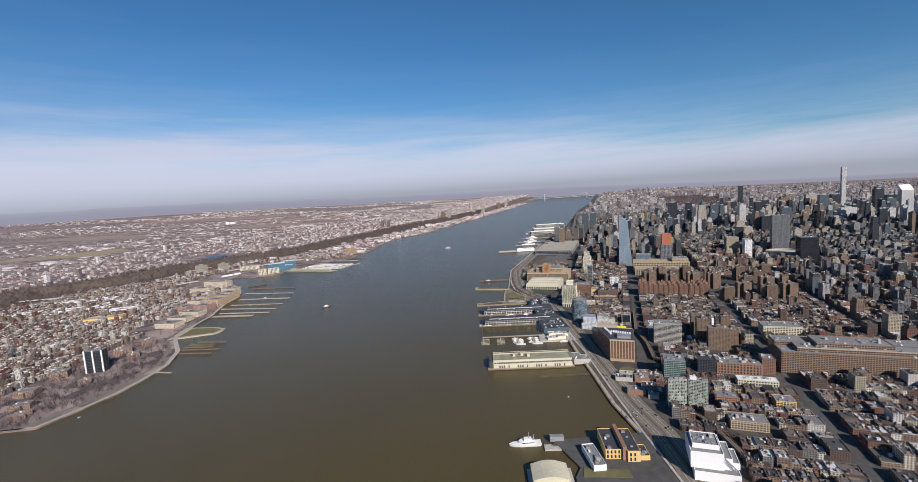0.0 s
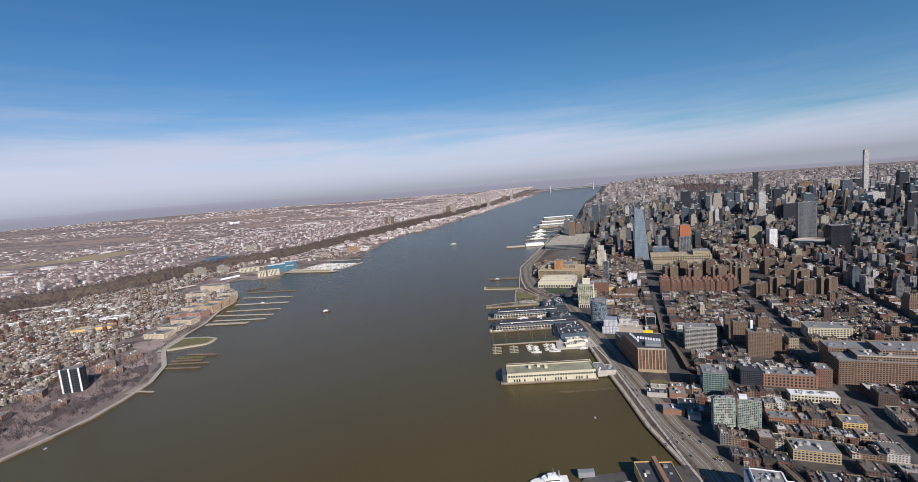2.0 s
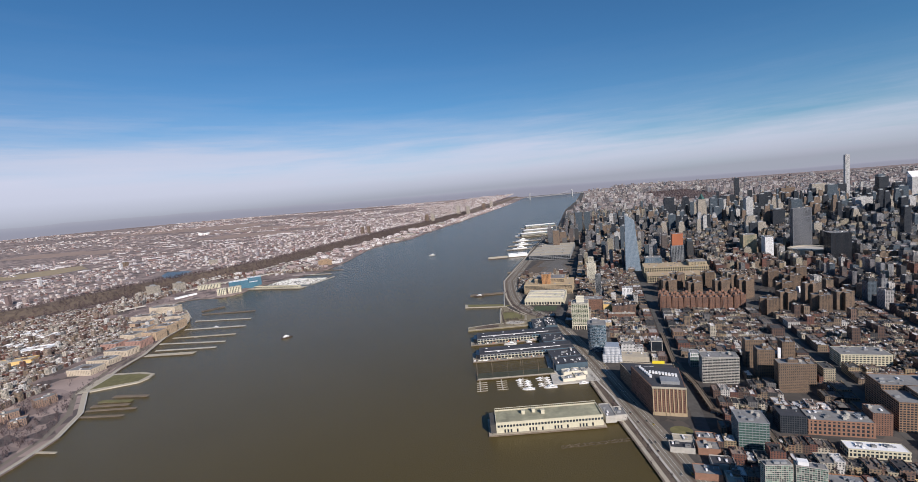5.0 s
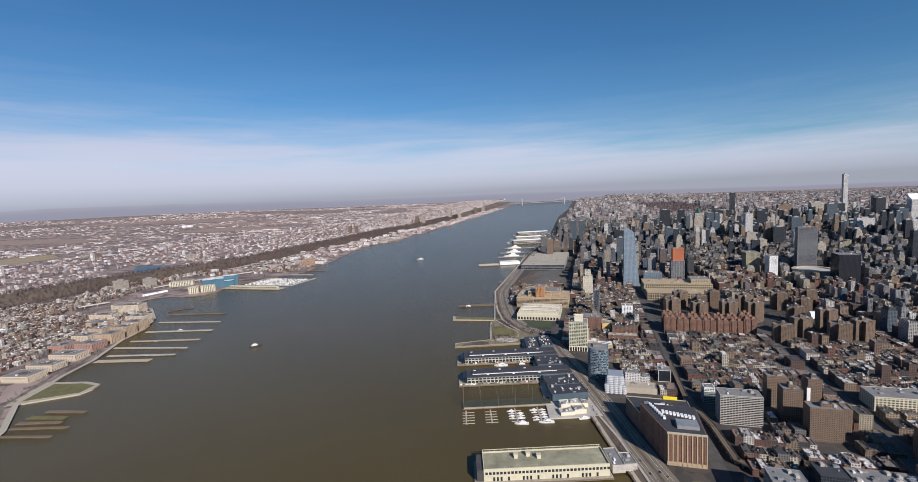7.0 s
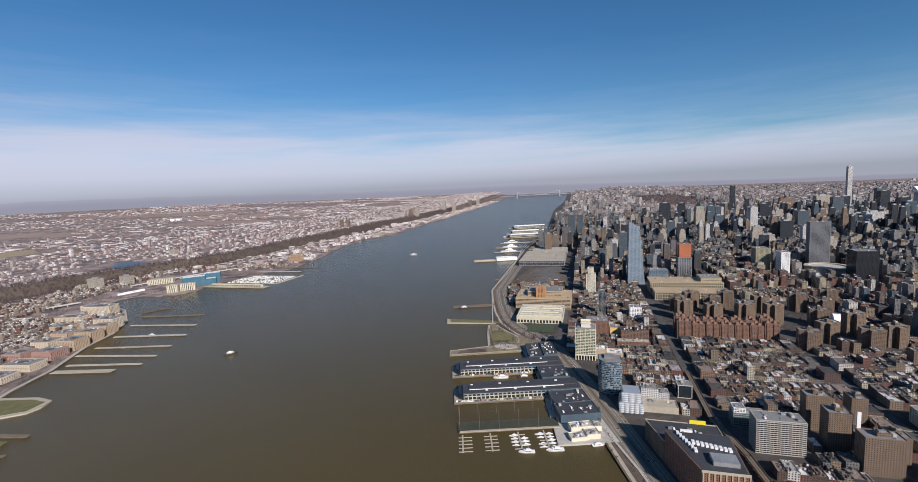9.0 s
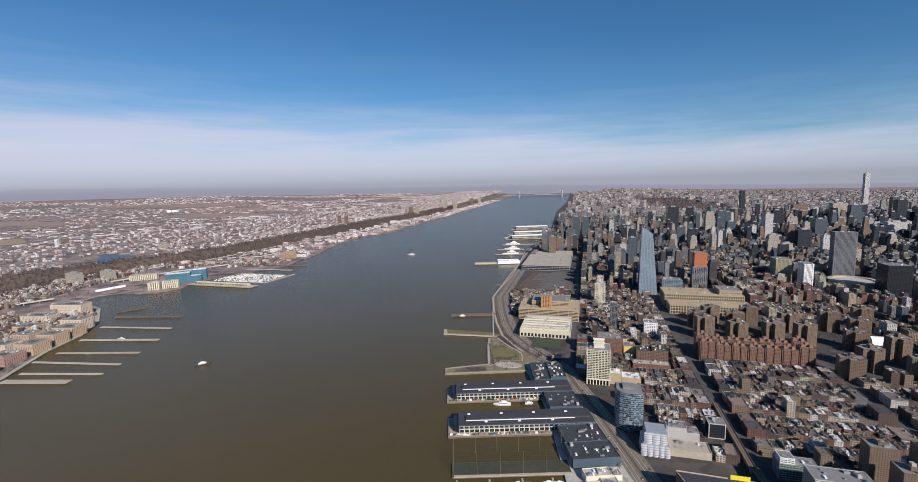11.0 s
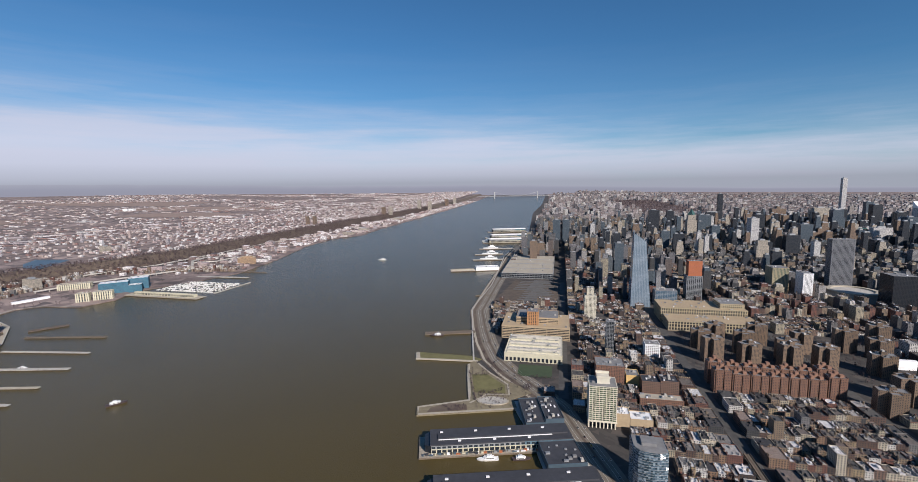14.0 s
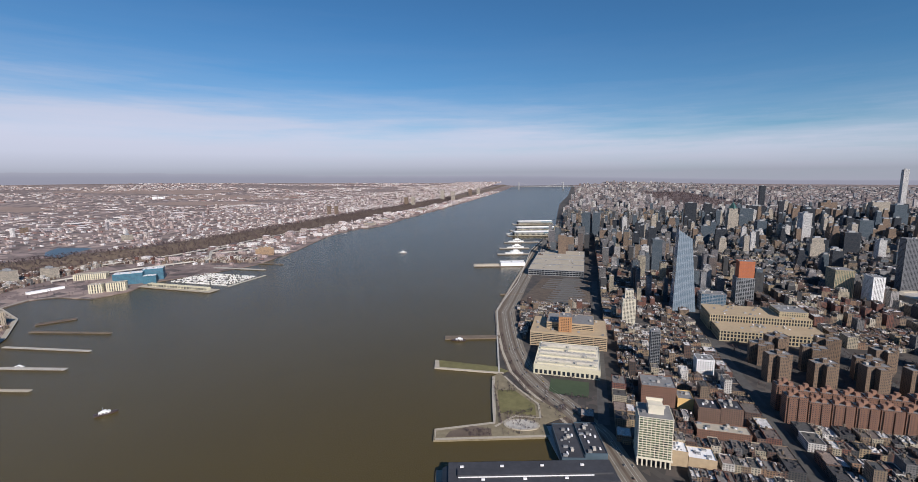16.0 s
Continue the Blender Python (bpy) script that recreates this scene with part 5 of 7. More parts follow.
    tagged(part("stair_shaft", s, M_white, m=gpose(40.2, -128.0)), "tall white stair shaft against brown brick", "stair tower")
    # block-filling brown terminal building
    massing("terminal_building", gpose(66.4, -173.8), [(0, 0, 70, 12, 0, 12.4), (0, 12.2, 70, 24, 0, 14.2), (8, 2.5, 66, 12, 12, 14.4), (18, 6, 52, 20, 13.8, 16.2)], facade("terminal_brick", [(0.27, 0.17, 0.105)], bay=1.15, storey=1.0, ww=0.7, wh=0.58), "block-filling brown brick terminal with stepped storeys", roof=M_greyroof, kit=22, seed=40)
    tb = Shape()
    tb.box(7.9, -0.12, 0, 66.1, 0.02, 0.5)
    tagged(part("cornice", tb, M_sand, m=gpose(66.4, -171.3, 14.7)), "pale stone cornice of the brick terminal", "cornice")
    # white sail-shaped office
    sail = plain("white_fritted_glass", (0.5, 0.51, 0.53), 0.3, 0, 0.15, 0.8)
    frit = plain("fritted_glass", (0.3, 0.33, 0.37), 0.15, 0, 0.15, 0.8)
    ob = thing("sail_office", gpose(-45.2, -110.6), "white glass office with billowing sail-like bays", "office building")
    for lobes, w, d, z0, z1, dx, dy in ((5, 11, 11, 0, 4.9, 0, 0), (3, 8.6, 9, 4.9, 9.4, 1.3, 1.2)):
        for k in range(5):
            step = (z1 - z0) / 5
            za = z0 + step * k
            for mt, ins, qa, qb, pn in ((sail, 0.0, za, za + step * 0.66, "white_band"), (frit, 0.06, za + step * 0.66, za + step, "glass_band")):
                lean = 0.16 * k
                poly = []
                for i in range(lobes):
                    for j in range(6):
                        q = (i + j / 6) / lobes
                        out = math.sin(math.pi * j / 6)
                        poly.append((dx + q * w + ins, dy + ins + 0.55 - 0.55 * out + lean * (0.4 + 0.6 * out)))
                for i in range(3):
                    for j in range(6):
                        q = (i + j / 6) / 3
                        out = math.sin(math.pi * j / 6)
                        poly.append((dx + w - ins + 0.35 * out - lean * 0.5, dy + 0.6 + q * (d - 0.6)))
                poly.append((dx + w - lean * 0.5, dy + d - ins))
                for i in range(3):
                    for j in range(6):
                        q = (i + j / 6) / 3
                        out = math.sin(math.pi * j / 6)
                        poly.append((dx + ins + 0.5 - 0.5 * out + lean * (0.4 + 0.6 * out), dy + d - q * (d - 0.6)))
                s = Shape()
                s.prism(poly, qa, qb)
                part(pn, s, mt, ob)
    # dark glass curved tower
    ob = thing("curved_tower", gpose(-54, -93), "dark blue glass tower with a curved front and uneven panes", "apartment tower")
    poly = [(0, 4), (0.4, 2.6), (1.6, 1.2), (3.4, 0.4), (6, 0), (8.6, 0.2), (11.5, 1), (11.5, 11), (0, 11)]
    s = Shape()
    s.prism(poly, 0, 17.6)
    part("wall", s, panes("uneven_panes", [(0.06, 0.1, 0.13), (0.14, 0.19, 0.23), (0.025, 0.045, 0.06), (0.22, 0.28, 0.32), (0.09, 0.13, 0.17), (0.04, 0.07, 0.09)], 0.7, 0.62, 0.08), ob)
    for k in range(18):
        b = Shape()
        b.prism([(x * 1.006 - 0.03, y * 1.006 - 0.03) for x, y in poly], 0.9 + k * 0.96, 1.02 + k * 0.96, bottom=True)
        part("floor_band", b, M_steel, ob)
    s = Shape()
    s.prism([(x * 0.94 + 0.3, y * 0.94 + 0.3) for x, y in poly], 17.6, 17.9)
    s.box(3, 4, 17.9, 8, 9, 19)
    part("roof", s, M_greyroof, ob)
    massing("gallery_building", gpose(-34, -98.5), [(0, 0, 8, 6, 0, 7.5), (8.2, 1, 13, 7, 0, 5)], F_white, "white glass-fronted loft building", kit=8, seed=45)
    # white-framed apartment tower by the highway
    ob = thing("apartment_tower", gpose(-66.5, -47.5), "pale grey-white framed apartment tower with green glass", "apartment tower")
    framed(ob, 12, 11, 3.4, 20.0, 8, 8, 17, M_ivory, M_olive, pier=0.2, band=0.22, proud=0.2, kit=4, seed=50)
    s = Shape()
    s.box(-0.25, -0.25, 0, 0.25, 0.25, 2.9)
    am = s.mesh("arcade_post", [M_ivory])
    for i in range(8):
        for x, y in ((0.1 + i * 1.65, 0), (0, 1.45 + i * 1.35)):
            o = new("arcade_post", am)
            o.parent, o.matrix_basis = ob, Matrix.Translation((x, y, 0))
    s = Shape()
    s.box(-0.4, -0.4, 2.9, 12.4, 11.2, 3.4)
    part("arcade_beam", s, M_ivory, ob)
    s = Shape()
    s.box(1, 1, 0, 11.6, 10.6, 2.9)
    part("lobby", s, M_darkglass, ob)
    s = Shape()
    s.box(3.5, 3, 19.9, 9, 9, 22.6)
    part("crown", s, M_ivory, ob)
    s = Shape()
    s.box(3.2, 2.7, 22.6, 9.3, 3.1, 23.6)
    part("crown_fin", s, M_ivory, ob)
    s = Shape()
    s.box(3.2, 8.9, 22.6, 9.3, 9.3, 23.6)
    part("crown_fin", s, M_ivory, ob)
    massing("loft_building", gpose(-54.3, -45), [(0, 0, 6, 7, 0, 6.5), (6.2, 0, 16, 8, 0, 4.6)], M_tanbrick, "tan brick loft building with a white roof", roof=M_white, kit=6, seed=52)
    massing("loft_building", gpose(-60, 0.8), [(0, 0, 15.5, 13, 0, 10.4)], M_brickred, "broad red brick loft building", roof=M_greyroof, kit=12, seed=53)
    # store warehouse with white roof ridges
    ob = massing("storage_warehouse", gpose(-114, 23), [(0, 0, 36, 36, 0, 5.6)], M_cream, "vast cream storage warehouse with rows of white roof sheds", roof=M_ivory, kit=34, seed=77)
    rr = random.Random(6)
    for k in range(6):
        s = Shape()
        y = 2 + k * 5.6
        s.box(1.5, y, 5.3, 34, y + 1.3, 6.1 + (0.8 if k == 5 else 0))
        for i in range(12):
            s.box(2 + i * 2.7, y + 1.9, 5.3, 3 + i * 2.7 + rr.random(), y + 2.9, 5.9)
        part("roof_shed", s, M_concrete if k % 2 else M_cream, ob)
    w = Shape()
    w.box(0, -0.08, 0, 1.5, 0.02, 2.2)
    wm = w.mesh("archway", [M_darkglass])
    for i in range(14):
        o = new("archway", wm)
        o.parent, o.matrix_basis = ob, Matrix.Translation((0.9 + i * 2.5, 0, 0.6))
    # stepped factory with strip windows and an orange core
    ob = thing("strip_factory", gpose(-121, 66), "huge factory with strip windows and stepped upper floors", "factory")
    framed(ob, 48, 32, 0, 9.5, 6, 4, 8, M_tanbrick, M_darkglass, pier=0.3, band=0.6, kit=20, seed=60, roof=M_tanbrick)
    framed(ob, 30, 20, 9.5, 14, 4, 3, 4, M_tanbrick, M_darkglass, pier=0.3, band=0.6, kit=12, seed=61, dx=10, dy=8)
    framed(ob, 8, 10, 9.5, 19.5, 6, 6, 9, plain("orange_brick", (0.42, 0.22, 0.1), 0.85, 0, 0.15, 0.6), M_darkglass, pier=0.7, band=0.35, kit=3, seed=62, dx=18, dy=3)
    # white stepped tower
    ob = thing("office_tower", gpose(-60, 122), "slim white masonry tower with setbacks", "office tower")
    framed(ob, 9, 9, 0, 20, 9, 9, 20, M_ivory, M_darkglass, pier=0.45, band=0.3, kit=2, seed=63)
    framed(ob, 5.5, 5.5, 20, 26, 5, 5, 6, M_ivory, M_darkglass, pier=0.45, band=0.3, kit=2, seed=64, dx=1.7, dy=1.7)
    # new glass tower, tapering to a slanted tip
    ob = thing("glass_tower", gpose(-20, 168), "tall tapering blue glass tower with a slanted top", "office tower")
    s = Shape()
    b, t = [(2, 0), (19, 0), (19, 15), (2, 15)], [(4, 2, 66), (14, 2, 59), (14, 12, 59), (4, 12, 66)]
    for i in range(4):
        j = (i + 1) % 4
        s.face([(*b[i], 0), (*b[j], 0), t[j], t[i]])
    s.face(t)
    part("curtain_wall", s, facade("curtain_glass", [(0.3, 0.36, 0.42)], bay=1.3, storey=0.95, ww=0.8, wh=0.72, glass=(0.12, 0.17, 0.22), gloss=0.06), ob)
    for i in range(6):
        q = i / 5
        s = Shape()
        s.box(4 + 10 * q - 0.12, 1.95, 66 - 7 * q - 6, 4 + 10 * q + 0.12, 2.2, 68.5 - 8.5 * q)
        part("crown_post", s, M_steel, ob)
    # tower under construction
    ob = thing("unfinished_tower", gpose(36, 200), "unfinished concrete tower wrapped in orange netting", "tower")
    framed(ob, 13.5, 11, 0, 23, 8, 6, 20, M_steel, M_darkglass, pier=0.3, band=0.3, kit=0)
    framed(ob, 11.5, 9, 23, 37, 6, 5, 12, M_rust, plain("orange_netting", (0.36, 0.13, 0.075), 0.8, 0, 0.35, 0.8), pier=0.35, band=0.5, kit=3, dx=1.5, dy=1)
    ob = thing("glass_block", gpose(4, 174), "mid-rise blue glass block", "office building")
    framed(ob, 18, 12, 0, 14, 9, 6, 12, M_steel, M_blueglass, pier=0.15, band=0.25, kit=8, seed=66)
    # round arena
    ob = thing("arena", gpose(184, 226), "round arena with a pale ring roof", "arena")
    s = Shape()
    s.cyl(0, 0, 19, 0, 8.2, 40)
    part("wall", s, M_concrete, ob)
    s = Shape()
    for i in range(40):
        a, b = 2 * math.pi * i / 40, 2 * math.pi * (i + 1) / 40
        o1, o2, i1, i2 = [(r * math.cos(q), r * math.sin(q)) for r, q in ((19.8, a), (19.8, b), (16, a), (16, b))]
        s.face([(*o1, 7.6), (*o2, 7.6), (*o2, 9.2), (*o1, 9.2)])
        s.face([(*o1, 9.2), (*o2, 9.2), (*i2, 9.2), (*i1, 9.2)])
        s.face([(*i2, 8.2), (*i1, 8.2), (*i1, 9.2), (*i2, 9.2)])
    part("roof_ring", s, M_sand, ob)
    # slabs round the arena
    ob = thing("office_tower", gpose(178, 252), "broad dark grey glass slab tower", "office tower")
    framed(ob, 19.5, 9, 0, 53, 20, 8, 50, plain("dark_metal", (0.17, 0.175, 0.19), 0.45, 0.2), M_darkglass, pier=0.5, band=0.3, proud=0.05, kit=6, seed=70)
    ob = thing("office_tower", gpose(188, 182), "broad black glass office block", "office tower")
    framed(ob, 18, 17, 0, 31, 18, 16, 29, plain("black_metal", (0.04, 0.04, 0.045), 0.4, 0.4), M_darkglass, pier=0.25, band=0.2, proud=0.08, kit=8, seed=71)
    ob = thing("office_tower", gpose(137, 212), "white stone slab tower", "office tower")
    framed(ob, 8, 14, 0, 26, 8, 12, 26, M_white, M_darkglass, pier=0.55, band=0.3, kit=3, seed=72)
    ob = thing("hotel_tower", gpose(120, 232), "pale green-grey hotel tower", "hotel")
    framed(ob, 14, 16, 0, 27, 12, 12, 28, M_limestone, M_greenglass, pier=0.45, band=0.3, kit=4, seed=73)
    # cruciform apartment slabs in a park
    for k, (u, v) in enumerate(((66, -14), (84, -1), (98, -14), (66, 34), (92, 36), (68, 66), (94, 75), (106, 16), (107, 64), (118, -4), (120, 88), (48, 34), (52, 54), (28, 38), (30, 60), (8, 40), (6, 66), (20, 76), (44, 78))):
        massing("apartment_slab", gpose(u, v, 0.6, 12 if k % 2 else -8), [(0, 3, 12, 8.5, 0, 12.6 + k % 4), (3.8, 0, 8.2, 11.5, 0, 12.3 + k % 4), (4.6, 4.5, 7.4, 7, 12, 14.2 + k % 4)], M_brickbrown, "tall brown brick apartment slab in a bare park", "apartment block", "park apartment slabs", kit=2, seed=80 + k)
    ob = thing("white_tent_hall", gpose(113, 51), "white inflated hall roof among the slabs", "hall")
    s = Shape()
    for i in range(8):
        a, b = math.pi * i / 8, math.pi * (i + 1) / 8
        s.face([(0, 4 - 4 * math.cos(a), 5 * math.sin(a)), (0, 4 - 4 * math.cos(b), 5 * math.sin(b)), (11, 4 - 4 * math.cos(b), 5 * math.sin(b)), (11, 4 - 4 * math.cos(a), 5 * math.sin(a))][::-1])
    s.face([(0, 4 - 4 * math.cos(math.pi * i / 8), 5 * math.sin(math.pi * i / 8)) for i in range(9)])
    part("membrane", s, M_white, ob)
    # white stepped museum
    ob = thing("museum", gpose(7, -281), "white stepped museum with terraces and roof plant", "museum")
    for k, (x0, y0, x1, y1, z0, z1) in enumerate(((0, 0, 11, 14, 3.4, 9.8), (1, -2.5, 16, 12, 0, 3.7), (11, 1, 14, 13, 3.4, 7.8), (14, 2, 16.5, 12, 3.4, 5.8), (1, 3, 10, 12, 9.5, 11.4))):
        s = Shape()
        s.shell(x0, y0, z0, x1, y1, z1, t=0.2)
        part("wall", s, M_white, ob)
        r = Shape()
        r.box(x0 + 0.15, y0 + 0.15, z1 - 0.5, x1 - 0.15, y1 - 0.15, z1 - 0.3)
        rf = part("terrace", r, [M_greyroof, M_steel], ob)
        if k == 4:
            roof_kit(rf, x0, y0, x1, y1, z1 - 0.3, 12, 5)
    for i in range(9):
        s = Shape()
        s.box(11.2 + i * 0.45, -0.3, 7.8 - i * 0.45, 11.6 + i * 0.45, 0.6, 8.1 - i * 0.45)
        part("stair_flight", s, M_steel, ob)
    # market row, green glass block and tan lofts
    ob = thing("market_building", gpose(22.5, -184), "long brick market building with pale window bays", "market")
    ob.matrix_basis = gpose(34, -180)
    framed(ob, 22, 9, 0, 6.4, 14, 6, 4, M_redbrick, M_glass, pier=0.7, band=0.5, kit=22, seed=120, roof=M_greyroof)
    ob = thing("glass_block", gpose(5.5, -195), "green-blue glass block with stepped floors", "office building")
    framed(ob, 10.5, 10, 0, 11.5, 9, 8, 11, M_steel, M_greenglass, pier=0.1, band=0.2, kit=6, seed=121)
    ob = thing("tan_loft", gpose(75, -108), "broad cream loft building with large windows", "loft building")
    framed(ob, 22, 12, 0, 7, 14, 8, 6, M_cream, M_glass, pier=0.5, band=0.45, kit=9, seed=122)
    # lofts, sheds and small blocks of the west side streets
    massing("loft_building", gpose(-44, 0), [(0, 0, 7, 9, 0, 6.2)], M_yellowbrick, "small ochre brick loft with a grey roof", roof=M_greyroof, kit=5, seed=130)
    massing("loft_building", gpose(-37.2, -9.2), [(0, 0, 9, 9, 0, 7.4), (9.1, 0, 18, 9, 0, 8.2)], facade("umber_brick", [(0.2, 0.12, 0.085)], bay=0.9, storey=0.9, ww=0.5, wh=0.5), "umber brick loft building in two parts", roof=M_darkroof, kit=6, seed=131)
    massing("loft_building", gpose(-40.5, -22.8), [(0, 0, 20.5, 6.5, 0, 4.4)], M_brickred, "long low red brick loft with a white roof", roof=M_sand, kit=9, seed=132)
    ob = thing("white_loft", gpose(-27, 42), "white concrete loft block with dark square windows", "loft building")
    framed(ob, 8.6, 8, 0, 9.8, 7, 6, 9, M_white, M_darkglass, pier=0.5, band=0.45, kit=4, seed=133)
    ob = thing("slim_tower", gpose(-50.2, 47.6), "slim dark glass apartment tower", "apartment tower")
    framed(ob, 5, 6, 0, 21.5, 5, 5, 24, M_steel, M_darkglass, pier=0.12, band=0.14, proud=0.06, kit=2, seed=134)
    ob = thing("framed_office", gpose(-16, -90.4), "black glass office set in a white frame", "office building")
    framed(ob, 6.6, 6, 0, 6.8, 1, 1, 1, M_concrete, M_darkglass, pier=0.35, band=0.35, kit=4, seed=135)
    ob = thing("teal_apartments", gpose(2.2, -113.6), "teal glass apartment block with stepped floors", "apartment block")
    framed(ob, 12.5, 6, 0, 6.0, 12, 5, 7, M_steel, M_greenglass, pier=0.1, band=0.22, kit=4, seed=136)
    framed(ob, 4.5, 5, 6.0, 8.2, 4, 4, 3, M_white, M_greenglass, pier=0.2, band=0.25, kit=2, seed=137, dx=0.3, dy=0.4)
    massing("parking_deck", gpose(-34, -108), [(0, 0, 15.3, 8, 0, 3.2)], M_sand, "low pale parking deck with a stained roof", roof=M_sand, kit=7, seed=138)
    massing("market_building", gpose(24.2, -180.3), [(0, 0, 9.4, 9, 0, 7.6)], F_dark, "dark glass market wing", "market", roof=M_darkroof, kit=5, seed=139)
    massing("market_building", gpose(56.3, -177.5), [(0, 0, 6.5, 8, 0, 9.2)], M_brickred, "tall red brick corner block of the market", "market", roof=M_greyroof, kit=4, seed=140)
    ob = thing("cream_market", gpose(41, -194.6), "long low cream market hall with a white roof", "market")
    framed(ob, 18.4, 5.6, 0, 3.4, 14, 4, 2, M_cream, M_glass, pier=0.45, band=0.5, kit=10, seed=141, roof=M_white)
    massing("orange_brick_house", gpose(26.2, -219.5), [(0, 0, 10.4, 7, 0, 4.0)], facade("orange_house_brick", [(0.36, 0.17, 0.085)], bay=0.9, storey=1.0), "orange brick corner house with a flat roof", roof=M_greyroof, kit=5, seed=142)
    ob = thing("ochre_block", gpose(51.6, -218.6), "ochre painted block with large windows", "loft building")
    framed(ob, 7.8, 7, 0, 4.0, 6, 5, 4, M_yellowbrick, M_glass, pier=0.3, band=0.3, kit=5, seed=143)
    ob = thing("tan_loft", gpose(28, -242.5), "long tan loft with a grey roof and white bays", "loft building")
    framed(ob, 14.4, 8, 0, 4.2, 12, 6, 4, M_tanbrick, M_glass, pier=0.35, band=0.35, kit=10, seed=144)
    # oval lawn in the bend of the avenue
    s = Shape()
    n = 24
    s.prism([(4.6 * math.cos(2 * math.pi * i / n), 3.8 * math.sin(2 * math.pi * i / n)) for i in range(n)], 0, 0.1)
    tagged(part("lawn", s, M_grass, m=gpose(-13.4, -184, LAND)), "oval lawn in the road bend", "lawn", kind="structure")
    # low market sheds beside the highway
    shed_roofs = [M_darkroof, M_greyroof, M_sand, M_greyroof]
    for k, (u, v, w, d, h) in enumerate(((-20, -201, 9, 5, 2.4), (-10, -201, 8, 6, 2.8), (-18, -194.5, 8, 4.5, 2.0), (-9, -193, 7, 5, 2.6), (-7, -210, 8, 6, 2.3), (-14, -217, 9, 6, 2.6), (-4, -220, 5, 7, 2.2))):
        massing("market_shed", gpose(u, v), [(0, 0, w, d, 0, h)], M_redbrick if k % 2 else M_concrete, "low market shed with a flat stained roof", "shed", "sheds beside the highway", roof=shed_roofs[k % 4], kit=4, seed=150 + k)
    # raised railway turned into a park
    ob = thing("elevated_park", pose(0, 0, 0), "old steel railway viaduct planted as a park", "viaduct")
    line = [g2w(*p) for p in ((30, -272), (23.7, -252.8), (19.5, -241.2), (14.6, -233.5))], [g2w(*p) for p in ((13.5, -222), (18.5, -205), (19.7, -192.5), (19.1, -181.5), (2.5, -166), (0, -140), (-6, -112), (-6, -60))]
    for run in line:
        for (xa, ya), (xb, yb) in zip(run, run[1:]):
            L, a = math.hypot(xb - xa, yb - ya), math.degrees(math.atan2(yb - ya, xb - xa))
            s = Shape()
            s.box(-0.3, -1.1, 2.2, L + 0.3, 1.1, 2.6, bottom=True)
            s.box(-0.3, -1.25, 2.2, L + 0.3, -1.1, 2.95)
            s.box(-0.3, 1.1, 2.2, L + 0.3, 1.25, 2.95)
            sp = part("span", s, M_wood, ob, m=pose(xa, ya, 0, 0, 0, a))
            s = Shape()
            s.box(0, -0.25, 2.6, L, 0.35, 2.66)
            part("walkway", s, M_soil, sp)
            p = Shape()
            p.box(-0.12, -0.9, 0.4, 0.12, 0.9, 2.2)
            pm = p.mesh("post", [M_steel])
            for k in range(int(L / 4) + 1):
                o = new("post", pm)
                o.parent, o.matrix_basis = sp, Matrix.Translation((k * 4.0, 0, 0))
    # convention hall and rail yard
    ob = thing("convention_hall", gpose(-148, 275), "long low convention hall of dark glass with a pale roof", "hall")
    for k in range(4):
        framed(ob, 60, 30, 0, 6.5, 20, 10, 3, M_steel, M_darkglass, pier=0.2, band=0.5, kit=14, seed=90 + k, roof=M_sand, dy=k * 33)
    rl = Shape()
    for k in range(38):
        rl.box(-142 + k * 0.3, 164 + k * 2.6, LAND, -82, 165.1 + k * 2.6, LAND + 0.1, 0)
        if k % 3:
            rl.box(-128 + (k * 7) % 20, 164.1 + k * 2.6, LAND + 0.1, -86 - (k * 5) % 13, 165.0 + k * 2.6, LAND + 1.0, 1)
    tagged(part("rail_yard", rl, [M_soil, plain("train_steel", (0.14, 0.14, 0.14), 0.5, 0.3)], m=GM), "rail yard with rows of parked silver trains", "rail yard", kind="stuff")


landmarks()


def tower(x, y, z, w, d, style, label, steps=1):
    """A far tower with set-back stages and a roof room."""
    ob = tagged(new("tower"), label, "tower", "midtown towers")
    ob.matrix_basis = pose(x, y, LAND, 0, 0, GRID)
    z0 = 0.0
    for k in range(steps):
        z1 = z * (0.62 + 0.38 * (k + 1) / steps) if steps > 1 else z
        q = 0.09 * k
        s = Shape()
        s.shell(w * q, d * q, z0, w * (1 - q), d * (1 - q), z1, t=0.2)
        part("shaft", s, style, ob)
        r = Shape()
        r.box(w * q + 0.1, d * q + 0.1, z1 - 0.5, w * (1 - q) - 0.1, d * (1 - q) - 0.1, z1 - 0.3)
        part("roof", r, M_greyroof, ob)
        z0 = z1 - 0.4
    s = Shape()
    s.box(w * 0.3, d * 0.3, z - 0.4, w * 0.7, d * 0.7, z + 1.6)
    part("roof_room", s, M_steel, ob)
    return ob


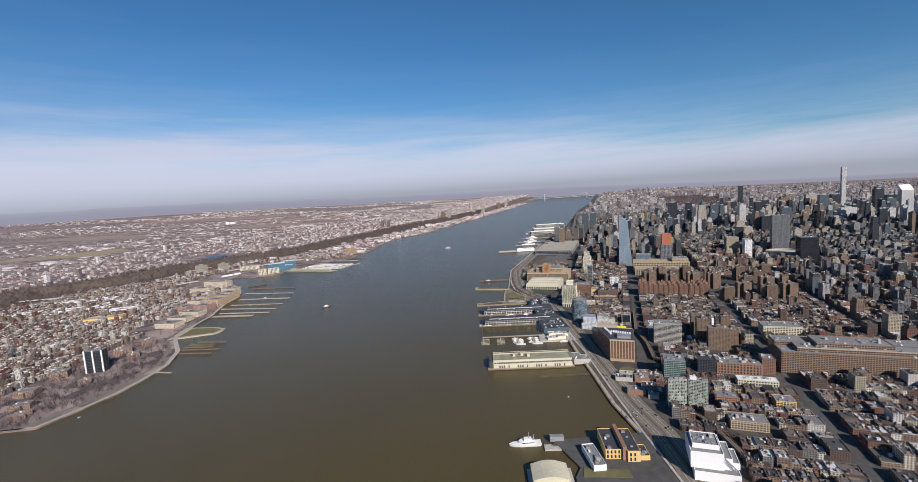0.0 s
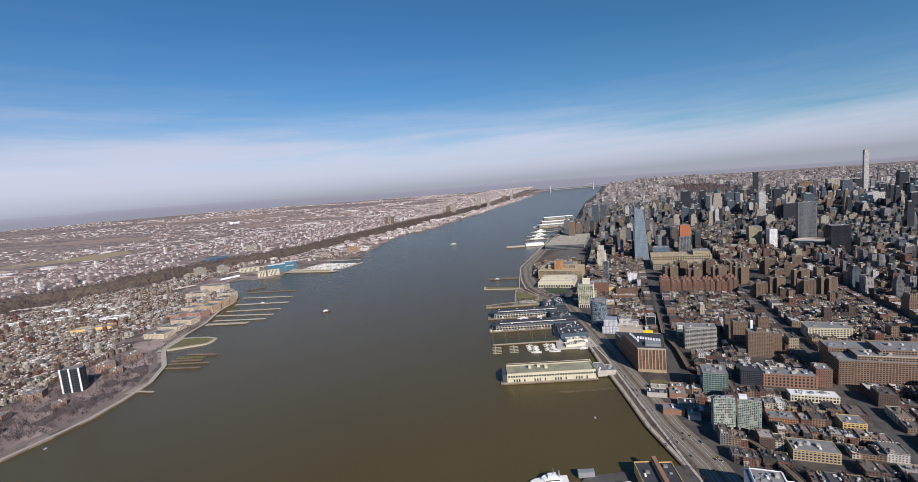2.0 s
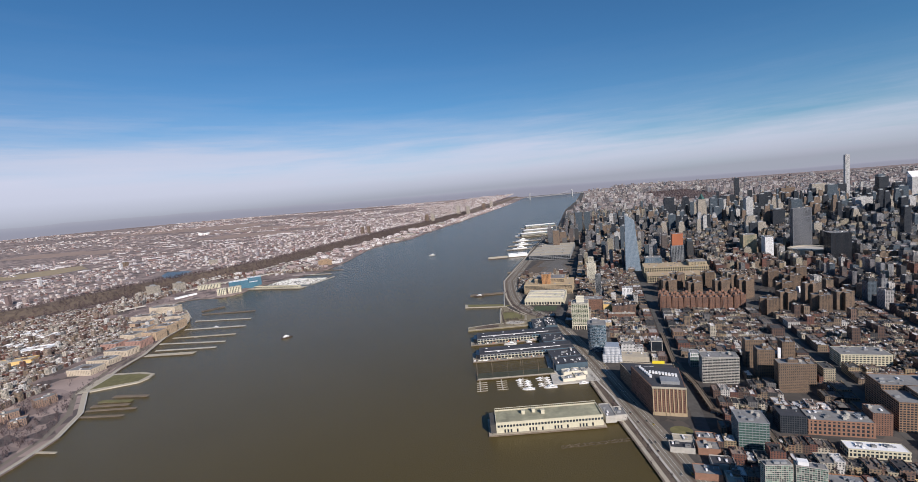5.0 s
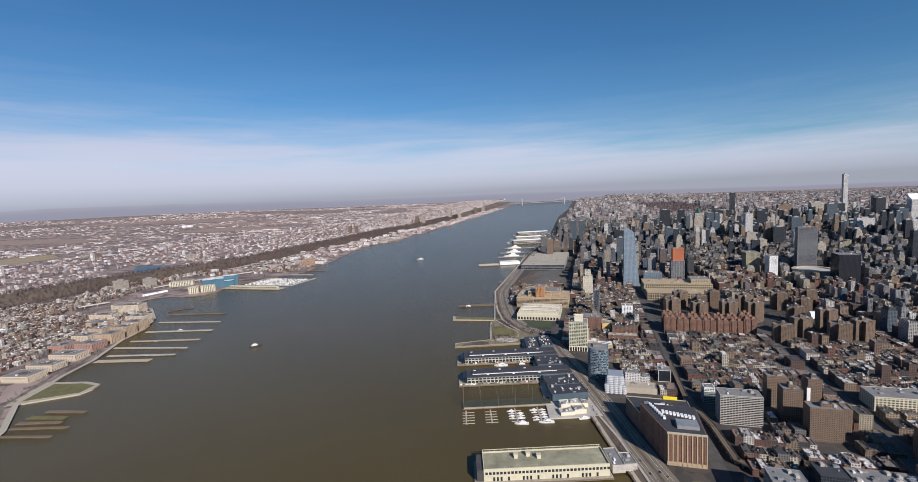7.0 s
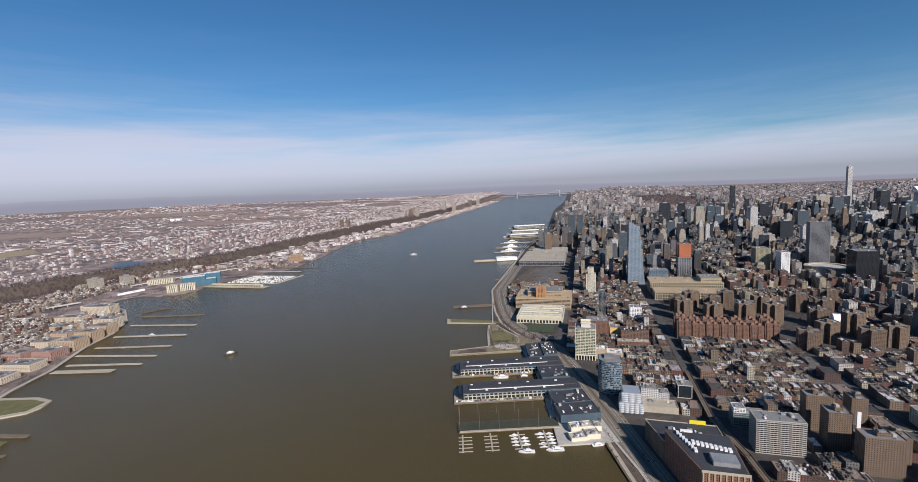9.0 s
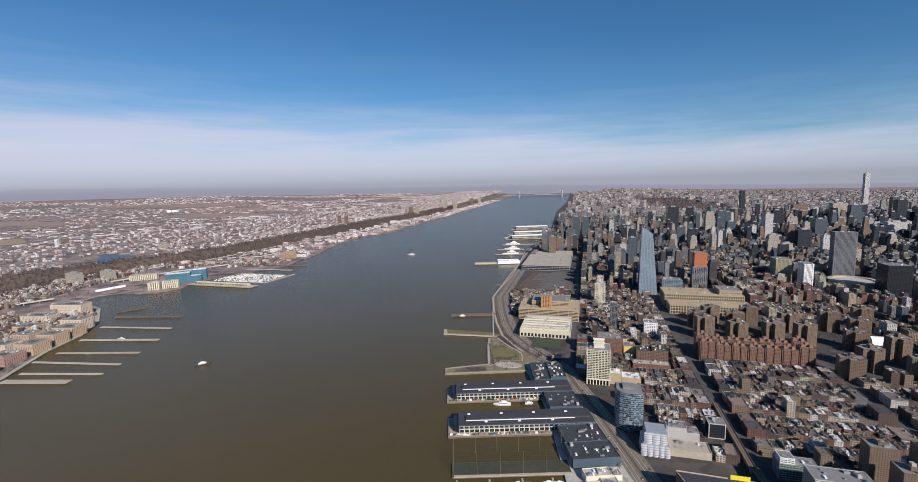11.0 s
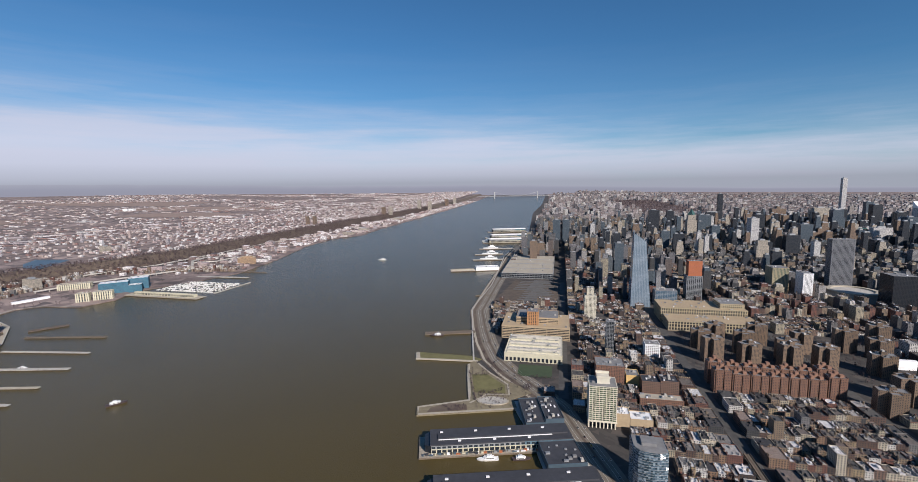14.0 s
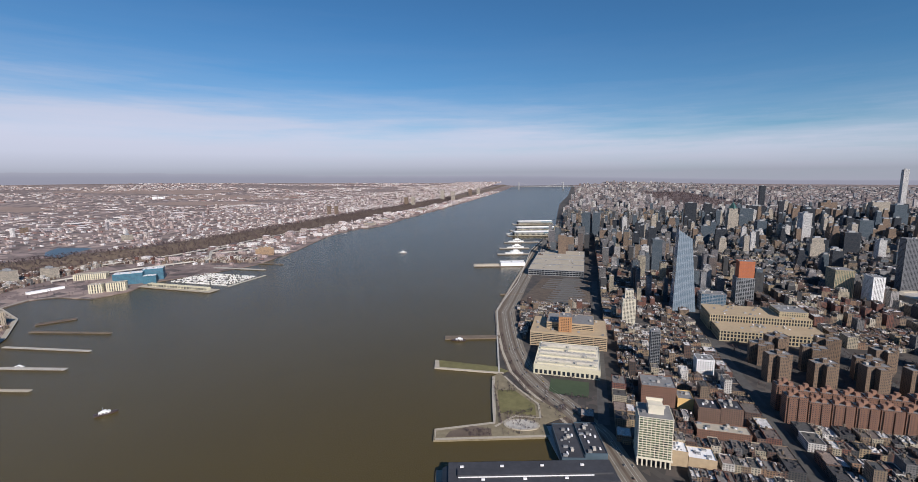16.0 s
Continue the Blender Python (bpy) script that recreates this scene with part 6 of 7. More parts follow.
def skyline():
    T = [(757, 764, 112.4, 7.6, 7.6, F_white, "very slender white square tower", 1), (448, 750, 50, 16, 14, F_stone, "stone tower with a pyramid crown", 2), (195, 740, 47, 13, 10, F_glass, "one of two blue glass towers", 1), (214, 745, 46, 12, 10, F_glass, "one of two blue glass towers", 1),
         (117, 578, 31, 10, 9, F_brown, "brown brick twin tower", 1), (134, 603, 25, 10, 9, F_brown, "brown brick twin tower", 1), (202, 668, 26, 14, 10, F_brown, "brown brick riverside tower", 1), (195, 500, 28, 8, 8, F_white, "slim white apartment tower", 1),
         (194, 470, 40, 10, 9, F_glass, "blue glass apartment tower", 1), (242, 590, 38, 10, 10, F_dark, "tall plain dark glass tower", 1), (420, 840, 54, 20, 14, F_dark, "broad dark glass tower", 1), (473, 870, 50, 16, 14, F_dark, "dark glass tower with a stepped top", 2),
         (381, 700, 34, 9, 9, F_stone, "pale stone tower with setbacks", 2), (665, 990, 80, 10, 10, F_dark, "slim dark far tower", 1), (437, 572, 57, 10, 16, F_white, "tall thin white stone slab", 1), (392, 500, 35, 14, 9, F_stone, "tall pale stone office tower", 2),
         (436, 506, 40, 16, 10, F_dark, "tall dark glass slab tower", 1), (503, 561, 48, 15, 12, F_glass, "tall plain blue glass tower", 1), (615, 631, 62, 18, 14, F_glass, "angular pale blue glass tower", 2), (574, 524, 45, 22, 10, F_white, "broad white stone slab tower", 1),
         (385, 466, 28, 14, 10, F_stone, "stepped pale stone office block", 2), (614, 664, 64, 22, 12, F_stone, "broad beige slab tower", 1), (624, 600, 36, 16, 12, F_green, "tall green glass office tower", 1), (914, 866, 61, 14, 12, F_glass, "pale grey far tower", 1),
         (671, 828, 53, 26, 12, F_brown, "broad brown tower with a white top band", 1), (564, 874, 45, 30, 14, F_dark, "broad dark glass office tower", 1), (330, 620, 36, 12, 10, F_glass, "tall plain blue glass tower", 1), (290, 560, 30, 10, 10, F_stone, "tall pale stone office tower", 2),
         (520, 470, 36, 14, 12, F_dark, "tall plain dark glass tower", 1), (560, 590, 46, 12, 12, F_brown, "brown stone tower with setbacks", 3), (690, 700, 58, 14, 14, F_dark, "tall plain dark glass tower", 1), (480, 640, 44, 14, 12, F_stone, "stone tower with setbacks", 3),
         (540, 700, 52, 14, 14, F_dark, "tall plain dark glass tower", 1), (410, 620, 42, 12, 12, F_glass, "tall plain blue glass tower", 1), (720, 610, 50, 14, 14, F_glass, "tall plain blue glass tower", 1), (780, 680, 52, 16, 12, F_dark, "broad dark glass slab tower", 1),
         (660, 520, 40, 14, 14, F_stone, "stone tower with setbacks", 3), (740, 520, 44, 16, 12, F_dark, "tall plain dark glass tower", 1), (590, 470, 33, 14, 12, F_brown, "brown stone tower with setbacks", 2), (840, 780, 60, 16, 14, F_dark, "tall dark glass far tower", 1),
         (500, 800, 46, 14, 12, F_glass, "tall plain blue glass tower", 1), (600, 780, 50, 14, 12, F_dark, "tall plain dark glass tower", 1), (350, 760, 34, 12, 10, F_brown, "tall brown brick office tower", 2), (270, 700, 33, 10, 10, F_dark, "tall plain dark glass tower", 1)]
    for x, y, z, w, d, st, lab, n in T:
        ob = tower(x, y, z, w, d, st, lab, n)
        if "pyramid" in lab:
            s = Shape()
            s.cyl(w / 2, d / 2, 7, z - 0.4, z + 0.2, 4, r1=6.5, peak=11)
            part("pyramid_roof", s, M_greenglass, ob)
    rr = random.Random(55)
    styles = [F_glass, F_dark, F_stone, F_brown, F_dark, F_glass, F_brown, F_stone, F_white, F_glass, F_dark]
    names = {F_glass: "blue glass office tower", F_dark: "dark glass office tower", F_stone: "pale stone tower with setbacks", F_brown: "brown brick tower with setbacks", F_white: "tall white masonry office tower"}
    spots = []
    while len(spots) < 360:
        u, v = (rr.gauss(340, 140), rr.gauss(560, 165)) if rr.random() < 0.87 else (rr.uniform(-60, 150), rr.uniform(380, 900))
        if v < 240 or not on_land(u, v, 20) or (u < 90 and v < 380):
            continue
        core = max(0.0, 1 - abs(u - 340) / 300)
        spots.append((v, u, rr.uniform(22, 38) + core * rr.uniform(0, 24), rr.uniform(4.8, 9.5), rr.uniform(4.8, 9.5), rr.choice(styles), rr.choice((1, 1, 2, 3))))
    spots.sort(key=lambda q: q[:2])
    for v, u, h, w, d, st, n in spots[:235]:
        tower(*g2w(u, v), h, w, d, st, names[st], n)
    kinds = list(names)
    rest = Shape()
    for v, u, h, w, d, st, n in spots[235:]:
        m, z0 = kinds.index(st), 0.0
        for k in range(n):
            q, z1 = 0.09 * k, h * (0.62 + 0.38 * (k + 1) / n) if n > 1 else h
            rest.box(u + w * q, v + d * q, LAND + z0, u + w * (1 - q), v + d * (1 - q), LAND + z1, m, 5)
            z0 = z1
        rest.box(u + w * 0.3, v + d * 0.3, LAND + h, u + w * 0.7, v + d * 0.7, LAND + h + 1.6, 6)
    tagged(part("distant_towers", rest, kinds + [M_greyroof, M_steel], m=GM), "crowded stone and glass towers behind midtown", "towers", kind="stuff")
    ob = tower(772, 640, 62, 18, 14, F_white, "white tower with a slanted top", 1)
    s = Shape()
    s.face([(0, 0, 61.6), (18, 0, 61.6), (18, 14, 72), (0, 14, 72)])
    s.face([(0, 0, 61.6), (0, 14, 72), (0, 14, 61.6)])
    s.face([(18, 0, 61.6), (18, 14, 61.6), (18, 14, 72)])
    s.face([(18, 14, 61.6), (0, 14, 61.6), (0, 14, 72), (18, 14, 72)])
    part("slanted_top", s, M_white, ob)


skyline()


# ---- the west bank ----
def yacht(name, m, length, label, cabin=True, hull=M_boat, group=""):
    """A pointed hull with a cabin, a bridge and a mast."""
    ob = thing(name, m, label, "boat", group)
    w, L = length * 0.14, length
    deck = [(-L / 2, -w), (L * 0.15, -w), (L * 0.38, -w * 0.6), (L / 2, 0), (L * 0.38, w * 0.6), (L * 0.15, w), (-L / 2, w)]
    s = Shape()
    k = len(deck)
    s.v = [(x * 0.94, y * 0.75, -0.1) for x, y in deck] + [(x, y, L * 0.085) for x, y in deck]
    for i in range(k):
        j = (i + 1) % k
        s.f.append((i, j, k + j, k + i))
        s.m.append(0)
    s.f.append(tuple(range(k, 2 * k)))
    s.m.append(0)
    part("hull", s, hull, ob)
    if cabin:
        s = Shape()
        s.prism([(-L * 0.3, -w * 0.7), (L * 0.12, -w * 0.7), (L * 0.2, 0), (L * 0.12, w * 0.7), (-L * 0.3, w * 0.7)], L * 0.085, L * 0.17)
        cb = part("cabin", s, M_boat, ob)
        s = Shape()
        s.box(-L * 0.2, -w * 0.5, L * 0.17, L * 0.03, w * 0.5, L * 0.235)
        part("bridge", s, M_boat, ob)
        s = Shape()
        s.box(-L * 0.28, -w * 0.72, L * 0.105, L * 0.1, w * 0.72, L * 0.135)
        part("window_strip", s, M_darkglass, cb)
        s = Shape()
        s.cyl(-L * 0.12, 0, L * 0.008, L * 0.23, L * 0.42, 5)
        part("mast", s, M_steel, ob)
    return ob


def slim_pier(x0, y0, x1, y1, w, mat, label, rough=False):
    """A narrow pier between two points, on piles."""
    a = math.degrees(math.atan2(y1 - y0, x1 - x0))
    L = math.hypot(x1 - x0, y1 - y0)
    ob = thing("pier", pose(x0, y0, 0, 0, 0, a), label, "pier", "piers of the west bank")
    s = Shape()
    s.box(0, -w / 2, 0.5, L, w / 2, 0.85, bottom=True)
    part("deck", s, mat, ob)
    s = Shape()
    rr = random.Random(int(L * 10))
    n = int(L / 1.6)
    for i in range(n):
        for y in (-w / 2 - 0.1, w / 2 + 0.1):
            s.cyl(0.4 + i * (L - 0.8) / n, y, 0.13, -0.6, rr.uniform(0.7, 1.3), 5)
    part("piles", s, M_wood, ob)
    return ob


def west_bank():
    for x0, y0, x1, y1, w, mt, lab in ((-300, 176.5, -257, 173.8, 5, M_sand, "broad pale concrete river pier"), (-300, 188, -245, 184, 2.4, M_concrete, "narrow grey concrete pier"), (-310, 207.5, -245, 199, 2.2, M_concrete, "narrow grey timber pier"),
                                       (-308, 223.5, -247, 220, 2.4, M_sand, "narrow pier with moored boats"), (-314, 251, -251, 247, 3.0, M_concrete, "grey concrete ferry pier"), (-324, 284, -259, 275, 2.4, M_concrete, "thin grey concrete pier"),
                                       (-334, 314, -271, 309, 2.4, M_wood, "broken dark timber pier"), (-345, 330, -325, 345, 5, M_soil, "crumbling overgrown timber pier"), (-262, 95, -237, 92, 2.5, M_wood, "rotten timber pier stump"),
                                       (-266, 88.5, -243, 86, 3.2, M_grass, "overgrown old pier stump"), (-266, 82, -241, 81, 2.4, M_wood, "rotten timber pier stump"), (-264, 76, -232, 75, 1.8, M_wood, "rotten timber pier stump"),
                                       (-262, 68, -233, 66, 1.6, M_wood, "rotten timber pier stump"), (-252, 31, -239, 29, 1.4, M_sand, "short pale stone jetty")):
        slim_pier(x0, y0, x1, y1, w, mt, lab)
    s = Shape()
    s.prism([(-296, 104), (-262, 117), (-259.5, 124), (-261, 132), (-273, 137), (-302, 139)], -0.6, 0.8)
    tagged(part("park_pier", s, M_sand), "pale paved park pier in the river", "pier", kind="structure")
    s = Shape()
    s.prism([(-291, 110), (-264, 119.5), (-263, 130), (-274, 134), (-294, 135)], 0.8, 0.95)
    tagged(part("lawn", s, M_grass), "dull green lawn of the park pier", "lawn", kind="structure")
    strip("pavement", WEST_SHORE[1:19], 1.4, LAND + 0.05, M_sand, "pale paved riverside walk", "path", off=-1.8)
    strip("river_wall", WEST_SHORE[1:20], 0.35, LAND + 0.3, M_concrete, "pale river wall of stone", "river wall", off=-0.2)
    strip("road", [(x - 9, y) for x, y in WEST_SHORE[1:17]], 1.6, LAND + 0.05, M_road, "riverside road of the town", "road")
    # waterfront apartment blocks
    warm = plain("peach_brick", (0.43, 0.32, 0.22), 0.85, 0, 0.12, 0.5)
    rosy = plain("rosy_brick", (0.36, 0.22, 0.18), 0.85, 0, 0.12, 0.5)
    pale = plain("beige_brick", (0.52, 0.44, 0.34), 0.85, 0, 0.12, 0.5)
    lab = {warm: "peach brick waterfront apartment block round a court", rosy: "rosy brick waterfront apartment block round a court", pale: "beige brick waterfront apartment block round a court"}
    for k, (x, y, w, d, h, mt) in enumerate(((-342, 142, 24, 16, 4.5, pale), (-344, 162, 24, 14, 4.5, pale), (-346, 182, 26, 15, 5, pale), (-343, 202, 18, 17, 6.5, rosy), (-342, 222, 17, 16, 8, warm), (-344, 241, 17, 15, 8.5, warm), (-348, 259, 20, 15, 8, warm), (-358, 278, 22, 14, 9, pale), (-368, 205, 18, 16, 5, rosy), (-368, 228, 18, 16, 6, pale), (-372, 250, 18, 16, 6, warm), (-405, 322, 36, 14, 11, pale), (-412, 300, 30, 14, 7, pale), (-392, 272, 22, 14, 6, warm), (-420, 340, 20, 16, 8, pale))):
        ob = thing("waterfront_block", pose(x + 6, y, LAND, 0, 0, -6), lab[mt], "apartment block", "waterfront blocks")
        w, d = w * 0.86, d * 0.82
        framed(ob, w, d, 0, h, int(w / 1.3), int(d / 1.3), max(4, int(h / 0.85)), mt, M_glass, pier=0.7, band=0.45, kit=7, seed=100 + k, roof=M_greyroof)
        c = Shape()
        c.box(w * 0.3, d * 0.3, h - 0.12, w * 0.7, d * 0.7, h - 0.05)
        part("court", c, M_soil, ob)
    # blue office group and cream hotels on the point
    for x, y, w, d, h in ((-378, 455, 26, 13, 11.5), (-361, 476, 19, 14, 12.5), (-352, 462, 12, 10, 8)):
        ob = thing("blue_office", pose(x, y, LAND, 0, 0, 25), "bright blue glass office building with rounded banding", "office building", "blue offices")
        framed(ob, w, d, 0, h, 8, 5, 9, M_blue, M_blueglass, pier=0.12, band=0.6, kit=5, seed=int(h), roof=M_white)
    for x, y, w, d, h in ((-378, 423, 11, 8, 8.5), (-366, 430, 16, 8, 8.5), (-440, 480, 30, 11, 6.5)):
        ob = thing("cream_building", pose(x, y, LAND, 0, 0, 20), "cream block with upright dark window strips", "apartment block", "cream buildings")
        framed(ob, w, d, 0, h, int(w / 2), 4, 3, M_cream, M_glass, pier=1.1, band=0.3, kit=4, seed=int(w), roof=M_sand)
    ob = slim_pier(-347, 455, -258, 427, 13, M_sand, "broad pier with one row of white town houses")
    hs = Shape()
    hs.box(0, -2, 0.85, 3.0, 3, 3.3)
    hs.box(0.3, -1.6, 3.3, 2.7, 2.6, 3.7)
    hs.box(-0.02, -2.05, 1.3, 3.02, -1.98, 1.9, 1)
    hs.box(-0.02, -2.05, 2.3, 3.02, -1.98, 2.9, 1)
    hm = hs.mesh("town_house", [M_cream, M_glass])
    for i in range(21):
        o = new("town_house", hm)
        o.parent, o.matrix_basis = ob, Matrix.Translation((8 + i * 3.7, 0.5, 0))
    # marina with small boats
    dk, bt = Shape(), Shape()
    rr = random.Random(4)
    ca, sa = math.cos(radians(-17)), math.sin(radians(-17))

    def loc(a, b):
        return -335 + a * ca - b * sa, 470 + a * sa + b * ca
    for row in range(6):
        b = 6 + row * 8
        p = [loc(4, b), loc(80, b), loc(80, b + 0.8), loc(4, b + 0.8)]
        dk.prism(p, 0.1, 0.4)
        for i in range(34):
            for side in (-2.2, 1.4):
                if rr.random() < 0.75:
                    a = 5 + i * 2.2
                    L = rr.uniform(1.4, 2.6)
                    y0 = b + side + (0 if side > 0 else 0.9 - L * 0.4)
                    bt.prism([loc(a, y0), loc(a + 0.7, y0), loc(a + 0.75, y0 + L * 0.6), loc(a + 0.35, y0 + L), loc(a - 0.05, y0 + L * 0.6)], 0, 0.5)
                    bt.prism([loc(a + 0.1, y0 + 0.3), loc(a + 0.6, y0 + 0.3), loc(a + 0.6, y0 + L * 0.5), loc(a + 0.1, y0 + L * 0.5)], 0.5, 0.9)
    dk.prism([loc(82, 2), loc(84, 2), loc(86, 56), loc(84, 56)], -0.3, 0.6)
    tagged(part("marina_docks", dk, M_concrete), "floating docks of a marina", "docks", kind="stuff")
    tagged(part("moored_boats", bt, M_boat), "many small white boats in a marina", "boats", kind="stuff")
    slim_pier(-320, 545, -250, 527, 5, M_concrete, "long grey breakwater pier")
    slim_pier(-300, 575, -240, 560, 2.5, M_wood, "thin dark timber jetty")
    s = Shape()
    s.prism([(-440, 424), (-424, 449), (-421, 447), (-436, 421)], LAND, LAND + 2.2)
    tagged(part("platform_roof", s, M_white), "long white station platform roof", "roof")
    # raised roads at the foot of the bluff
    for line in ([(-640, 296), (-560, 316), (-500, 332), (-452, 384)], [(-470, 560), (-419, 628), (-382, 733), (-352, 837), (-304, 981)], [(-360, 610), (-384, 660), (-376, 715), (-344, 728), (-330, 690), (-345, 650), (-372, 640)], [(-455, 470), (-420, 520), (-380, 560), (-335, 600)]):
        ob = thing("viaduct", pose(0, 0, 0), "pale concrete raised road on posts", "viaduct", "raised roads")
        for (xa, ya), (xb, yb) in zip(line, line[1:]):
            L, a = math.hypot(xb - xa, yb - ya), math.degrees(math.atan2(yb - ya, xb - xa))
            s = Shape()
            s.box(-0.8, -1.9, 2.6, L + 0.8, 1.9, 3.1, bottom=True)
            s.box(-0.8, -1.9, 3.1, L + 0.8, -1.7, 3.5)
            s.box(-0.8, 1.7, 3.1, L + 0.8, 1.9, 3.5)
            sp = part("span", s, M_concrete, ob, m=pose(xa, ya, 0, 0, 0, a))
            p = Shape()
            p.box(-0.4, -1.2, 0.3, 0.4, 1.2, 2.6)
            pm = p.mesh("post", [M_concrete])
            for k in range(int(L / 12) + 1):
                o = new("post", pm)
                o.parent, o.matrix_basis = sp, Matrix.Translation((k * 12.0, 0, 0))
    # dorm tower and playing field on the wooded point
    ob = thing("dorm_tower", pose(-305, 34, LAND, 0, 0, 10), "dark tower with white corner strips on the wooded point", "tower")
    framed(ob, 12, 6, 0, 15.5, 3, 2, 14, M_darkroof, M_darkglass, pier=0.2, band=0.25, kit=2, seed=7)
    for x in (0, 5.4, 11.3):
        s = Shape()
        s.box(x, -0.3, 0, x + 0.9, 0.2, 16)
        part("white_strip", s, M_white, ob)
    s = Shape()
    s.prism([(-372, -16), (-330, -14), (-330, 14), (-372, 12)], LAND, LAND + 0.08)
    tagged(part("sports_field", s, M_turf), "bright green playing field with a stand", "field", kind="structure")
    s = Shape()
    s.box(-372, -20, LAND, -330, -17, LAND + 2)
    tagged(part("grandstand", s, M_concrete), "concrete stand beside the playing field", "stand")
    for k, (x, y, w, d, h) in enumerate(((-318, -4, 12, 7, 4), (-300, -22, 10, 6, 3.5), (-322, 24, 10, 8, 4.5), (-296, 60, 8, 6, 4), (-312, 66, 12, 7, 5), (-290, 12, 7, 5, 3), (-325, 52, 9, 7, 4), (-305, 86, 11, 7, 5), (-285, -34, 9, 5, 3))):
        massing("college_building", pose(x, y, LAND, 0, 0, 12 + 7 * k), [(0, 0, w, d, 0, h), (w * 0.3, -1.5, w * 0.6, 0.05, 0, h * 0.8)], facade("college_brick", [(0.3, 0.2, 0.15)]) if k == 0 else bpy.data.materials["college_brick"], "brown brick college building among bare trees", "college building", "college buildings", kit=3, seed=140 + k)
    massing("yellow_hall", pose(-432, 168, LAND, 0, 0, 18), [(0, 0, 34, 12, 0, 5)], M_yellowbrick, "long yellow-walled storage hall", roof=M_sand, kit=6, seed=3)
    for k in range(7):
        massing("warehouse", pose(-560 + (k % 4) * 38, 210 + (k // 4) * 46 + (k % 3) * 9, LAND, 0, 0, 15), [(0, 0, 26, 14, 0, 3.5)], M_white, "long low warehouse with a white roof", "warehouse", "west bank warehouses", roof=M_white, kit=5, seed=k)
    massing("orange_apartments", pose(-302, 622, LAND, 0, 0, 20), [(0, 0, 24, 12, 0, 10), (4, 2, 20, 10, 9.7, 12)], facade("orange_wall", [(0.4, 0.27, 0.165)], bay=1.0, storey=0.9), "orange brick apartment slab by the river", roof=M_sand, kit=4, seed=5)
    # towers on the bluff and along the bank
    for x, y, w, d, h, mt, lb in ((-512, 470, 18, 9, 15, F_stone, "cream apartment tower on the bluff"), (-486, 492, 16, 9, 13, F_stone, "cream apartment tower on the bluff"), (-835, 838, 9, 9, 14, F_brown, "brown tower above the town"), (-350, 1165, 7, 8, 24, F_brown, "dark brown tower on the bluff"), (-330, 1160, 7, 8, 24, F_brown, "dark brown tower on the bluff"),
                                  (-560, 720, 14, 9, 10, F_stone, "cream slab above the town"), (-190, 1540, 12, 10, 27, F_brown, "brown tower on the bluff"), (-168, 1560, 12, 10, 30, F_stone, "pale tower on the bluff"), (-75, 1900, 14, 12, 40, F_stone, "pale tower on the bluff"), (-30, 1930, 14, 12, 42, F_stone, "pale tower on the bluff"),
                                  (60, 2350, 16, 12, 36, F_brown, "brown tower on the bluff"), (110, 2500, 16, 14, 40, F_stone, "pale tower on the bluff"), (-140, 1420, 30, 14, 9, F_stone, "long pale riverside apartment slab"), (-205, 1100, 26, 12, 6, F_stone, "long pale riverside apartment slab"), (-225, 1010, 24, 12, 6, F_stone, "long pale riverside apartment slab")):
        ob = tower(x, y, h, w, d, mt, lb, 1)
        ob.location.z = west_z(x + w / 2, y + d / 2) - 0.3
        ob["group"] = "west bank towers"
    # reservoir, marsh field, tanks
    s = Shape()
    s.prism([(-528, 566), (-548, 645), (-603, 652), (-585, 610), (-556, 576)], 11.2, 11.75)
    tagged(part("reservoir", s, plain("reservoir_water", (0.015, 0.04, 0.05), 0.3, 0, 0.15, 0.1)), "dark blue reservoir on the bluff", "reservoir", kind="structure")
    s = Shape()
    s.prism([(-1077, 900), (-1060, 1000), (-1337, 1260), (-1480, 1150), (-1330, 853)], LAND, LAND + 0.12)
    tagged(part("marsh_field", s, plain("marsh_reed", (0.30, 0.24, 0.15), 0.95, 0, 0.2, 0.02)), "flat tan marsh beyond the town", "marsh", kind="structure")
    reed = plain("far_marsh", (0.27, 0.2, 0.165), 0.95, 0, 0.2, 0.01)
    for x, y, w, d in ((-1500, 2100, 700, 300), (-2300, 2500, 900, 420), (-1250, 1750, 420, 180), (-1900, 1500, 500, 160)):
        s = Shape()
        for i in range(9):
            for j in range(7):
                wob = 30 * noise.noise((i * 0.7, j * 0.9, w * 0.01))
                px, py = x + w * i / 8 + j * 8 + wob, y + d * j / 6 - 5 * i + wob
                s.v.append((px, py, LAND + far_rise(px, py) + 0.5))
        for i in range(8):
            for j in range(6):
                k = i * 7 + j
                s.f.append((k, k + 7, k + 8, k + 1))
                s.m.append(0)
        tagged(part("marsh_field", s, reed), "wide brown marsh far inland", "marsh", kind="structure")
    for x in (-1412, -1384):
        massing("storage_block", pose(x, 2090, LAND + far_rise(x, 2090)), [(0, 0, 19, 18, -3, 10)], M_white, "big white cube-shaped store", "warehouse", "white stores", roof=M_white, kit=0)


west_bank()


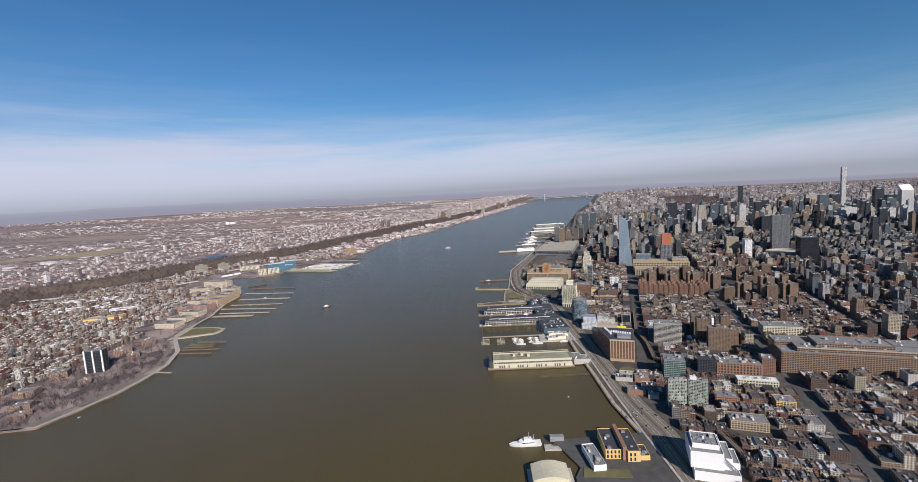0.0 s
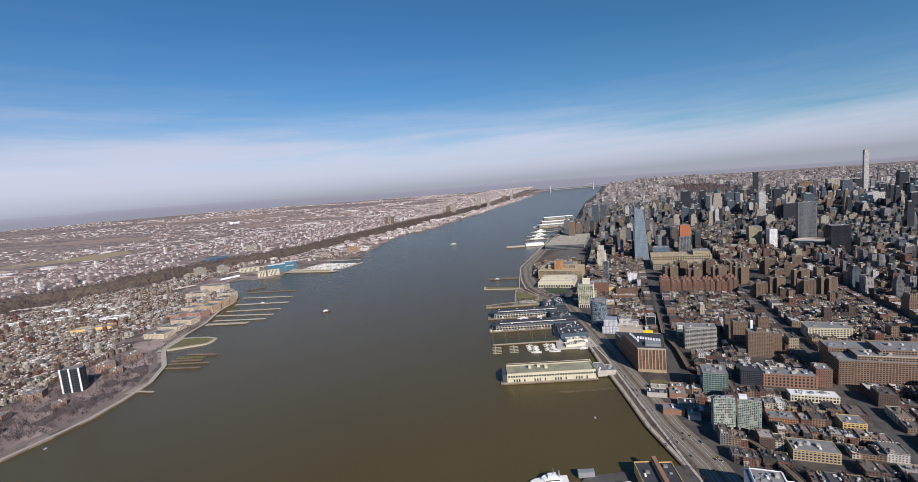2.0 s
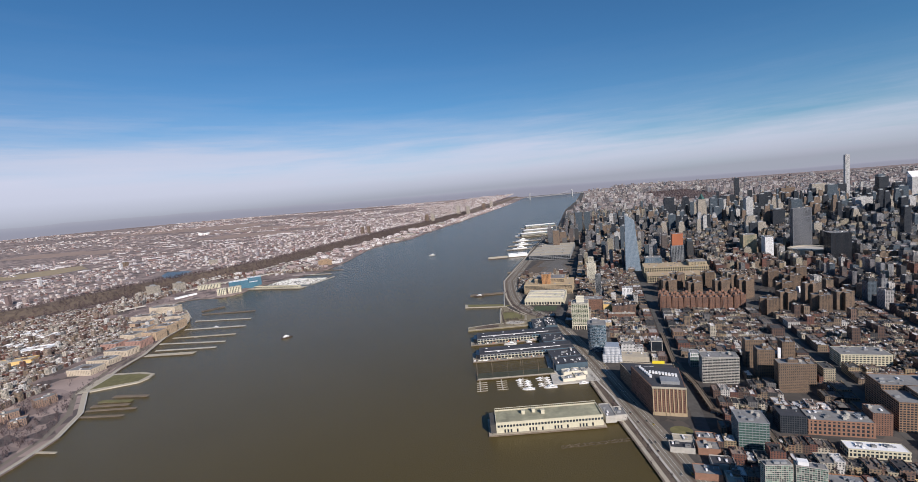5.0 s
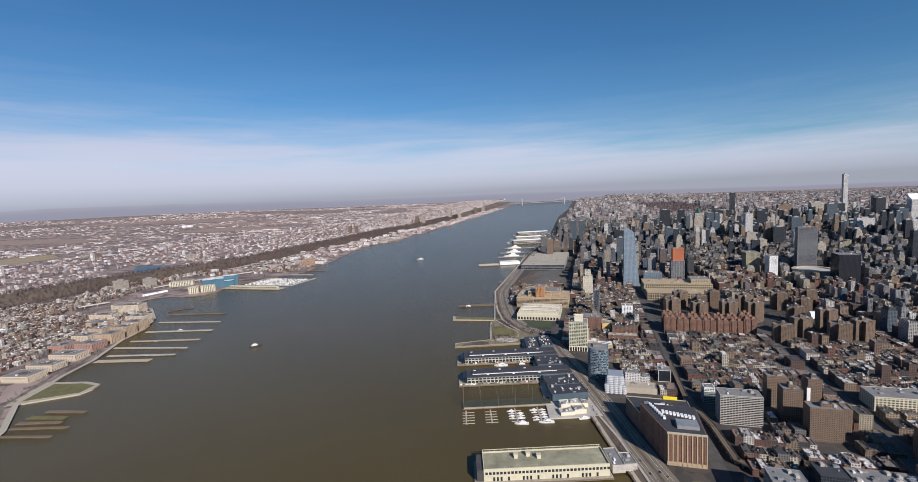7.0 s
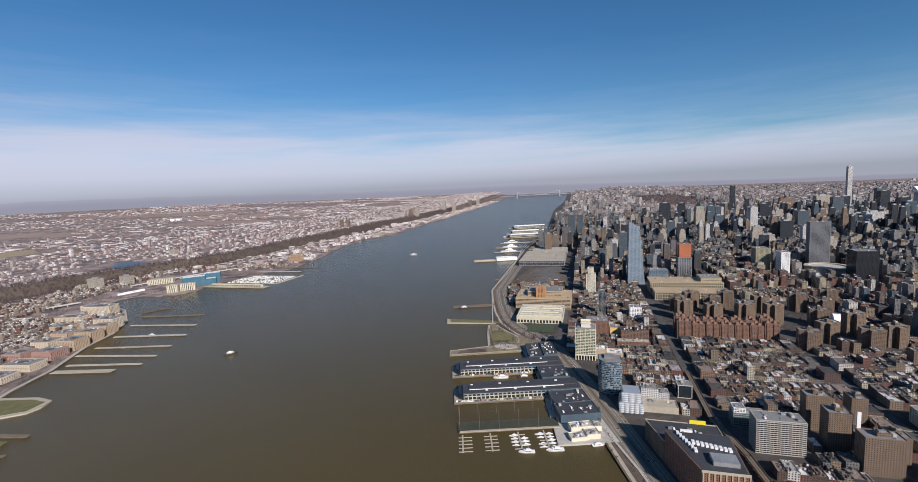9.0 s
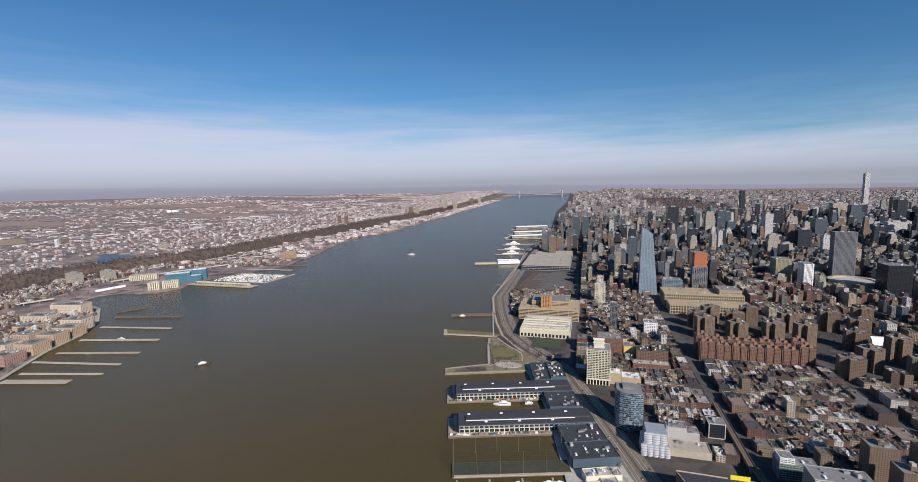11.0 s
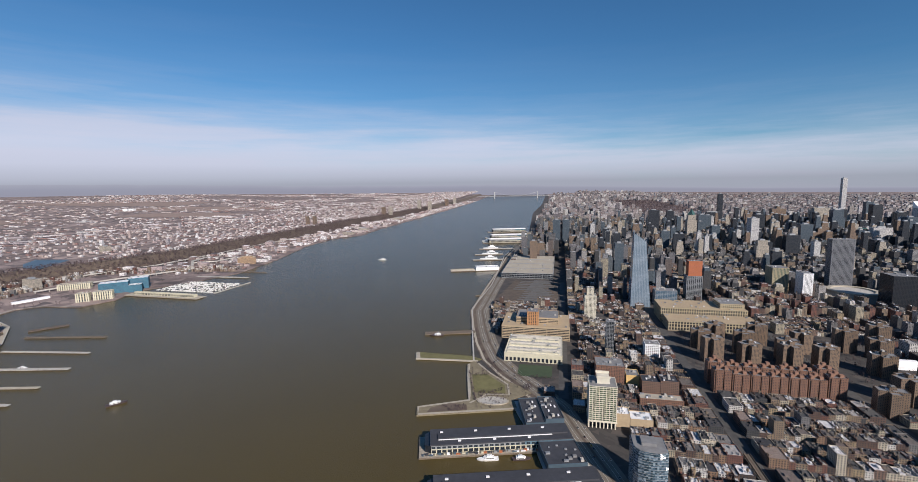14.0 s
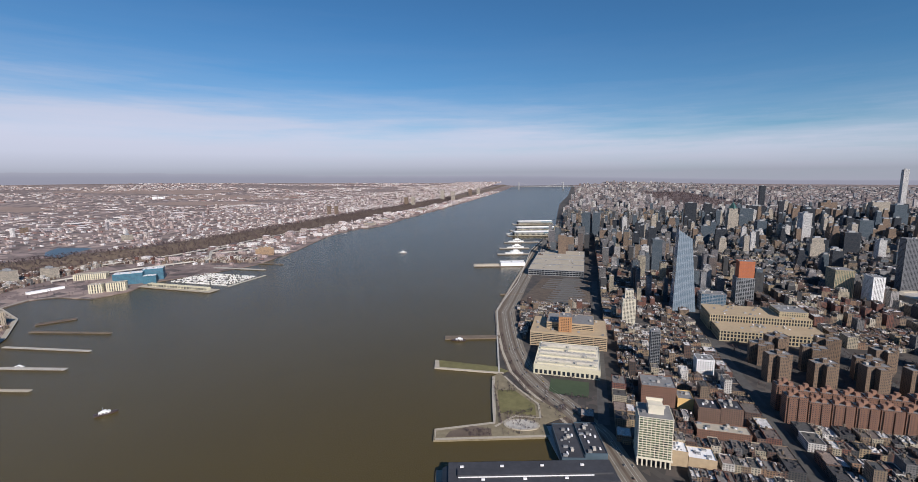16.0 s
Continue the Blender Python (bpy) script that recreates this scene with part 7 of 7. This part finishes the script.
def far_bridge():
    """A great suspension bridge far up the river."""
    ob = thing("suspension_bridge", pose(400, 3350, 0), "grey steel suspension bridge far up the river", "bridge")
    L = 470
    s = Shape()
    s.box(-60, -4, 18, L + 60, 4, 20, bottom=True)
    part("road_deck", s, M_steel, ob)
    for x in (70, L - 70):
        s = Shape()
        for y in (-4.5, 2.5):
            s.box(x - 3, y, 0, x + 3, y + 2, 50)
        for z in (17, 30, 46):
            s.box(x - 3, -2.5, z, x + 3, 2.5, z + 3, bottom=True)
        part("tower", s, M_steel, ob)
    for y in (-4, 4):
        s = Shape()
        n = 24
        for i in range(n):
            f, g = i / n, (i + 1) / n
            za, zb = [22 + 28 * (2 * q - 1) ** 2 for q in (f, g)]
            xa, xb = 70 + f * (L - 140), 70 + g * (L - 140)
            s.face([(xa, y, za), (xb, y, zb), (xb, y, zb + 1), (xa, y, za + 1)])
            s.face([(xa, y + 0.8, za), (xa, y + 0.8, za + 1), (xb, y + 0.8, zb + 1), (xb, y + 0.8, zb)])
        part("cable", s, M_steel, ob)


far_bridge()


# ---- boats ----
def boats():
    ob = yacht("tug_boat", pose(-189, 196, 0, 0, 0, 35), 9.5, "cream and black tug boat under way", hull=M_hull)
    s = Shape()
    s.cyl(-1.6, 0, 0.3, 0.6, 2.4, 8)
    part("funnel", s, M_hull, ob)
    yacht("ferry_boat", pose(-96, 640, 0, 0, 0, 170), 12, "white passenger ferry on the river")
    ob = yacht("fire_boat", pose(-7, -70, 0, 0, 0, 183), 14, "long white fire boat moored at the quay")
    s = Shape()
    s.box(-4, -0.4, 1.8, -3.6, 0.4, 4.5)
    part("crane_mast", s, M_steel, ob)
    s = Shape()
    s.box(0, 0, 0, 9, 4, 0.6)
    tagged(part("barge", s, M_concrete, m=pose(1, -75, 0.05)), "grey landing barge beside the quay", "barge")
    s = Shape()
    s.box(0, 0, 0, 6, 2.2, 2.2)
    tagged(part("boat_house", s, M_steel, m=pose(4, -69, 0.6)), "grey steel boat house on the quay", "shed")
    # marina by the golf range
    for x in (-24.5, -12, 0.5, 12):
        ob = thing("floating_dock", pose(x, 59, 0), "narrow floating dock with side fingers", "dock", "marina docks")
        s = Shape()
        s.box(-0.35, 0, 0.1, 0.35, 13.5, 0.4)
        part("walkway", s, M_sand, ob)
        f = Shape()
        f.box(-3, -0.15, 0.1, 3, 0.15, 0.35)
        fm = f.mesh("finger", [M_sand])
        for k in range(5):
            o = new("finger", fm)
            o.parent, o.matrix_basis = ob, Matrix.Translation((1.2 if x < -20 else 0, 0.6 + k * 2.7, 0))
    rr = random.Random(2)
    for x in (0.5, 12):
        for k in range(5):
            for side in (-1, 1):
                if rr.random() < 0.85:
                    yacht("yacht", pose(x + side * 2.3, 60 + k * 2.5, 0, 0, 0, 0 if side > 0 else 180), rr.uniform(3, 4.2), "white motor yacht moored at a dock", group="marina yachts")
    yacht("yacht", pose(2, 57.2, 0, 0, 0, 175), 7, "large white motor yacht at a dock end", group="marina yachts")
    yacht("yacht", pose(14, 57.4, 0, 0, 0, 178), 7.5, "large white motor yacht at a dock end", group="marina yachts")
    yacht("yacht", pose(33, 59.3, 0, 0, 0, 5), 6, "white motor yacht beside the club house", group="marina yachts")
    yacht("yacht", pose(-1, 131, 0, 0, 0, 178), 9, "large white cruise yacht between two piers", group="marina yachts")
    yacht("yacht", pose(13, 130, 0, 0, 0, 0), 8, "grey-green old ship between two piers", hull=M_hull, group="marina yachts")
    yacht("work_boat", pose(-19, 285, 0, 0, 0, 175), 10, "old dark work ship at a timber pier", hull=M_hull)
    yacht("yacht", pose(-284, 252.5, 0, 0, 0, 175), 6, "white boat at a grey pier", group="marina yachts")
    yacht("yacht", pose(-285, 222, 0, 0, 0, 0), 3.5, "small white boat at a pier", group="marina yachts")
    yacht("sail_boat", pose(20, -26, 0, 0, 0, 100), 1.6, "tiny white boat on the river", cabin=False)
    yacht("work_boat", pose(-250, -30, 0, 0, 0, 60), 1.6, "tiny white boat near the shore", cabin=False)
    for k, y in enumerate((622, 672, 732, 830)):
        yacht("ship", pose(64 + k * 9, y - 3, 0, 0, 0, 180), 26, "white excursion ship at a pier", group="pier ships")


boats()


# ---- cars on the riverside road ----
def cars():
    paints = [plain("car_paint", c, 0.3, 0.2, 0.05, 1) for c in ((0.55, 0.55, 0.55), (0.05, 0.05, 0.06), (0.7, 0.7, 0.68), (0.65, 0.45, 0.03), (0.12, 0.03, 0.03), (0.05, 0.07, 0.14))]
    names = ["silver", "black", "white", "yellow", "dark red", "dark blue"]
    models = []
    for p, nm in zip(paints, names):
        ob = thing("car", pose(0, 0, -50), nm + " car driving on the highway", "car", "cars on the highway")
        s = Shape()
        s.box(-0.6, -0.25, 0.08, 0.6, 0.25, 0.24, bottom=True)
        part("body", s, p, ob)
        s = Shape()
        s.prism([(-0.42, -0.22), (0.25, -0.22), (0.25, 0.22), (-0.42, 0.22)], 0.24, 0.38)
        part("cabin", s, M_darkglass, ob)
        w = Shape()
        w.cyl(0, 0, 0.09, -0.05, 0.05, 8)
        wm = w.mesh("wheel", [M_hull])
        for x in (-0.38, 0.38):
            for y in (-0.24, 0.24):
                o = new("wheel", wm)
                o.parent, o.matrix_basis = ob, pose(x, y, 0.09, 90)
        models.append(ob)
    rr = random.Random(8)
    first = set()
    for k in range(110):
        i = rr.randrange(1, len(ROAD) - 7)
        (xa, ya), (xb, yb) = ROAD[i], ROAD[i + 1]
        f = rr.random()
        d = Vector((xb - xa, yb - ya)).normalized()
        off = rr.choice((-4.4, -2.8, -1.2, 1.2, 2.8, 4.4))
        x, y = xa + (xb - xa) * f + d.y * off, ya + (yb - ya) * f - d.x * off
        a = math.degrees(math.atan2(d.y, d.x)) + (180 if off < 0 else 0)
        j = rr.randrange(6)
        m = pose(x, y, LAND + 0.1, 0, 0, a)
        if j not in first:
            first.add(j)
            models[j].matrix_basis = m
        else:
            copy_thing(models[j], m)


cars()


def park_trees():
    rr = random.Random(12)
    spots = []
    for i in range(260):
        k = rr.randrange(1, 14)
        (xa, ya), (xb, yb) = ROAD[k], ROAD[k + 1]
        f = rr.random()
        spots.append((xa + (xb - xa) * f - rr.choice((7.0, 10.4, 7.4)), ya + (yb - ya) * f, LAND + 0.05, rr.uniform(1.2, 2.0)))
    for i in range(420):
        a = rr.uniform(0, 6.28)
        x, y = 6 + rr.gauss(0, 6), 196 + rr.gauss(0, 12)
        if not (0 < x < 14 and 190 < y < 209):
            spots.append((max(-1, min(22, x)), max(172, min(222, y)), 0.8, rr.uniform(0.9, 1.7)))
    for i in range(150):
        spots.append((rr.uniform(-26, -6), rr.uniform(170.5, 176), 0.9, rr.uniform(0.6, 1.2)))
    for i in range(420):
        u, v = rr.uniform(2, 128), rr.uniform(24, 104)
        spots.append((*g2w(u, v), LAND, rr.uniform(1.5, 2.6)))
    for i in range(50):
        spots.append((*g2w(rr.uniform(-108, -82), rr.choice((0.5, 20.5)) + rr.uniform(-1, 1)), LAND, rr.uniform(1.2, 1.9)))
    for i in range(260):
        k = rr.randrange(9, 16)
        (xa, ya), (xb, yb) = WEST_SHORE[k], WEST_SHORE[k + 1]
        f = rr.random()
        spots.append((xa + (xb - xa) * f - rr.uniform(4, 14), ya + (yb - ya) * f, LAND, rr.uniform(1.2, 2.2)))
    spots = [p for p in spots if p[0] < -200 or p[0] > shore_x(EAST_SHORE, p[1]) - 40]
    bare_trees("park_trees", spots, "small bare trees along road and park")


park_trees()
